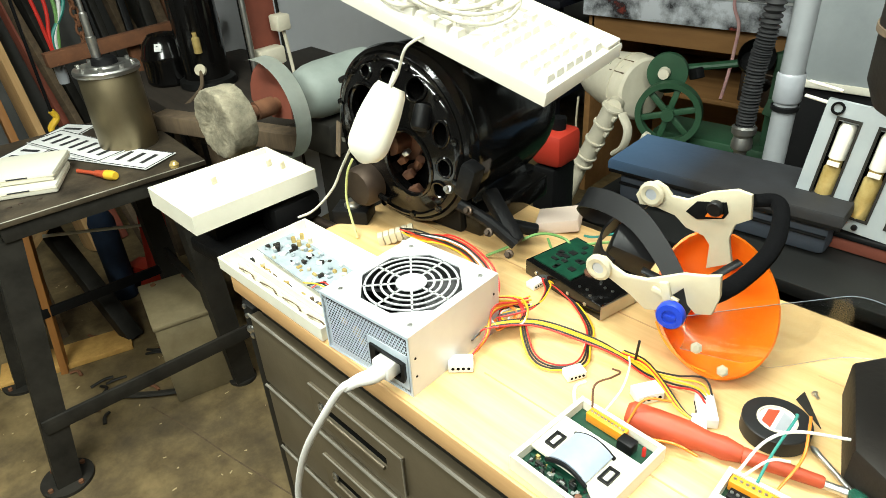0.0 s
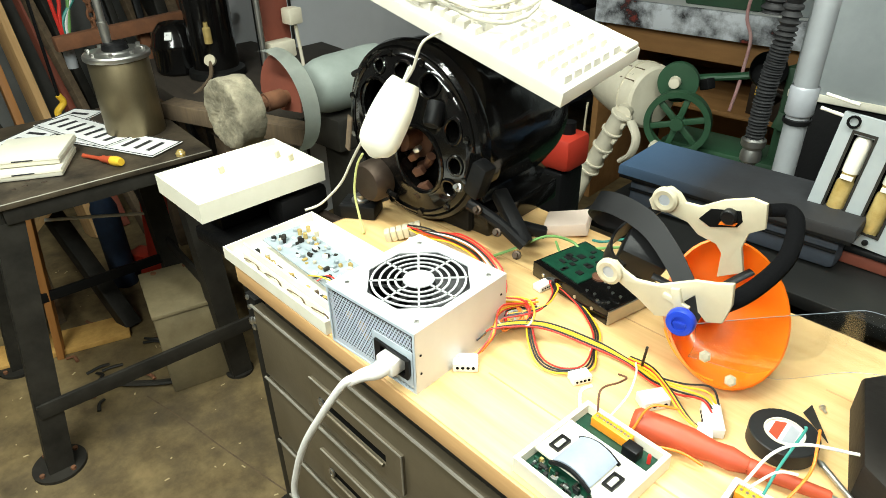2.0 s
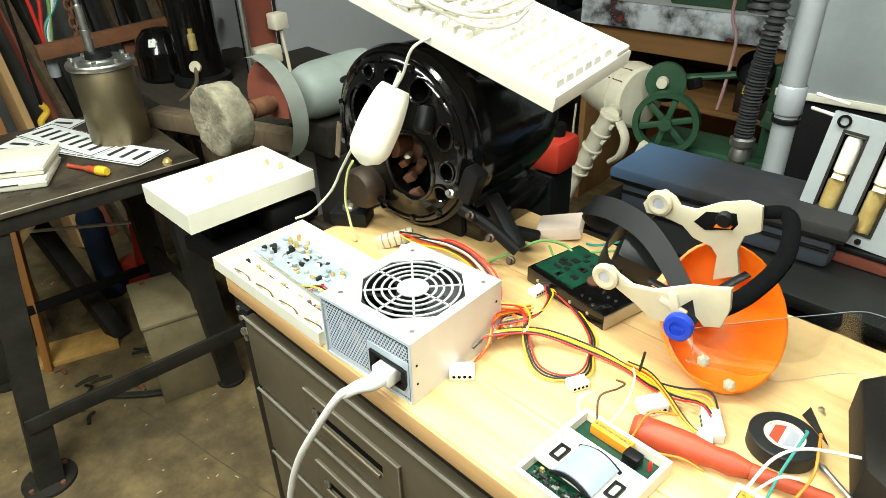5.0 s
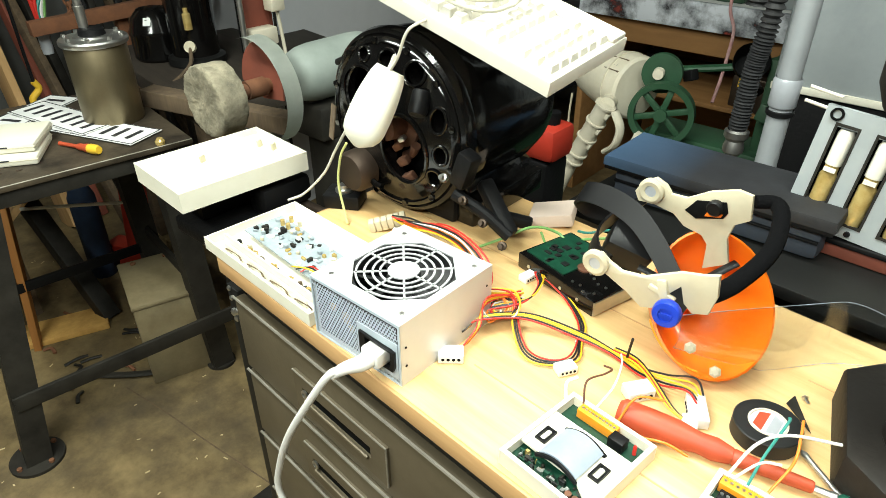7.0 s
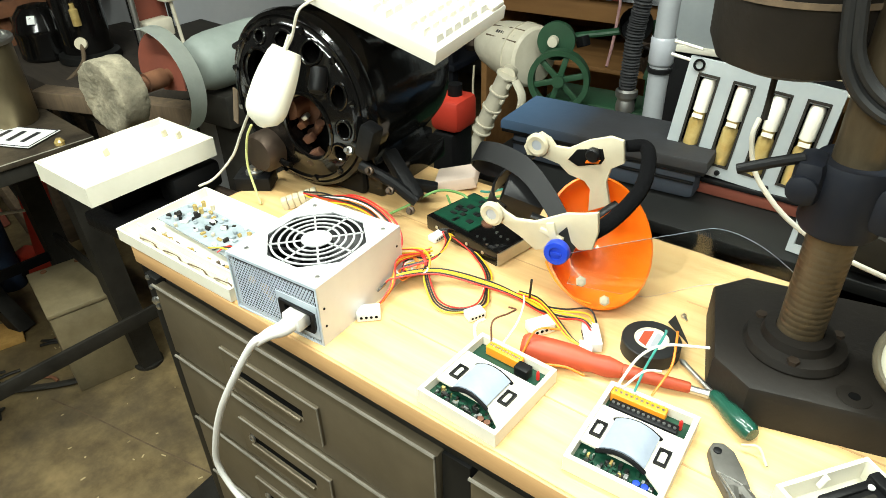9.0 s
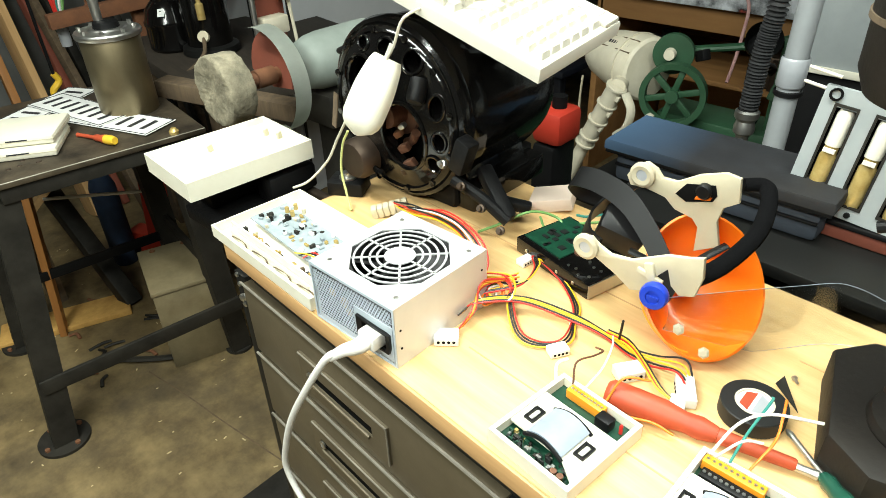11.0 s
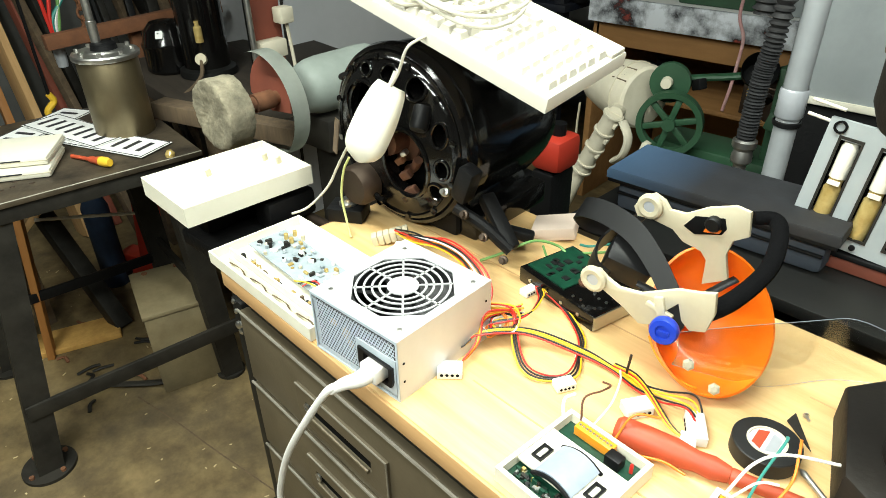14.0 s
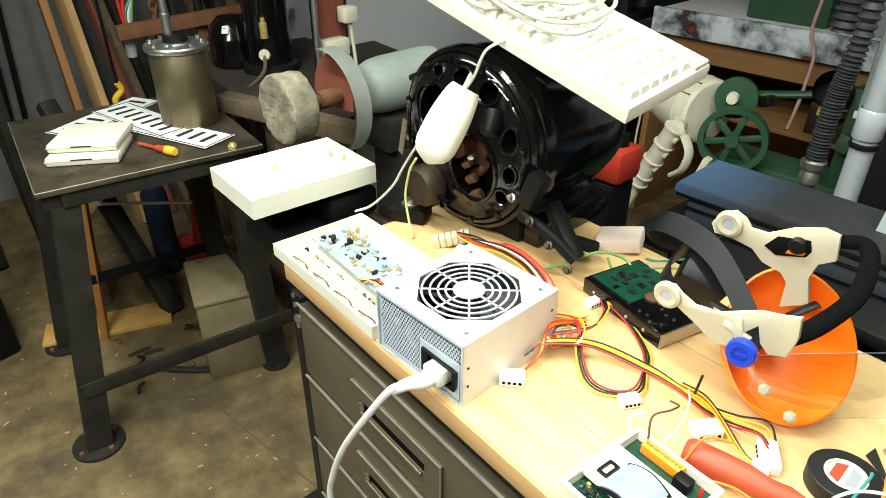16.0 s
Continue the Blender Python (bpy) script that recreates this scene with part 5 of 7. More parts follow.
# end cap: a shallow dome with round windows and two large openings
WINDOWS = ((0.006, 0.110, 0.019, 0.014), (0.062, 0.098, 0.018, 0.018), (0.108, 0.035, 0.013, 0.020), (0.112, -0.020, 0.011, 0.016), (0.098, -0.062, 0.012, 0.015), (-0.050, 0.108, 0.014, 0.011),
           (-0.105, -0.030, 0.014, 0.018), (0.045, -0.024, 0.044, 0.058), (-0.046, 0.048, 0.044, 0.042))


def dome(r):
    return 0.040 - 0.026 * (r / 0.13) ** 2


def inside(x, y, k=1.0):
    return any(((x - wx) / (wa * k)) ** 2 + ((y - wy) / (wb * k)) ** 2 < 1 for wx, wy, wa, wb in WINDOWS)


b = B()
NR, NA = 46, 150
grid = [[b.verts.new(AX @ Vector((0.130 * i / NR * math.cos(2 * math.pi * j / NA), 0.130 * i / NR * math.sin(2 * math.pi * j / NA), dome(0.130 * i / NR)))) for j in range(NA)] for i in range(1, NR + 1)]
for i in range(NR - 1):
    for j in range(NA):
        rm, am = 0.130 * (i + 1.5) / NR, 2 * math.pi * (j + 0.5) / NA
        if not inside(rm * math.cos(am), rm * math.sin(am)):
            b.faces.new((grid[i][j], grid[i + 1][j], grid[i + 1][(j + 1) % NA], grid[i][(j + 1) % NA]))
bmesh.ops.delete(b, geom=[v for v in b.verts if not v.link_faces], context="VERTS")
bmesh.ops.recalc_face_normals(b, faces=b.faces)
bmesh.ops.solidify(b, geom=b.faces[:], thickness=0.005)
shield = part("end_shield", b, "gloss_black", dyn, "domed black end cap with round and oval windows")
for wx, wy, wa, wb in WINDOWS:
    loop = [AX @ Vector((wx + wa * math.cos(a), wy + wb * math.sin(a), dome(math.hypot(wx + wa * math.cos(a), wy + wb * math.sin(a))) + 0.0005)) for a in [i * math.pi / 20 for i in range(41)]]
    part("window_bead", tube(B(), loop, 0.0042 if wa > 0.03 else 0.0030, 8, 0), "gloss_black", shield, "rounded glossy lip of a window")
    wall = B()
    lathe(wall, [(1.0, 0), (0.96, -0.022)], AX @ Matrix.Translation((wx, wy, dome(math.hypot(wx, wy)) - 0.002)) @ Matrix.Diagonal((wa, wb, 1, 1)), 32)
    part("window_wall", wall, "gloss_black", shield)
part("arm_stub", lathe(B(), [(0.0, 0.030), (0.012, 0.028), (0.015, 0.022), (0.015, -0.008)], AX @ T(0.078, 0.066, dome(0.10)) @ T(rx=50, ry=20), 20), "cast_black", dyn, "dull black stub on the end cap")
part("bright_bow", tube(B(), [AX @ Vector((0.000 + 0.056 * math.cos(a), -0.026 + 0.072 * math.sin(a), 0.046)) for a in [3.5 + 0.16 * i for i in range(9)]], 0.0055, 8, 3), "gloss_black", dyn, "curved glossy brush arm")
part("base_casting", box(B(), 0.21, 0.22, 0.05, T(0.0, 0.13, -0.0145), 0.006), "cast_black", dyn, "black cast base")
part("rotor", lathe(B(), [(0, -0.01), (0.05, -0.01), (0.085, -0.02), (0.12, -0.05), (0.12, -0.06), (0, -0.06)], AX, 40), "dark", dyn)
for px, py, sx_, m_ in ((0.030, -0.050, 0.020, "copper"), (0.018, -0.028, 0.016, "rust"), (0.042, -0.075, 0.022, "copper"), (0.030, -0.092, 0.016, "worn_iron"), (0.028, -0.012, 0.012, "bright_steel")):
    part("brush_gear", box(B(), sx_, sx_ * 0.7, 0.012, AX @ T(px, py, 0.014, 20, 10, 30), 0.002), m_, dyn)
part("commutator", lathe(B(), [(0.0, 0.03), (0.022, 0.03), (0.024, 0.0), (0.042, -0.004), (0.044, -0.02), (0, -0.02)], AX, 40), "copper", dyn, "rust-brown commutator")
for k in range(5):
    a = k * 1.257
    part("winding", tube(B(), [AX @ Vector((0.055 * math.cos(a + s), 0.055 * math.sin(a + s), 0.0 + 0.01 * s)) for s in (0, 0.4, 0.8)], 0.008, 8), "copper", dyn)
b = B()
lathe(b, [(0.0, 0.058), (0.030, 0.055), (0.036, 0.045), (0.036, 0.02)], T(-0.052, -0.012, 0.062, 90, 0, 0), 28)
part("bearing_cap", b, "worn_iron", dyn, "brown round bearing cap")
for sx in (-1, 1):
    b = B()
    box(b, 0.07, 0.20, 0.043, T(sx * 0.105, 0.13, -0.0145), 0.005)
    box(b, 0.04, 0.16, 0.06, T(sx * 0.095, 0.13, 0.02, 0, sx * -25, 0), 0.006)
    part("foot", b, "gloss_black", dyn)
b = B()
box(b, 0.066, 0.050, 0.026, T(-0.090, -0.050, -0.0145, 0, 0, 30), 0.003)
part("foot", b, "cast_black", dyn)
part("foot_bolt", lathe(B(), [(0.016, 0), (0.016, 0.004), (0.009, 0.005), (0.009, 0.012), (0, 0.012)], T(-0.090, -0.050, 0.0115), 18), "bright_steel", dyn, "bright bolt and washer")
b = B()
box(b, 0.10, 0.026, 0.022, T(0.190, 0.02, 0.04, 0, 35, -20), 0.006)
box(b, 0.06, 0.02, 0.018, T(0.205, 0.05, 0.01, 0, 10, 30), 0.005)
box(b, 0.03, 0.03, 0.06, T(0.145, -0.012, 0.085, 0, 20, 0), 0.006)
tube(b, [(0.14, -0.02, 0.07), (0.19, -0.01, 0.05), (0.235, 0.0, 0.02)], 0.010, 10)
part("terminal_clamp", b, "cast_black", dyn, "black clamp with cable terminals")
for k in range(4):
    part("terminal_bolt", lathe(B(), [(0.007, 0), (0.007, 0.006), (0.004, 0.007), (0.004, 0.013), (0, 0.013)], T(0.135 + 0.035 * k, -0.035 + 0.004 * k, 0.10 - 0.028 * k, 60, 10 * k, 0), 8), "bright_steel" if k == 0 else "worn_iron", dyn)
for k in range(12):
    a = k * math.pi / 6
    part("cap_bolt", lathe(B(), [(0.006, 0), (0.006, 0.004), (0, 0.005)], AX @ T(0.1345 * math.cos(a + 0.2), 0.1345 * math.sin(a + 0.2), 0.014), 8), "gloss_black", dyn)
part("clip", tube(B(), [(-0.15, 0.01, 0.215), (-0.125, 0.0, 0.225), (-0.09, -0.01, 0.235)], 0.006, 8), "cast_black", dyn)
part("tag_plate", plate(B(), [(-0.010, -0.030), (0.010, -0.030), (0.010, 0.030), (-0.010, 0.030)], 0.002, T(-0.126, -0.032, 0.125, 80, 0, -20)), "old_wood", dyn, "small brown tag")

# ---- keyboard ----
KB = T(*KBLOC, *KBROT)
kb = thing("keyboard", KB, "white computer keyboard lying on top of the black motor", "keyboard")
b = B()
plate(b, [(-0.46, 0), (0, 0), (0, 0.165), (-0.46, 0.165)], 0.020, None, 0.004)
box(b, 0.456, 0.030, 0.008, T(-0.23, 0.148, 0.018), 0.003)
part("case", b, "keyboard_white", kb)
key = None
for j in range(6):
    for i in range(22):
        if (j == 5 and i in (1, 5, 10)) or (i in (15, 18) and j < 6):
            continue
        w = 0.0172
        x, y = -0.449 + i * 0.0201, 0.014 + j * 0.0195 + (0.004 if j == 5 else 0)
        if key is None:
            bb = B()
            r = bmesh.ops.create_cube(bb, size=1, matrix=Matrix.Diagonal((w, 0.0168, 0.009, 1)))
            for v in r["verts"]:
                if v.co.z > 0:
                    v.co.x *= 0.74
                    v.co.y *= 0.74
            key = part("key", bb, "keyboard_white", kb, smooth=False)
            key.location = (x + w / 2, y + 0.008, 0.0245)
        else:
            k2 = new("key", key.data)
            k2.parent = kb
            k2.location = (x + w / 2, y + 0.008, 0.0245)
part("badge", plate(B(), [(-0.06, 0.140), (-0.02, 0.140), (-0.02, 0.155), (-0.06, 0.155)], 0.0006, T(0, 0, 0.0262)), "cream_plastic", kb)
for k in range(7):
    cx, cy = -0.235 + jig(0.04), 0.095 + jig(0.02)
    rx_, ry_ = 0.085 + jig(0.03), 0.075 + jig(0.012)
    ph = random.uniform(0, 6.28)
    pts = [(cx + rx_ * math.cos(ph + a), cy + ry_ * math.sin(ph + a), 0.034 + 0.004 * k + 0.004 * math.sin(3 * a)) for a in [i * 0.45 for i in range(15)]]
    part("cord_loop", tube(B(), pts, 0.0028, 8, 5), "beige_cable", kb, "coiled keyboard and mouse cord" if k == 0 else "")

# ---- mouse hanging from its cord ----
MZ = Vector((0.50, -0.80, 0.33)).normalized()
MY = (Vector((0.28, 0.27, 0.90)) - Vector((0.28, 0.27, 0.90)).dot(MZ) * MZ).normalized()
MX = MY.cross(MZ)
ms = thing("computer_mouse", Matrix.Translation(MOUSELOC) @ Matrix((MX, MY, MZ)).transposed().to_4x4(), "white computer mouse hanging by its cord over the motor", "mouse")
b = B()
rings = []
for i in range(13):
    s = i / 12
    w = 0.0300 * (0.74 + 0.26 * math.sin(math.pi / 2 * min(1, s / 0.55))) * math.sqrt(max(0.03, 1 - max(0, (s - 0.72) / 0.28) ** 2)) * (0.90 if i == 0 else 1)
    h = (0.016 + 0.014 * math.sin(math.pi * (0.15 + 0.75 * (1 - s)))) * math.sqrt(max(0.10, 1 - max(0, (s - 0.80) / 0.20) ** 2))
    y = 0.058 - 0.116 * s
    rings.append([b.verts.new((w * math.copysign(abs(math.cos(a)) ** 0.6, math.cos(a)), y, h * max(0, math.copysign(abs(math.sin(a)) ** 0.7, math.sin(a))))) for a in [2 * math.pi * k / 20 for k in range(20)]])
for p_, q_ in zip(rings, rings[1:]):
    for k in range(20):
        b.faces.new((p_[k], p_[(k + 1) % 20], q_[(k + 1) % 20], q_[k]))
b.faces.new(rings[0])
b.faces.new(rings[-1])
bmesh.ops.remove_doubles(b, verts=b.verts, dist=1e-5)
part("shell", b, "white_plastic", ms)
part("badge", lathe(B(), [(0.004, 0), (0.0055, 0), (0.0055, 0.0006), (0.004, 0.0006)], T(0.002, -0.002, 0.0290), 16, closed=True), "cream_plastic", ms)
part("strain_relief", tube(B(), [(0, 0.055, 0.012), (0, 0.066, 0.012), (0, 0.078, 0.013)], 0.0032, 8), "beige_cable", ms)
wires("mouse_cord", MCORD, 0.0021, "beige_cable", "beige mouse cord running up to the keyboard")
wires("hanging_wire", [(-0.300, 0.222, 1.125), (-0.330, 0.222, 1.085), (-0.365, 0.225, 1.04), (-0.385, 0.215, 1.0), (-0.41, 0.19, 0.965), (-0.43, 0.17, 0.953)], 0.0022, "beige_cable", "beige cord hanging down to the open device")
wires("hanging_wire", [(-0.335, 0.225, 1.062), (-0.352, 0.225, 1.035), (-0.360, 0.222, 0.99), (-0.345, 0.215, 0.955), (-0.325, 0.205, 0.9325)], 0.0020, "cord_lime", "pale yellow-green cord end resting on the bench")
wires("loose_wire", [(-0.12, 0.285, 0.935), (-0.095, 0.30, 0.95), (-0.06, 0.335, 0.97), (-0.03, 0.36, 0.96), (-0.01, 0.352, 0.95)], 0.0022, "wire_green", "pale green wire by the motor terminals")
wires("loose_wire", [(-0.06, 0.36, 0.95), (-0.035, 0.345, 0.945), (0.0, 0.372, 0.955), (0.03, 0.40, 0.957)], 0.002, "wire_green", "green wire by the motor terminals")
wires("loose_wire", [(-0.02, 0.40, 0.95), (0.0, 0.40, 0.955), (0.03, 0.43, 0.96)], 0.002, "wire_blue", "grey-blue wire by the motor terminals")

# ---- supply leads and connectors ----
def lead_run(pts, r, material, label="supply lead wire of the power supply"):
    return wires("supply_lead", pts, r, material, label, 8)


cols = ("wire_red", "wire_black", "wire_yellow", "wire_orange", "wire_white", "wire_red", "wire_orange", "wire_black", "wire_white", "wire_yellow")
for k in range(12):
    c = cols[k % 10]
    o, u = jig(0.008), jig(0.008)
    lead_run([(-0.255 + o, 0.245 + u * 0.4, 0.952 + jig(0.003)), (-0.205 + o, 0.240 + u, 0.962 + jig(0.006)), (-0.150, 0.232 + u, 0.978 + o * 0.8), (-0.095, 0.218 + u, 0.985 + o), (-0.045 + u, 0.200 + u, 0.978 + o), (-0.02 + u, 0.180, 0.960 + o), (-0.03, 0.155, 0.955 + o * 0.5)], 0.0013, c)
for k in range(9):
    c = cols[(k * 3) % 10]
    o, u = jig(0.010), jig(0.010)
    lead_run([(-0.02, 0.156, 0.965 + o), (0.012 + u, 0.180 + u, 0.962 + o), (0.026 + u, 0.168 + o, 0.952), (0.012, 0.148 + u, 0.945 + abs(o)), (-0.006 + u, 0.172 + o, 0.955), (0.02, 0.196 + u, 0.958 + o)], 0.0013, c)
for k, c in enumerate(("wire_red", "wire_black", "wire_black", "wire_yellow")):
    d = k * 0.004
    lead_run([(0.004, 0.150 + d, 0.955), (0.030, 0.190 + d, 0.958), (0.020, 0.235 + d, 0.955), (-0.008 + d, 0.272, 0.945), (0.040 + d, 0.262, 0.936), (0.085 + d, 0.230, 0.934), (0.106 + d * 0.5, 0.198, 0.934), (0.116 + d, 0.160, 0.936), (0.098, 0.142 - d, 0.934), (0.070, 0.142 - d, 0.935), (0.040, 0.165 - d, 0.945), (0.022, 0.190 - d, 0.955)], 0.00115, c)
for k, c in enumerate(("wire_red", "wire_black", "wire_yellow", "wire_yellow", "wire_black")):
    d = k * 0.0035 - 0.006
    lead_run([(0.002, 0.110 - d, 0.948), (0.008, 0.132 + d, 0.955), (0.045, 0.176 + d, 0.950), (0.105, 0.200 + d, 0.938), (0.150, 0.202 + d * 0.6, 0.935), (0.190, 0.192 + d, 0.937), (0.220, 0.190 + d * 1.5, 0.942), (0.250, 0.192 + d * 1.6, 0.944 + abs(d)), (0.268, 0.182 + d, 0.940)], 0.00115, c)
for k, c in enumerate(("wire_yellow", "wire_red", "wire_yellow", "wire_black")):
    d = k * 0.003
    lead_run([(0.150, 0.203 + d, 0.936), (0.180, 0.198 + d, 0.940), (0.205 + d, 0.182, 0.944), (0.240 + d, 0.158, 0.940), (0.262 + d, 0.152, 0.939)], 0.00115, c)
for k, c in enumerate(("wire_red", "wire_yellow", "wire_orange", "wire_red")):
    d = k * 0.003
    lead_run([(0.014, 0.088 + d, 0.940), (0.012, 0.115 + d, 0.950), (0.000, 0.150, 0.962 + d), (0.016, 0.185, 0.965)], 0.00115, c)


def connector(x, y, z, rz, ry=0, s=1.0, w=0.024):
    t = thing("power_connector", T(x, y, z, 0, ry, rz), "white nylon four-pin power connector lying on the bench", "connector", "white connectors")
    part("shell", box(B(), w * s, 0.016 * s, 0.010 * s, None, 0.0012), "nylon", t)
    for k in range(4):
        part("pin_hole", cyl(B(), 0.0016 * s, 0.0006, T(-0.0075 * s + 0.005 * s * k, -0.0081 * s, 0.005 * s, 90, 0, 0), 8), "dark", t)
    part("ridge", box(B(), w * 0.8 * s, 0.004 * s, 0.0012, T(0, 0.004 * s, 0.010 * s)), "nylon", t)


connector(0.010, 0.072, 0.9305, 40, 0, 1.25)
connector(0.124, 0.142, 0.9305, 60, 0, 1.0)
connector(0.205, 0.162, 0.9305, 55, 0, 1.3)
connector(0.266, 0.175, 0.9315, -60, 0, 1.25, 0.032)
connector(0.268, 0.152, 0.9305, -70, 0, 1.0)
connector(-0.018, 0.268, 0.9305, 80, 0, 0.95)
connector(0.108, 0.196, 0.9305, 20, 0, 0.3)
wb = thing("terminal_strip", T(-0.265, 0.240, 0.9305, 0, -12, 48), "cream ribbed terminal block on the bench", "terminal block")
for k in range(6):
    part("block", box(B(), 0.0096, 0.018, 0.018, T(-0.025 + 0.010 * k, 0, 0.004), 0.002), "cream_plastic", wb)
connector(-0.240, 0.236, 0.9305, 30, 0, 0.9)

# ---- bench drill ----
dr = thing("bench_drill", T(0.484, 0.262, 0.93), "dark bench drill press with a thick steel column", "drill press")
b = B()
plate(b, [(-0.110, 0.050), (-0.075, 0.085), (0.10, 0.085), (0.13, 0.05), (0.13, -0.055), (0.083, -0.1055), (-0.0586, -0.115), (-0.096, -0.081)], 0.048, T(rz=DRZ), 0.006)
part("base", b, "drill_paint", dr, "dark cast iron base")
part("base_hole", cyl(B(), 0.0055, 0.001, T(0.046, -0.082, 0.0482), 20), "dark", dr)
part("base_hole", cyl(B(), 0.0055, 0.001, T(0.082, -0.068, 0.0482), 20), "dark", dr)
part("hole_boss", lathe(B(), [(0.0056, 0), (0.016, 0), (0.0155, 0.0012), (0.0056, 0.0012)], T(0.046, -0.082, 0.0478), 28, closed=True), "drill_paint", dr)
CT = T(-0.016, -0.034, 0.048)
part("flange", lathe(B(), [(0, 0), (0.050, 0), (0.051, 0.003), (0.048, 0.011), (0.036, 0.014), (0.034, 0.024), (0.0235, 0.026)], CT, 40), "drill_paint", dr)
for k in range(3):
    a = k * 2.094 + 0.6
    part("flange_bolt", lathe(B(), [(0.006, 0), (0.006, 0.005), (0, 0.006)], CT @ T(0.043 * math.cos(a), 0.043 * math.sin(a), 0.011), 6), "worn_iron", dr)
part("column", lathe(B(), [(0.0225, 0.16), (0.0225, 0.56), (0, 0.56)], CT, 40), "column_steel", dr, "worn brown steel column")
rib_profile = [(0.0225, 0.02)]
for k in range(15):
    z = 0.030 + 0.0072 * k
    rib_profile += [(0.0224, z), (0.0221, z + 0.0008), (0.0221, z + 0.0022), (0.0224, z + 0.0030)]
part("lower_column", lathe(B(), rib_profile + [(0.0224, 0.162)], CT, 40), "column_steel", dr, "ridged lower length of the column")
b = B()
lathe(b, [(0.0228, 0.148), (0.033, 0.148), (0.036, 0.154), (0.036, 0.212), (0.034, 0.218), (0.0228, 0.218)], CT, 32, closed=True)
box(b, 0.026, 0.044, 0.046, CT @ T(-0.034, -0.016, 0.176), 0.010)
box(b, 0.055, 0.05, 0.050, CT @ T(0.045, -0.008, 0.160), 0.014)
tube(b, [CT @ Vector(p) for p in ((0.05, 0.0, 0.185), (0.085, 0.004, 0.182), (0.16, 0.01, 0.180))], 0.020, 12)
part("table_clamp", b, "navy", dr, "dark blue clamp of the drill table")
part("clamp_lever", tube(B(), [CT @ Vector(p) for p in ((-0.040, -0.026, 0.221), (-0.062, -0.030, 0.213), (-0.092, -0.034, 0.200))], 0.0050, 10), "cast_black", dr, "black clamping lever")
part("clamp_bolt", lathe(B(), [(0.013, 0), (0.013, 0.008), (0.008, 0.010), (0, 0.010)], CT @ T(-0.036, -0.034, 0.196, 90, 0, 0), 12), "navy", dr)
b = B()
lathe(b, [(0, 0.0), (0.046, 0.0), (0.068, 0.009), (0.076, 0.028), (0.077, 0.070), (0.078, 0.073), (0.078, 0.30), (0, 0.30)], T(*HEAD), 48)
part("head", b, "drill_paint", dr, "dark rounded drill head")
part("head_seam", lathe(B(), [(0.0765, 0.068), (0.0795, 0.068), (0.0795, 0.073), (0.0765, 0.073)], T(*HEAD), 48, closed=True), "old_wood", dr)
b = B()
box(b, 0.14, 0.10, 0.16, T(HEAD[0] + 0.06, HEAD[1] + 0.03, HEAD[2] + 0.16), 0.012)
part("head_casting", b, "drill_paint", dr)
for dx, dz in ((0.0, 0.0), (0.006, 0.009)):
    part("cable", tube(B(), [(-0.062 + dx, -0.062, 0.43 + dz), (-0.054 + dx, -0.062, 0.379 + dz), (-0.047 + dx, -0.062, 0.352 + dz), (-0.030 + dx, -0.062, 0.329 + dz), (-0.004 + dx, -0.064, 0.315 + dz), (0.035 + dx, -0.060, 0.310 + dz), (0.10 + dx, -0.04, 0.32 + dz), (0.14 + dx, 0.02, 0.37 + dz)], 0.0058, 10), "black_rubber", dr, "black cable bowed below the head")
part("drill_bit", cyl(B(), 0.003, 0.06, T(HEAD[0] - 0.01, HEAD[1] + 0.0, HEAD[2] - 0.055), 8), "leg_steel", dr)

dg = thing("dial_gauge", T(*DIAL), "round white dial gauge in a metal rim on the drill base", "gauge")
DM = T(0, 0, 0, 52, 0, 0) @ Matrix.Diagonal((0.89, 0.89, 1.0, 1))
part("rim", lathe(B(), [(0, 0), (0.046, 0), (0.048, 0.004), (0.048, 0.020), (0.045, 0.024), (0.042, 0.022), (0.042, 0.018), (0, 0.018)], DM, 48), "dial_rim", dg, "dull olive-grey metal rim")
part("face", cyl(B(), 0.0415, 0.001, DM @ T(0, 0, 0.0185), 48), "dial_face", dg, "cream dial with black ticks")
for k in range(40):
    a = k * 9
    part("tick", box(B(), 0.0045 if k % 5 else 0.008, 0.0008, 0.0004, DM @ T(0, 0, 0.0197) @ T(rz=a) @ T(0.034, 0, 0)), "ink", dg)
part("needle", box(B(), 0.062, 0.0014, 0.0006, DM @ T(0, 0, 0.0204) @ T(rz=156) @ T(0.008, 0, 0)), "ink", dg)
part("needle_hub", cyl(B(), 0.0042, 0.0016, DM @ T(0, 0, 0.0200), 16), "ink", dg)
for k, (bx_, by_, bl_) in enumerate(((-0.004, 0.016, 0.014), (0.002, 0.011, 0.018), (0.010, -0.016, 0.012), (0.010, -0.020, 0.010), (-0.022, 0.002, 0.006))):
    part("lettering_bar", box(B(), bl_, 0.0016, 0.0004, DM @ T(bx_, by_, 0.0197) @ T(rz=-8)), "ink", dg)
part("stand", box(B(), 0.04, 0.02, 0.045, T(0.0, 0.015, -DIAL[2] + 0.979 - 0.001, rz=-28), 0.003), "drill_paint", dg)


# ---- white tray on its stand between bench and table ----
st = thing("tool_stand", T(-0.56, 0.16, 0), "black iron stand with a small vise behind the bench end", "stand")
part("post", box(B(), 0.07, 0.07, 0.86, T(0.02, -0.02, 0.012), 0.004), "black_steel", st)
part("foot", box(B(), 0.30, 0.30, 0.012, None, 0.002), "leg_steel", st)
b = B()
box(b, 0.12, 0.20, 0.03, T(0, 0, 0.872), 0.006)
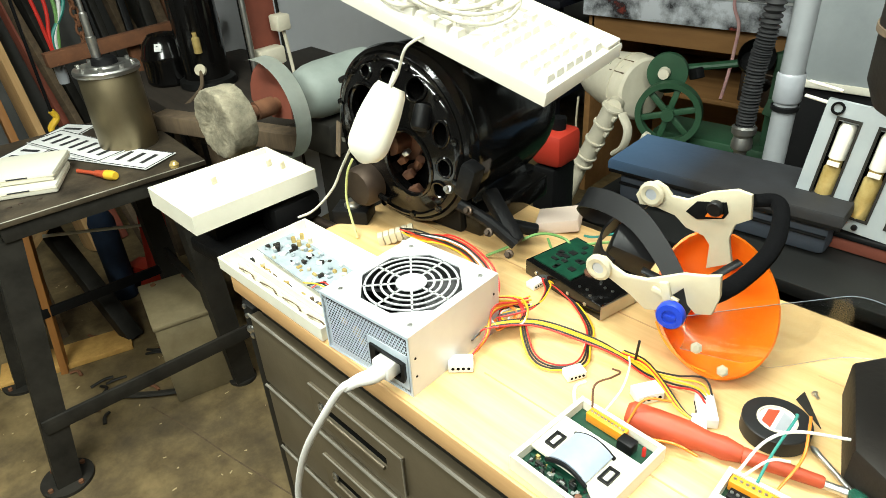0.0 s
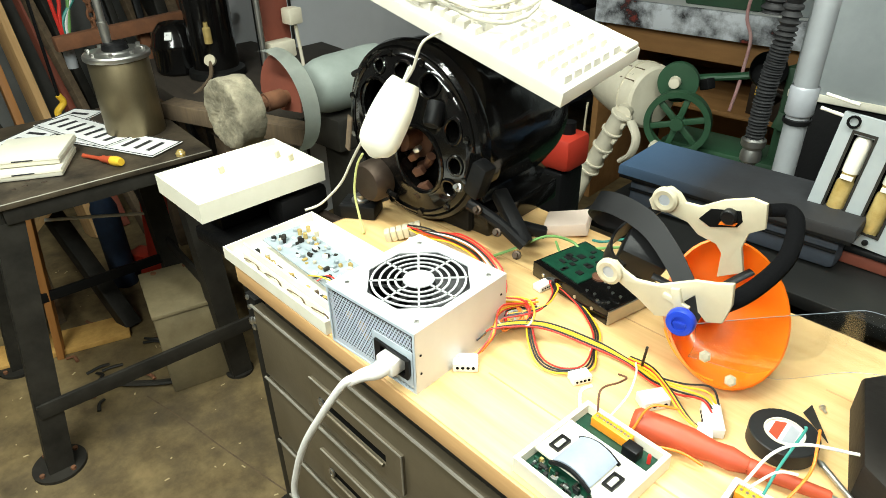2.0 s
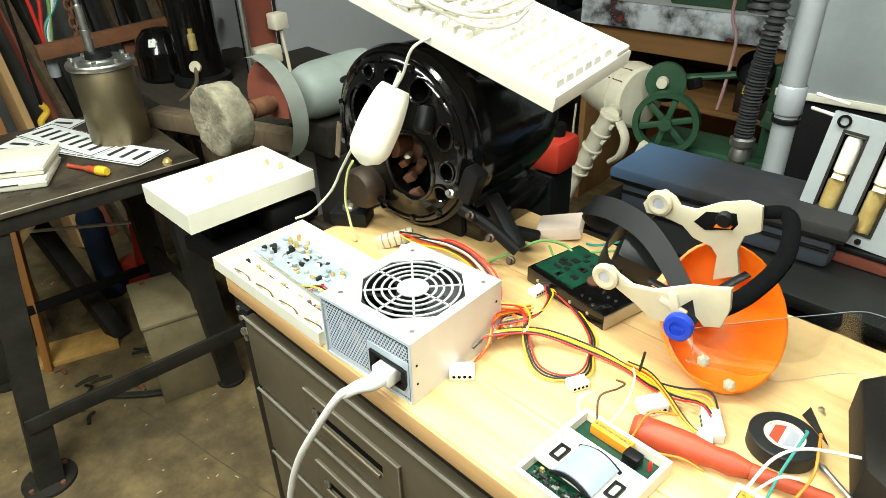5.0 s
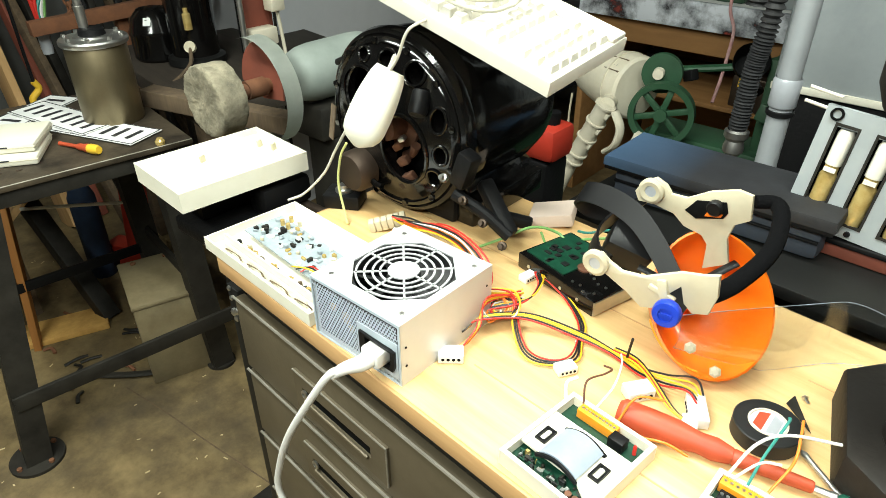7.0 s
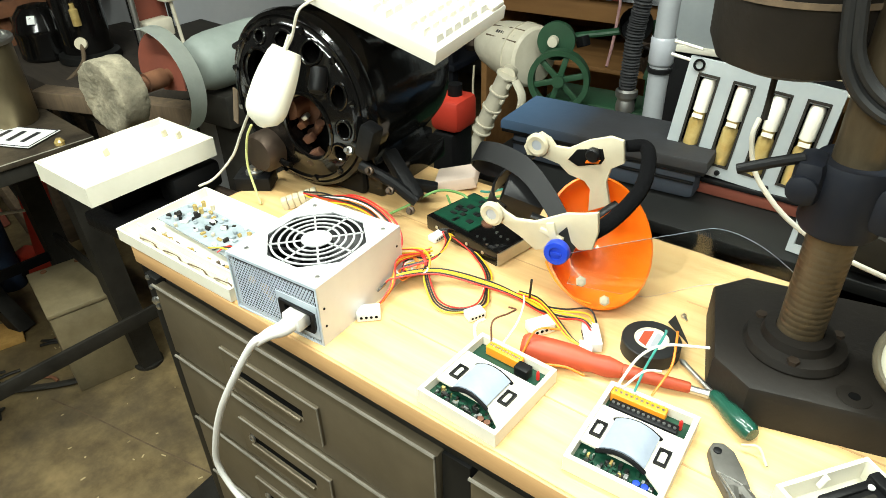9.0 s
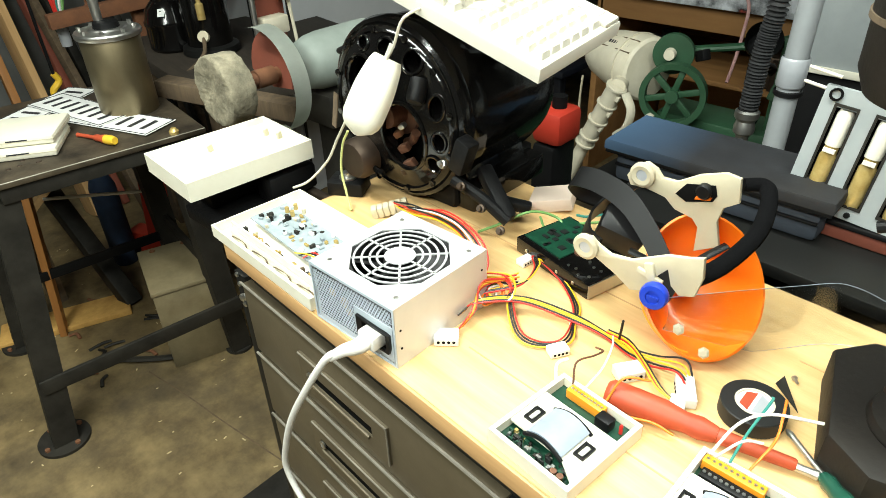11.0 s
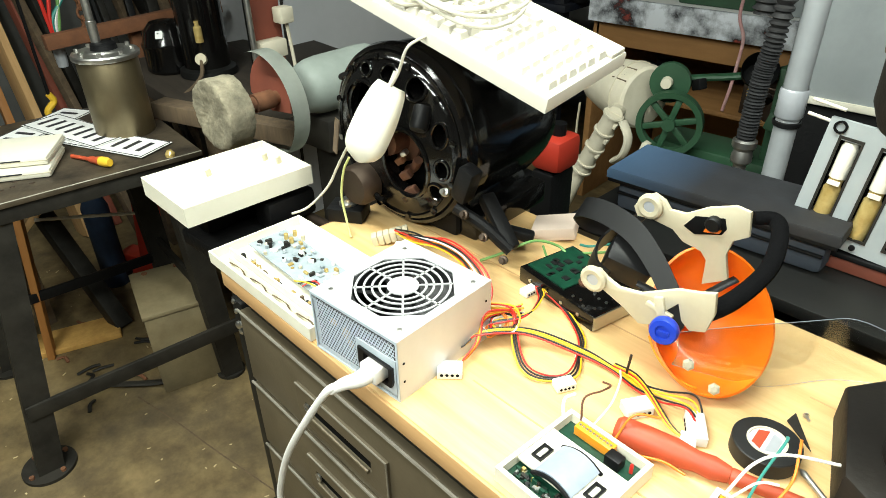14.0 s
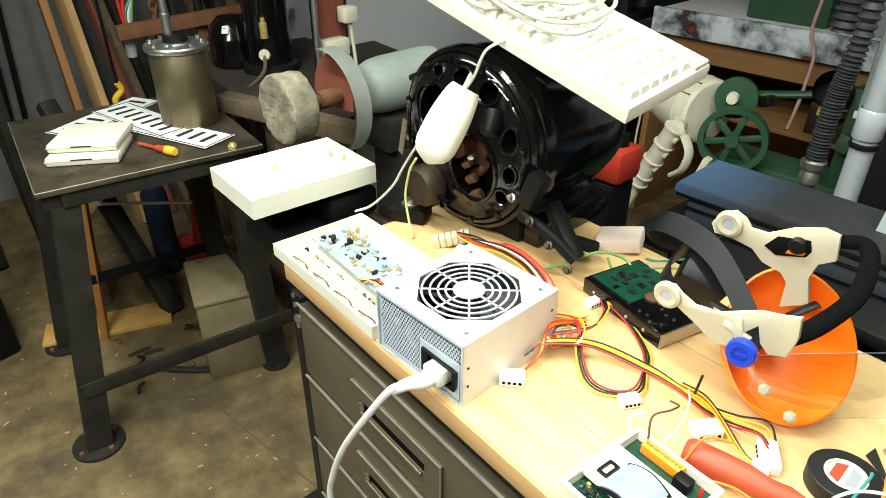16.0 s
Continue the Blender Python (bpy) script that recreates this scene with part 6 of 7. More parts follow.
box(b, 0.05, 0.16, 0.055, T(-0.02, 0, 0.902), 0.008)
box(b, 0.05, 0.10, 0.05, T(0.05, 0.05, 0.902), 0.008)
part("vise", b, "cast_black", st, "black cast vise")
part("spindle", cyl(B(), 0.010, 0.16, T(0.04, 0.09, 0.89, 0, 90, 0), 12), "worn_iron", st)
tr = thing("plastic_tray", T(-0.566, 0.141, 0.966, rz=-4), "shallow open white plastic tray resting on the stand", "tray")
b = B()
open_box(b, 0.165, 0.232, 0.034, 0.003, 0.022)
part("shell", b, "white_plastic", tr, smooth=False)
for px, py in ((-0.02, 0.085), (0.01, 0.095), (-0.03, -0.02)):
    part("clip", box(B(), 0.004, 0.010, 0.013, T(px, py, 0.022, 8, 0, 20)), "cream_plastic", tr)

# ---- buffing machine ----
bf = thing("buffing_machine", T(-0.93, 0.50, 0), "blue-grey polishing machine with a felt wheel and an open guard", "polisher")
YA = T(0, 0, 0.965, -90, 0, 0)
fw = lathe(B(), [(0.0, -0.176)] + [(0.006 * k, -0.176 - 0.00004 * k * k) for k in range(1, 12)] + [(0.072, -0.181), (0.0775, -0.180), (0.080, -0.177)] + [(0.081, -0.172 + 0.007 * k) for k in range(8)] + [(0.079, -0.118), (0.070, -0.115), (0.05, -0.114), (0, -0.114)], YA, 120)
for v in fw.verts:
    rad = Vector((v.co.x, 0, v.co.z - 0.965))
    v.co += rad * (0.030 * noise.noise(v.co * 22) + 0.022 * noise.noise(v.co * 90) + 0.02 * noise.noise(v.co * 260)) + Vector((0, 0.003 * noise.noise(v.co * 45) + 0.002 * noise.noise(v.co * 160), 0))
part("felt_wheel", fw, "felt", bf, "worn grey felt polishing wheel")
part("spindle", lathe(B(), [(0.016, -0.16), (0.016, -0.07), (0.022, -0.07), (0.022, -0.02), (0.016, -0.02), (0.016, 0.08), (0, 0.08)], YA, 24), "rust", bf, "rusty brown spindle")
b = B()
gr = 0.125
seg = 30
prof = []
for k in range(seg + 1):
    a = math.radians(-95 + 205 * k / seg)
    prof.append((gr * math.cos(a), gr * math.sin(a)))
rows_ = []
for y in (-0.050, -0.005):
    rows_.append([b.verts.new((x, y, 0.965 + z - 0.01)) for x, z in prof])
for k in range(seg):
    b.faces.new((rows_[0][k], rows_[0][k + 1], rows_[1][k + 1], rows_[1][k]))
bmesh.ops.solidify(b, geom=b.faces[:], thickness=0.014)
part("guard", b, "guard_grey", bf, "pale blue curved wheel guard")
back = B()
plate(back, [(0.112 * math.cos(math.radians(60 + 12 * k)), 0.112 * math.sin(math.radians(60 + 12 * k))) for k in range(11)] + [(-0.03, -0.03), (0.05, -0.02)], 0.004, T(0, -0.002, 0.955, 90, 0, 0))
part("guard_back", back, "oxide_red", bf, "rust-red plate inside the guard")
part("motor_body", lathe(B(), [(0.0, 0.060), (0.045, 0.063), (0.060, 0.075), (0.068, 0.10), (0.071, 0.13), (0.072, 0.26), (0.07, 0.29), (0, 0.30)], YA, 40), "blue_grey", bf, "rounded blue-grey motor housing")
b = B()
box(b, 0.12, 0.20, 0.09, T(0, 0.19, 0.80), 0.01)
box(b, 0.12, 0.12, 0.80, T(0, 0.19, 0.0), 0.006)
part("pedestal", b, "leg_steel", bf, "dark greasy pedestal")

# ---- old boards and leaning stock along the wall ----
def board(name, p, q, w, d, material, label, group="leaning boards", cat="board"):
    dv_ = Vector(q) - Vector(p)
    m = Matrix.Translation(p) @ dv_.to_track_quat("Z", "Y").to_matrix().to_4x4()
    t = thing(name, m, label, cat, group)
    part("length", box(B(), w, d, dv_.length, None, min(w, d) * 0.06), material, t)
    return t


def lean(y, w, d, material, label, x0=-2.55, dy=0.0, name="wooden_board", h=2.0, x1=-3.15):
    board(name, (x0, y, 0.0), (x1, y + dy, h), d, w, material, label)


lean(-0.16, 0.10, 0.05, "leg_steel", "dark steel angle leaning on the wall", name="steel_profile")
lean(0.02, 0.03, 0.03, "cast_black", "black steel rod leaning on the wall", name="steel_profile")
lean(0.32, 0.06, 0.03, "orange_wood", "orange-brown wooden board leaning on the wall", dy=0.05)
lean(0.43, 0.135, 0.03, "pine", "pale pine board leaning on the wall", dy=-0.02)
lean(0.57, 0.05, 0.03, "oxide_red", "rust-red steel bar leaning on the wall", dy=-0.10, name="steel_profile")
lean(0.66, 0.07, 0.04, "leg_steel", "grey steel profile leaning on the wall", dy=-0.12, name="steel_profile")
lean(0.80, 0.05, 0.04, "cast_black", "black steel profile leaning on the wall", dy=0.1, name="steel_profile")
lean(0.92, 0.08, 0.05, "old_wood", "grey weathered plank leaning on the wall", dy=0.14)
lean(1.05, 0.05, 0.05, "leg_steel", "grey steel profile leaning on the wall", dy=0.1, name="steel_profile")
lean(1.17, 0.09, 0.04, "old_wood", "dark old plank leaning on the wall", dy=-0.08)
lean(1.32, 0.06, 0.05, "grey_panel", "grey steel profile leaning on the wall", dy=0.04, name="steel_profile")
lean(1.46, 0.10, 0.04, "leg_steel", "dark steel profile leaning on the wall", dy=-0.1, name="steel_profile")
lean(1.62, 0.07, 0.04, "rust", "rusty flat bar leaning on the wall", dy=0.1, name="steel_profile")
board("rusty_beam", (-2.24, 0.42, 0.905), (-2.20, 1.10, 0.935), 0.04, 0.05, "rust", "rusty steel beam across the leaning stock", "")


# ---- hanging wires, chain and hook by the wall ----
rl = thing("hanging_rail", T(-2.30, 0.5, 0), "dark steel rail on two posts by the leaning stock", "rail")
part("bar", box(B(), 0.04, 1.1, 0.04, T(0, 0, 1.88), 0.002), "leg_steel", rl)
for py in (-0.5, 0.5):
    part("post", box(B(), 0.04, 0.04, 1.879, T(-0.06, py, 0), 0.002), "leg_steel", rl)
for k, (y0, c) in enumerate(((0.46, "wire_red"), (0.50, "wire_red"), (0.57, "wire_blue"), (0.55, "wire_white"), (0.53, "wire_green"))):
    wires("hanging_wire", [(-2.30, y0 - 0.06, 1.9), (-2.33, y0 - 0.03, 1.35), (-2.30, y0, 1.10), (-2.30, 0.47 + 0.01 * k, 0.97), (-2.30, 0.475 + 0.004 * k, 0.90)], 0.007, c, "coloured wire hanging among the leaning stock")
hk = thing("wire_socket", T(-2.30, 0.477, 0.80), "grey plug socket at the end of hanging wires", "socket")
part("body", lathe(B(), [(0, 0), (0.018, 0), (0.020, 0.02), (0.020, 0.07), (0.012, 0.10), (0, 0.11)], seg=16), "label", hk)
ch = thing("chain", T(-2.28, 0.585, 0.45), "rusty steel chain hanging by the wall", "chain")
for k in range(46):
    b = B()
    tube(b, [(0.013 * math.cos(a), 0.0, 0.020 * math.sin(a)) for a in [i * math.pi / 4 for i in range(9)]], 0.005, 6, 3)
    l_ = part("link", b, "rust", ch)
    l_.matrix_basis = T(0, 0, 0.031 * k, 0, 0, 90 * (k % 2))
yh = thing("yellow_hook", T(-2.28, 0.39, 0.62), "yellow painted lifting hook on a chain", "hook")
part("hook", tube(B(), [(0, 0, 0.10), (0, 0.01, 0.07), (0, -0.02, 0.04), (0, -0.012, 0.01), (0, 0.02, 0.0), (0, 0.032, 0.025)], 0.012, 10), "yellow", yh)
part("link", tube(B(), [(0.0, 0.0, 0.10), (0, 0, 0.4), (0, 0.01, 1.28)], 0.006, 6), "cast_black", yh)
for k in range(14):
    y = 0.62 + 0.085 * k + jig(0.02)
    m_ = random.choice(("leg_steel", "cast_black", "rust", "old_wood", "cast_black", "grey_panel"))
    lean(y, random.uniform(0.02, 0.06), 0.03, m_, "thin dark length of stock leaning on the wall", x0=-2.40 + jig(0.06), dy=jig(0.25), name="stock_length", h=1.7 + jig(0.3), x1=-3.05)

bp = thing("beam_post", T(-2.26, 0.75, 0), "rusty steel post carrying the cross beam", "post")
part("post", box(B(), 0.03, 0.04, 0.90, None, 0.002), "rust", bp)
lm = thing("greasy_machine", T(-2.02, -0.42, 0, rz=12), "dark greasy machine frame with bright bolts beside the table", "machine")
b = B()
box(b, 0.34, 0.30, 0.62, T(0, 0, 0.0), 0.02)
box(b, 0.20, 0.22, 0.16, T(0.02, 0.02, 0.615), 0.02)
part("frame", b, "cast_black", lm)
for k in range(4):
    part("bolt", cyl(B(), 0.016, 0.03, T(0.17, -0.10 + 0.06 * k, 0.42 + 0.03 * (k % 2), 0, 90, 0), 8), "bright_steel", lm)
    part("knob", lathe(B(), [(0, 0), (0.03, 0), (0.03, 0.03), (0.015, 0.05), (0, 0.05)], T(0.17, -0.10 + 0.07 * k, 0.20 + 0.1 * (k % 2), 0, 90, 0), 14), "worn_iron", lm)
wp = thing("wall_pipe", T(-3.19, 0.12, 0.0), "thin black pipe fixed along the grey wall", "pipe")
for k in range(2):
    part("pipe", cyl(B(), 0.012, 2.6, T(0, 0.06 * k, 0.0, -4, 0, 0), 10), "cast_black", wp)

# ---- tall black tank, flask and rods behind the polisher ----
tk = thing("gas_cylinder", T(*TANK), "black steel cylinder with a brass valve behind the table", "cylinder")
part("body", lathe(B(), [(0, 0), (0.078, 0), (0.080, 0.01), (0.080, 0.6), (0.06, 0.68), (0.02, 0.72), (0, 0.72)], seg=40), "gloss_black", tk)
part("valve", lathe(B(), [(0, 0), (0.014, 0), (0.014, 0.05), (0.008, 0.055), (0.008, 0.07), (0, 0.07)], T(0.070, -0.050, TANKV), 12), "brass", tk, "brass valve")
part("valve_knob", lathe(B(), [(0, 0), (0.020, 0), (0.020, 0.012), (0, 0.014)], T(0.068, -0.055, TANKV - 0.06, 60, 0, 40), 16), "cream_plastic", tk, "pale round knob")
part("hose", tube(B(), [(0.075, -0.06, TANKV - 0.06), (0.11, -0.09, TANKV - 0.10), (0.13, -0.15, TANKV - 0.13), (0.16, -0.24, TANKV - 0.15), (0.20, -0.30, TANKV - 0.155)], 0.007, 8), "old_wood", tk, "thin brown hose")
part("foot_ring", lathe(B(), [(0.080, 0), (0.100, 0), (0.098, 0.022), (0.080, 0.03)], T(0, 0, 0.002), 40, closed=True), "black_steel", tk)
fl = thing("pressure_vessel", T(*VESSEL), "round black pressure vessel beside the cylinder", "vessel")
part("body", lathe(B(), [(0, 0), (0.080, 0), (0.088, 0.01), (0.088, 0.085), (0.091, 0.090), (0.091, 0.10), (0.086, 0.105), (0.075, 0.145), (0.05, 0.172), (0, 0.182)], seg=40), "gloss_black", fl)
part("label_plate", plate(B(), [(-0.012, -0.014), (0.012, -0.014), (0.012, 0.014), (-0.012, 0.014)], 0.002, T(0.055, -0.052, 0.140, 55, 0, 45)), "sign", fl, "small pale plate")

# workshop bench top behind the grinder
old = thing("old_workbench", T(-1.75, 0.95, 0, rz=-8), "old wooden workbench with a dark worn top", "workbench")
part("worktop", box(B(), 0.9, 0.75, 0.05, T(0, 0, 0.74), 0.004), "dark_bench", old)
for lx, ly in ((-0.4, -0.32), (0.4, -0.32), (-0.4, 0.32), (0.4, 0.32)):
    part("leg", box(B(), 0.08, 0.08, 0.739, T(lx, ly, 0), 0.004), "old_wood", old)
beam = board("wooden_beam", (-1.50, 0.45, 0.825), (-1.02, 0.62, 0.805), 0.06, 0.05, "old_wood", "old wooden beam lying behind the steel table", "")

# rust-red machine column with a cream block and bright rod
mc = thing("machine_column", T(*MCOL), "rust-red machine column with a cream block and rods", "machine")
part("plate", box(B(), 0.03, 0.115, 0.62, T(0, 0, 0), 0.003), "oxide_red", mc)
part("block", box(B(), 0.05, 0.095, 0.055, T(0.040, -0.01, MCB), 0.006), "cream_enamel", mc, "cream painted block")
part("bracket", box(B(), 0.05, 0.05, 0.05, T(0.05, 0.045, MCB + 0.10), 0.006), "cream_enamel", mc)
part("rod", tube(B(), [(0.055, 0.050, MCB + 0.1), (0.055, 0.055, MCB + 0.05), (0.06, 0.06, MCB - 0.05)], 0.006, 8), "cream_enamel", mc)
part("rod", cyl(B(), 0.009, 0.6, T(0.06, -0.085, 0.0), 12), "bright_steel", mc, "bright threaded rod")
part("rod", cyl(B(), 0.010, 0.6, T(0.035, -0.075, 0.0), 12), "cast_black", mc)

# big grey cabinet
gc = thing("grey_cabinet", T(*GCAB), "large plain grey sheet metal cabinet", "cabinet")
part("body", box(B(), 0.55, 1.15, 1.6, None, 0.01), "grey_panel", gc)
part("door", box(B(), 0.006, 1.08, 1.5, T(0.279, 0, 0.05), 0.002), "grey_panel", gc, "plain grey door")
part("door_edge", box(B(), 0.012, 0.012, 1.5, T(0.282, -0.53, 0.05), 0.002), "leg_steel", gc)

# ---- outboard motor ----
om = thing("outboard_motor", T(*OUTB), "old cream outboard motor with a tubular leg", "outboard motor")
b = B()
HM = T(-0.080, 0.165, 0.790, 0, 0, -21) @ T(0, 0, 0, 0, 90, 0) @ Matrix.Diagonal((1.08, 1.08, 1.08, 1))
prof = [(0, -0.138), (0.035, -0.135), (0.056, -0.122), (0.068, -0.095), (0.082, -0.03), (0.090, 0.03), (0.094, 0.09), (0.092, 0.105), (0.084, 0.112), (0, 0.118)]
lathe(b, prof, HM, 40)
part("cowl", b, "cream_enamel", om, "cream tapered engine cowl")
part("cowl_seam", lathe(B(), [(0.0915, -0.004), (0.0945, -0.004), (0.0955, 0.004), (0.0925, 0.004)], HM @ T(0, 0, 0.055), 40, closed=True), "cream_enamel", om, "raised band round the cowl")
for a_, z0, z1 in ((205, -0.07, 0.10), (232, -0.05, 0.10)):
    ca, sa = math.cos(math.radians(a_)), math.sin(math.radians(a_))
    pts_ = []
    for k in range(9):
        z = z0 + (z1 - z0) * k / 8
        r_ = 0.0795 + 0.09 * (z + 0.045) if z < 0.03 else 0.0885 + 0.066 * (z - 0.03)
        pts_.append(HM @ Vector((r_ * ca, r_ * sa, z)))
    part("seam_line", tube(B(), pts_, 0.0028, 6, 2), "old_wood", om, "dark grimy seam along the cowl")
for k in range(9):
    ca, sa = math.cos(math.radians(220)), math.sin(math.radians(220))
    z = -0.01 + 0.011 * k
    r_ = 0.086 + 0.07 * z
    part("lettering_bar", box(B(), 0.003, 0.010, 0.006, HM @ Matrix.Translation((r_ * ca, r_ * sa, z)) @ T(rz=220)), "ink", om)
stem = [Vector((-0.006, 0.0, 0.765)), Vector((-0.050, 0.0, 0.665)), Vector((-0.100, 0.0, 0.552))]
part("bracket", tube(B(), stem, 0.0285, 20), "cream_enamel", om, "cast cream clamp tube")
part("neck", tube(B(), [(-0.060, 0.15, 0.74), (-0.03, 0.08, 0.755), (-0.006, 0.0, 0.760)], 0.026, 16), "cream_enamel", om)
sd = (stem[2] - stem[0]).normalized()
sm = sd.to_track_quat("Z", "Y").to_matrix().to_4x4()
for f in (0.02, 0.30, 0.58, 0.86, 1.0):
    part("rib", lathe(B(), [(0.028, -0.004), (0.034, -0.003), (0.034, 0.003), (0.028, 0.004)], Matrix.Translation(stem[0] + (stem[2] - stem[0]) * f) @ sm, 24, closed=True), "cream_enamel", om, "raised ring on the tube")
for f in (0.18, 0.44, 0.70):
    part("lug", box(B(), 0.016, 0.014, 0.018, Matrix.Translation(stem[0] + (stem[2] - stem[0]) * f + Vector((0.033, -0.010, 0.010))) @ sm, 0.002), "cream_enamel", om)
part("leg", tube(B(), [(-0.098, 0.0, 0.556), (-0.150, 0.0, 0.43), (-0.215, 0.0, 0.27), (-0.26, 0.0, 0.0)], lambda q: 0.021 + 0.012 * q, 16), "cream_enamel", om, "tapered cream leg")
b = B()
tube(b, [(0.035, -0.02, 0.755), (0.065, -0.03, 0.71), (0.055, -0.03, 0.655), (0.02, -0.02, 0.62)], 0.016, 10, 6, 0.6)
box(b, 0.020, 0.03, 0.11, T(0.085, -0.01, 0.60, 0, 18, 0), 0.004)
part("clamp", b, "cream_enamel", om)
part("hanging_strip", tube(B(), [(-0.118, -0.02, 0.78), (-0.116, -0.03, 0.70), (-0.110, -0.03, 0.60)], 0.006, 6, 6, 0.4), "cream_plastic", om, "thin pale strip hanging from the cowl")

# ---- green machine with spoked wheel ----
gm = thing("green_machine", T(*GREEN), "dark green old engine with a spoked flywheel", "machine")


def spoked(name, r, m, parent):
    w = part(name, lathe(B(), [(r * 0.82, -0.014), (r, -0.016), (r, 0.016), (r * 0.82, 0.014)], m, 48, closed=True), "machine_green", parent, "dark green spoked wheel")
    part("hub", lathe(B(), [(0, -0.022), (r * 0.2, -0.022), (r * 0.2, 0.022), (0, 0.022)], m, 20), "machine_green", w)
    for k in range(6):
        b = B()
        box(b, r * 0.7, 0.018, 0.012, m @ T(rz=60 * k + 15) @ T(r * 0.5, 0, -0.006), 0.002)
        part("spoke", b, "machine_green", w)


spoked("flywheel", 0.098, T(0.023, -0.01, 0.748, 90, 0, 14), gm)
part("disc", lathe(B(), [(0, -0.02), (0.052, -0.02), (0.060, -0.01), (0.060, 0.01), (0, 0.014)], T(-0.012, 0.03, 0.858, 90, 0, 14), 32), "machine_green", gm)
part("disc_boss", lathe(B(), [(0, 0), (0.018, 0), (0.016, 0.02), (0, 0.022)], T(-0.014, 0.012, 0.862, 90, 0, 14), 14), "cream_enamel", gm)
b = B()
box(b, 0.75, 0.16, 0.07, T(0.33, 0.12, 0.60), 0.008)
box(b, 0.06, 0.12, 0.34, T(0.30, 0.14, 0.60), 0.006)
box(b, 0.05, 0.10, 0.30, T(0.58, 0.16, 0.60), 0.006)
box(b, 0.70, 0.40, 0.56, T(0.33, 0.16, 0.03), 0.01)
part("bed", b, "machine_green", gm)
part("arm", tube(B(), [(0.02, 0.10, 0.86), (0.20, 0.12, 0.90), (0.38, 0.13, 0.97), (0.55, 0.14, 1.03)], 0.018, 10, 6, 0.6), "machine_green", gm, "long green lever arm")
part("hood", lathe(B(), [(0.0, 0.0), (0.03, 0.01), (0.045, 0.04), (0.05, 0.07)], T(0.20, 0.10, 0.90, 60, 0, 30), 24), "cast_black", gm, "black bell-shaped hood")
for k in range(10):
    x, z = random.uniform(0.05, 0.7), random.uniform(0.68, 0.86)
    part("fitting", box(B(), random.uniform(0.02, 0.06), random.uniform(0.02, 0.05), random.uniform(0.02, 0.05), T(x, 0.10 + jig(0.08), z, jig(30), jig(30), jig(60)), 0.004), random.choice(("machine_green", "cast_black", "yellow", "worn_iron", "rust")), gm)

# ---- painted bench along the back wall ----
pbn = thing("painted_bench", T(-1.10, 2.2, 0), "wooden bench with a paint-splattered front edge", "workbench")
part("worktop", box(B(), 2.6, 0.75, 0.03, T(1.3, 0.375, 0.90), 0.003), "sign", pbn, "paint-stained worktop")
part("front_board", box(B(), 2.6, 0.022, 0.10, T(1.3, -0.012, 0.842), 0.003), SPRAY, pbn, "front board with white, black and red spray paint")
part("apron", box(B(), 2.56, 0.02, 0.10, T(1.3, 0.03, 0.745), 0.003), "plywood", pbn, "brown plywood apron")
part("side_panel", box(B(), 0.03, 0.70, 0.89, T(0.02, 0.37, 0.0), 0.003), "plywood", pbn)
part("shelf", box(B(), 2.5, 0.6, 0.02, T(1.3, 0.38, 0.52), 0.002), "plywood", pbn)
part("back_panel", box(B(), 2.5, 0.02, 0.80, T(1.3, 0.68, 0.05), 0.002), "plywood", pbn)
part("divider", box(B(), 0.03, 0.6, 0.84, T(1.2, 0.36, 0.0), 0.002), "plywood", pbn)
for k in range(26):
    x = random.uniform(-1.0, 0.4)
    s_ = thing("tool_box" if k % 2 else "tin_can", T(x, 2.45 + jig(0.15), 0.541, rz=jig(40)), "dark used workshop container on the shelf" if k % 2 else "old paint tin on the shelf", "container", "clutter on the shelf")
    c = random.choice(("cast_black", "worn_iron", "navy", "rust", "machine_green", "old_wood", "leg_steel"))
    if k % 2:
        part("body", box(B(), random.uniform(0.06, 0.2), random.uniform(0.06, 0.15), random.uniform(0.05, 0.2), None, 0.006), c, s_)
    else:
        r = random.uniform(0.03, 0.06)
        part("body", lathe(B(), [(0, 0), (r, 0), (r, 0.11), (r + 0.003, 0.113), (r - 0.006, 0.118), (0, 0.116)], seg=20), c, s_)
gb = thing("green_device", T(-0.62, 2.42, 0.931), "green metal machine base standing on the painted bench", "machine")
part("body", box(B(), 0.30, 0.25, 0.30, None, 0.01), "machine_green", gb)
gg = thing("grey_device", T(-0.28, 2.42, 0.931), "light grey metal box standing on the painted bench", "box")
part("body", box(B(), 0.22, 0.25, 0.35, None, 0.01), "grille_grey", gg)
wires("red_white_cord", [(-0.47, 2.18, 1.05), (-0.455, 2.12, 0.95), (-0.42, 2.10, 0.88), (-0.405, 2.05, 0.80), (-0.395, 2.0, 0.73), (-0.39, 1.95, 0.66)], 0.006, "pink_cord", "pale braided cord with a red end hanging over the bench edge")
fr = thing("steel_shelf", T(-1.55, 2.2, 0), "dark blue-grey steel shelf frame", "shelf")
for px, py in ((-0.20, 0), (0.30, 0), (-0.20, 0.5), (0.30, 0.5)):
    part("post", box(B(), 0.05, 0.05, 1.6, T(px, py, 0), 0.003), "navy", fr)
for z in (0.45, 0.86, 1.25):
    part("shelf_board", box(B(), 0.60, 0.60, 0.03, T(0.05, 0.25, z), 0.003), "navy", fr)
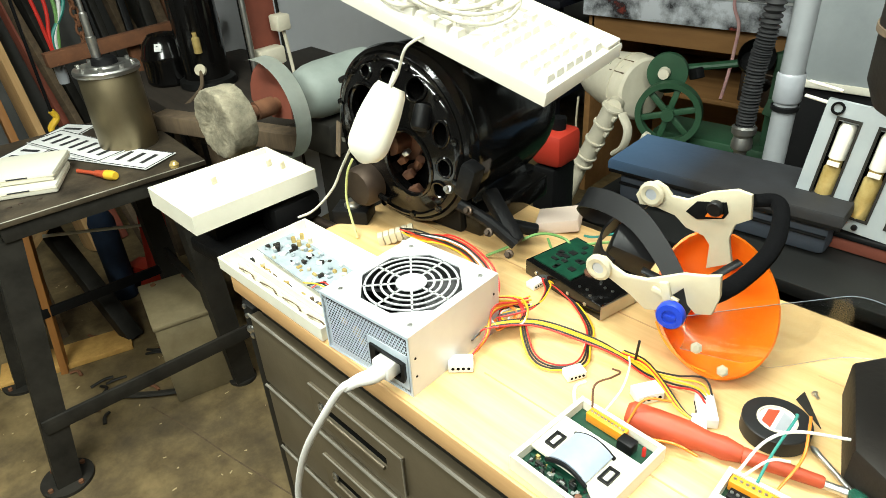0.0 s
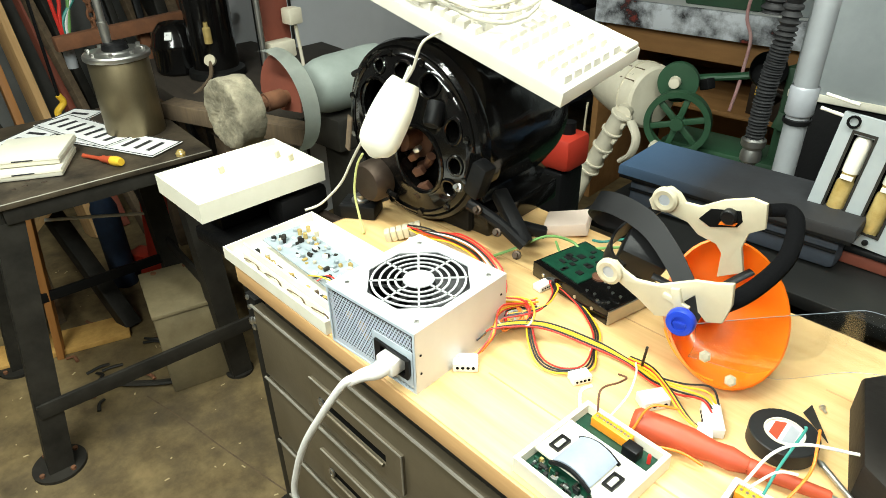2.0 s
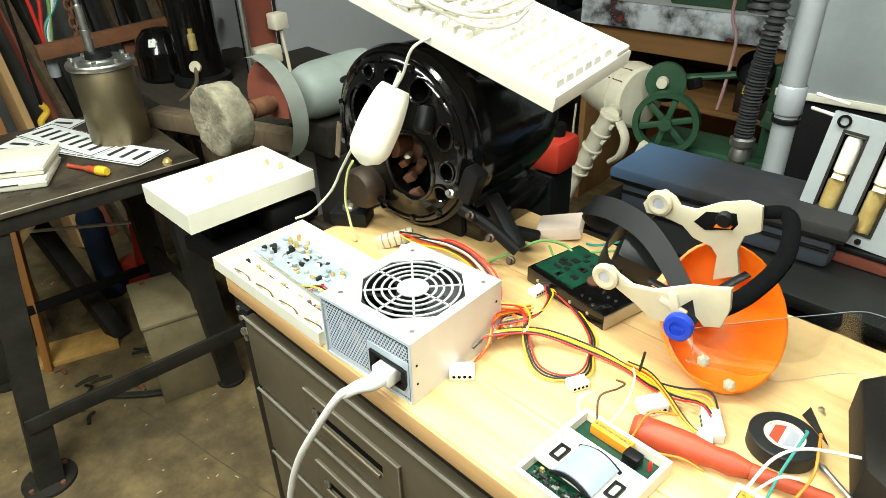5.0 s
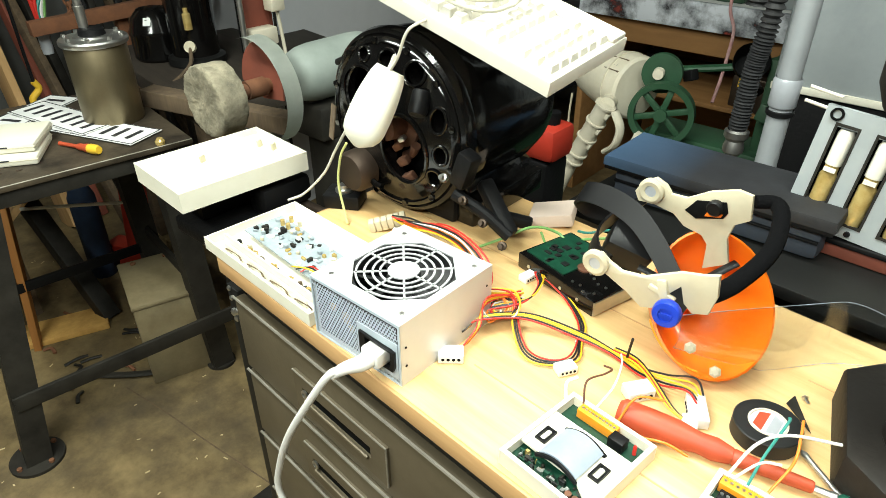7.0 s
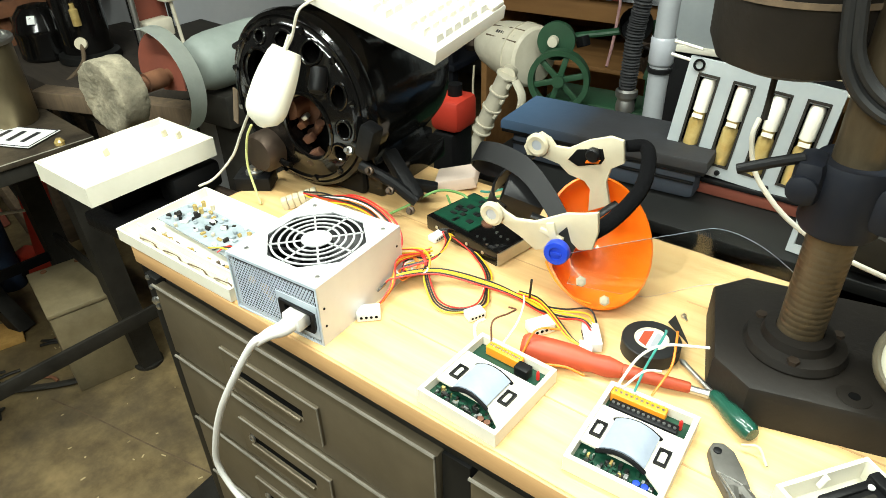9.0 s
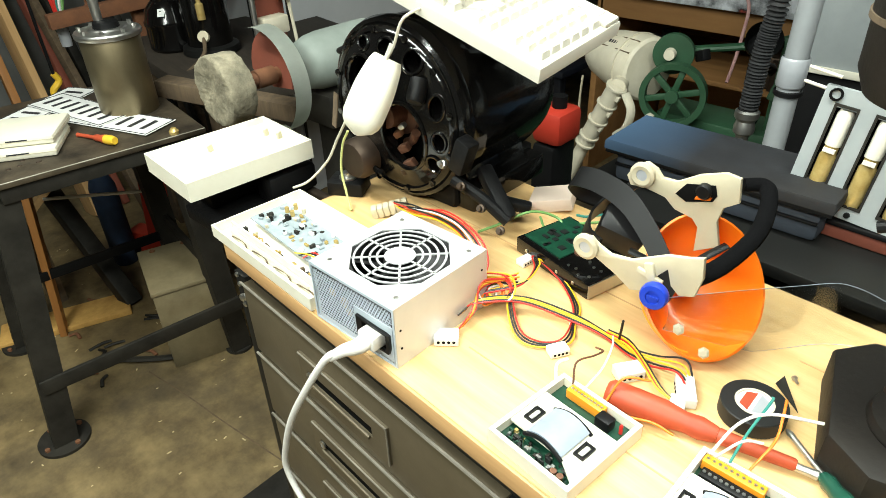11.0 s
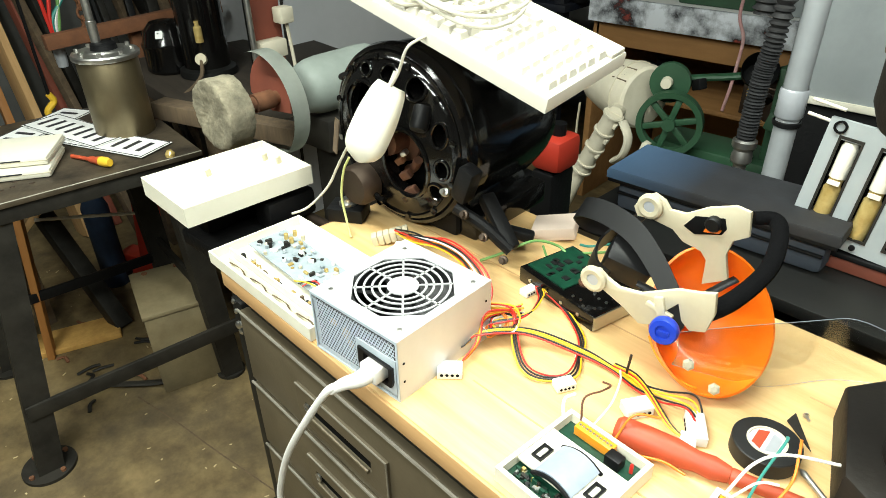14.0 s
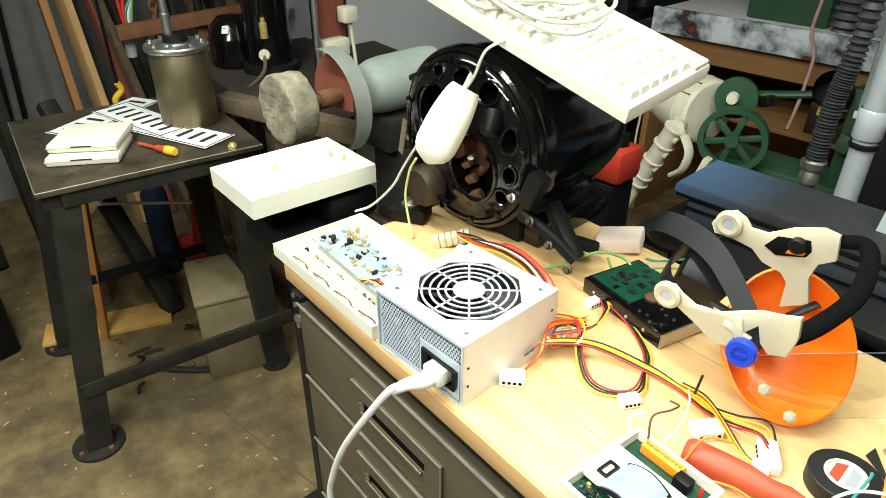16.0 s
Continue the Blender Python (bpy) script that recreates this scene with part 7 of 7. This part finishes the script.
for k in range(9):
    s_ = thing("machine_part", T(-1.62 + 0.06 * k, 2.35 + jig(0.1), 0.891 if k % 2 else 0.481, rz=jig(60)), "grimy metal machine part on the steel shelf", "machine part", "parts on the steel shelf")
    part("body", lathe(B(), [(0, 0), (0.035, 0), (0.05, 0.03), (0.03, 0.06), (0.03, 0.1), (0, 0.1)], seg=14), random.choice(("worn_iron", "cast_black", "rust", "bright_steel")), s_)

# ---- pole, flexible hose, grille, long black case ----
po = thing("grey_pole", T(*POLE), "grey painted steel pole with a taped joint", "pole")
part("pole", cyl(B(), 0.0225, 2.89, T(0, 0, 0, *POLEROT), 28), "grey_pole", po)
part("tape_joint", lathe(B(), [(0.025, 0), (0.0275, 0.004), (0.027, 0.03), (0.0275, 0.055), (0.025, 0.06)], T(0, 0, 0, *POLEROT) @ T(0, 0, POLEJ), 28), "label", po, "wrapped pale tape")
part("black_ring", lathe(B(), [(0.025, 0), (0.0275, 0.002), (0.0275, 0.010), (0.025, 0.012)], T(0, 0, 0, *POLEROT) @ T(0, 0, POLEJ - 0.018), 28), "cast_black", po)
fh = thing("flexible_hose", Matrix(), "ribbed grey flexible steel hose hanging by the pole", "hose")
b = B()
hp = smooth_path(HOSE, 60)
tube(b, hp, lambda s: 0.0205 + 0.0045 * math.sin(s * 2 * math.pi * 90), 16, 0)
part("ribs", b, "hose", fh)
part("end_fitting", lathe(B(), [(0.024, 0), (0.030, 0.005), (0.030, 0.02), (0.022, 0.03), (0.026, 0.045), (0.026, 0.06), (0.016, 0.07), (0.016, 0.09), (0, 0.09)], T(*HOSE[-1], 180, 0, 0), 20), "bright_steel", fh, "bright end fitting")
fh2 = thing("flexible_hose", Matrix(), "short end of a ribbed grey steel hose", "hose")
b = B()
tube(b, smooth_path(HOSE2, 60), lambda s: 0.030 + 0.006 * math.sin(s * 2 * math.pi * 62), 16, 0)
part("ribs", b, "hose", fh2)

ls = thing("back_table", T(0.42, 0.625, 0, rz=-3), "narrow black steel table behind the wooden bench", "table")
part("top", box(B(), 1.04, 0.30, 0.02, T(0, 0, 0.9105), 0.002), "black_steel", ls)
for px in (-0.46, 0.46):
    part("leg", box(B(), 0.04, 0.22, 0.909, T(px, 0.02, 0), 0.002), "black_steel", ls)
part("back_sheet", box(B(), 0.88, 0.01, 0.7, T(0, 0.08, 0.15)), "black_steel", ls)
case = thing("long_case", T(*CASE), "long black case with a blue end", "case")
part("body", box(B(), CASEL - 0.03, 0.118, 0.058, T(CASEL / 2, 0.004, 0), 0.010), "case_body", case, "dusty blue-grey lower body")
lid = B()
plate(lid, [(0, -0.069), (CASEL, -0.069), (CASEL, 0.069), (0, 0.069)], 0.018, T(0, 0, 0.059), 0.006)
part("lid", lid, "case_blue", case, "black lid turning blue and paler towards one end")
part("lid_lip", box(B(), CASEL - 0.004, 0.004, 0.010, T(CASEL / 2, -0.0665, 0.0525), 0.001), "cast_black", case)
part("strip", box(B(), CASEL * 0.9, 0.006, 0.004, T(CASEL / 2, -0.057, 0.030), 0.001), "cast_black", case)

ledge = thing("wooden_chest", T(0.36, 0.66, 0.931, rz=-3), "reddish brown wooden chest at the back of the bench", "chest")
part("body", box(B(), 0.46, 0.11, 0.022, None, 0.004), "oxide_red", ledge)
part("lid", box(B(), 0.47, 0.12, 0.008, T(0, 0, 0.0222), 0.002), "cast_black", ledge)
gl = thing("fuse_panel", T(*GRL), "light grey metal panel with four windows showing yellowed glass tubes", "panel")
GM = T(0, 0, 0, *GRR)
gw, gh = 0.222, 0.172
b = B()
xs = [-gw / 2, -0.0925, -0.0595, -0.0395, -0.0065, 0.0135, 0.0465, 0.0665, 0.0975, gw / 2]
for k in range(0, 9, 2):
    box(b, xs[k + 1] - xs[k], 0.012, gh, GM @ T((xs[k] + xs[k + 1]) / 2, 0, 0))
box(b, gw - 0.002, 0.0116, 0.018, GM @ T(0, 0, 0.0))
box(b, gw - 0.002, 0.0116, 0.026, GM @ T(0, 0, gh - 0.026))
part("frame", b, "grille_grey", gl, smooth=False)
for k in range(4):
    cx = (xs[2 * k + 1] + xs[2 * k + 2]) / 2
    # black sheet stands in for the shade behind each window
    w = part("window", box(B(), 0.034, 0.002, gh - 0.03, GM @ T(cx, 0.012, 0.014)), "dark", gl, "dark window opening")
    b = B()
    ringplate(b, [(-0.0165, 0), (0.0165, 0), (0.0165, 0.134), (-0.0165, 0.134)], [(-0.013, 0.004), (0.013, 0.004), (0.013, 0.130), (-0.013, 0.130)], 0.002, GM @ T(cx, -0.005, 0.0175, 90, 0, 0))
    part("window_frame", b, "leg_steel", w)
    part("glass_tube", lathe(B(), [(0, 0.020), (0.011, 0.020), (0.012, 0.026), (0.012, 0.078), (0.0095, 0.082), (0.0095, 0.128), (0.008, 0.134), (0, 0.134)], GM @ T(cx, 0.004, 0.0), 20), "brass", w, "yellowed tube")
    # the bright highlight on the tube's upper half, painted as a white sleeve
    part("tube_cap", lathe(B(), [(0.0098, 0.092), (0.0112, 0.093), (0.0112, 0.138), (0.009, 0.144), (0, 0.144)], GM @ T(cx, 0.004, 0.0), 20), "porcelain", w, "white sleeve painting the blown highlight on the upper tube")
    part("contact", box(B(), 0.016, 0.004, 0.006, GM @ T(cx + 0.001, -0.0085, 0.084)), "porcelain", w)
for cx in (-0.104, -0.02, 0.055, 0.104):
    part("screw", lathe(B(), [(0.0045, 0), (0.004, 0.003), (0, 0.0035)], GM @ T(cx, -0.006, 0.008, 90, 0, 0), 10), "cast_black", gl)
part("hole_boss", lathe(B(), [(0.006, 0), (0.009, 0), (0.009, 0.003), (0.006, 0.003)], GM @ T(-0.095, -0.006, gh - 0.010, 90, 0, 0), 14, closed=True), "dark", gl)
for cz in (gh - 0.008, gh + 0.012):
    part("rod", cyl(B(), 0.0025, 0.045, GM @ T(-0.098, 0.0, cz, 0, -86, 0), 8), "porcelain", gl, "white steel rod")
    part("rod", cyl(B(), 0.0025, 0.055, GM @ T(0.075, 0.0, cz, 0, 86, 0), 8), "porcelain", gl)
pn = thing("grey_board", T(*GBOARD), "light grey sheet metal cabinet behind the drill", "cabinet")
part("base", box(B(), 0.46, 0.18, 0.925, None, 0.006), "cast_black", pn, "dark steel base")
part("body", box(B(), 0.48, 0.20, 0.62, T(0, 0, 0.926), 0.006), "grille_grey", pn)
part("edge_trim", box(B(), 0.484, 0.006, 0.018, T(0, -0.103, 0.930), 0.002), "white_plastic", pn, "white lower edge trim")
dm = thing("machine_housing", T(0.66, 0.86, 0), "dark machine housing with a grey pipe standing on it", "machine")
part("body", box(B(), 0.30, 0.16, 1.055, None, 0.02), "worn_iron", dm)
part("pipe", tube(B(), [(-0.115, -0.03, 1.05), (-0.125, -0.03, 1.10), (-0.165, -0.03, 1.26), (-0.20, -0.03, 1.40)], 0.0145, 14), "grey_pole", dm, "grey plastic pipe")
part("pipe_collar", lathe(B(), [(0.0146, 0), (0.018, 0), (0.018, 0.004), (0.0146, 0.004)], T(-0.125, -0.03, 1.098, 0, -14, 0), 16, closed=True), "porcelain", dm)
dc = thing("motor_block", T(0.528, 0.535, 0.9305, rz=-8), "small black motor block behind the drill column", "motor")
part("body", box(B(), 0.065, 0.11, 0.085, None, 0.012), "cast_black", dc)
part("cover", lathe(B(), [(0, 0), (0.026, 0), (0.028, 0.004), (0.026, 0.012), (0, 0.014)], T(0, -0.054, 0.043, 90, 0, 0), 24), "leg_steel", dc)
ap = thing("label_printer", T(0.640, 0.525, 0.9305, rz=-6), "white and cream plastic desktop printer on the bench", "printer")
part("body", box(B(), 0.14, 0.13, 0.045, None, 0.010), "grey_panel", ap)
part("cover", box(B(), 0.12, 0.12, 0.050, T(0.004, 0.002, 0.046), 0.014), "cream_plastic", ap, "cream upper cover")
part("paper_slot", box(B(), 0.10, 0.004, 0.012, T(0.004, -0.059, 0.072), 0.001), "case_blue", ap)
part("latch", box(B(), 0.004, 0.010, 0.030, T(-0.071, -0.02, 0.025), 0.001), "label", ap)
wc = wires("white_hose", [(0.352, 0.46, 1.130), (0.350, 0.45, 1.109), (0.358, 0.45, 1.075), (0.375, 0.45, 1.045), (0.418, 0.45, 1.005), (0.48, 0.45, 0.975), (0.56, 0.45, 0.955), (0.66, 0.45, 0.936)], 0.0034, "beige_cable", "pale grey hose bending down behind the visor")
rc = thing("red_canister", T(-0.40, 0.90, 0), "red and black plastic canister behind the motor", "canister")
part("body", box(B(), 0.065, 0.10, 0.80, None, 0.012), "cast_black", rc)
part("shoulder", box(B(), 0.085, 0.10, 0.085, T(0.005, 0, 0.801), 0.018), "bright_red", rc, "bright red plastic upper part")
part("neck", cyl(B(), 0.018, 0.03, T(0.01, 0, 0.884), 14), "cast_black", rc)
lump = thing("steel_bracket", T(0.445, 0.50, 0.931, rz=-10), "pale grey slotted bracket on the bench", "bracket")
b = B()
ringplate(b, [(-0.022, 0), (0.022, 0), (0.022, 0.05), (-0.022, 0.05)], [(-0.014, 0.012), (0.014, 0.012), (0.014, 0.036), (-0.014, 0.036)], 0.006, T(0, 0, 0, 75, 0, 0))
part("body", b, "grille_grey", lump)
cb = thing("card_piece", T(-0.085, 0.435, 0.9305, rz=25), "folded piece of pale card on the bench", "card")
part("sheet", box(B(), 0.07, 0.055, 0.022, T(0, 0, 0, 0, -12, 0), 0.003), "cardboard", cb)
# slanted bar and offcuts under the steel table
board("steel_bar", (-1.752, 0.235, 0.0), (-2.27, 0.13, 0.70), 0.06, 0.05, "leg_steel", "grey steel bar leaning under the steel table", "", "bar")
board("wooden_offcut", (-1.775, -0.005, 0.0), (-1.745, 0.055, 0.62), 0.045, 0.022, "orange_wood", "yellow-brown wooden offcut standing under the table", "", "board")
board("wooden_offcut", (-2.02, 0.02, 0.30), (-1.93, 0.20, 0.50), 0.09, 0.022, "pine", "short pale wooden offcut leaning under the table", "", "board")
board("wooden_prop", (-1.99, 0.06, 0.0), (-1.99, 0.06, 0.335), 0.05, 0.05, "old_wood", "dark wooden prop under the short offcut", "", "block")
# red and blue things under the steel table
jk = thing("trolley_jack", T(-1.99, 0.47, 0, rz=20), "red painted trolley jack under the table", "jack")
b = B()
box(b, 0.24, 0.08, 0.09, T(0, 0, 0.02), 0.01)
box(b, 0.07, 0.08, 0.40, T(0.03, 0.0, 0.10, 0, 8, 0), 0.012)
part("body", b, "bright_red", jk)
part("wheel", lathe(B(), [(0, -0.02), (0.04, -0.02), (0.045, 0.0), (0.04, 0.02), (0, 0.02)], T(-0.1, -0.06, 0.045, 90, 0, 0), 20), "cast_black", jk)
bc = thing("blue_cylinder", T(-2.06, 0.355, 0), "dark blue cylinder under the table", "cylinder")
part("body", lathe(B(), [(0, 0), (0.045, 0), (0.048, 0.01), (0.048, 0.34), (0.03, 0.39), (0, 0.40)], seg=28), "blue_end", bc)
rod = wires("white_rod", [(-1.86, 0.11, 0.455), (-1.80, 0.23, 0.440), (-1.72, 0.385, 0.42)], 0.006, "porcelain", "white stick lying under the table")
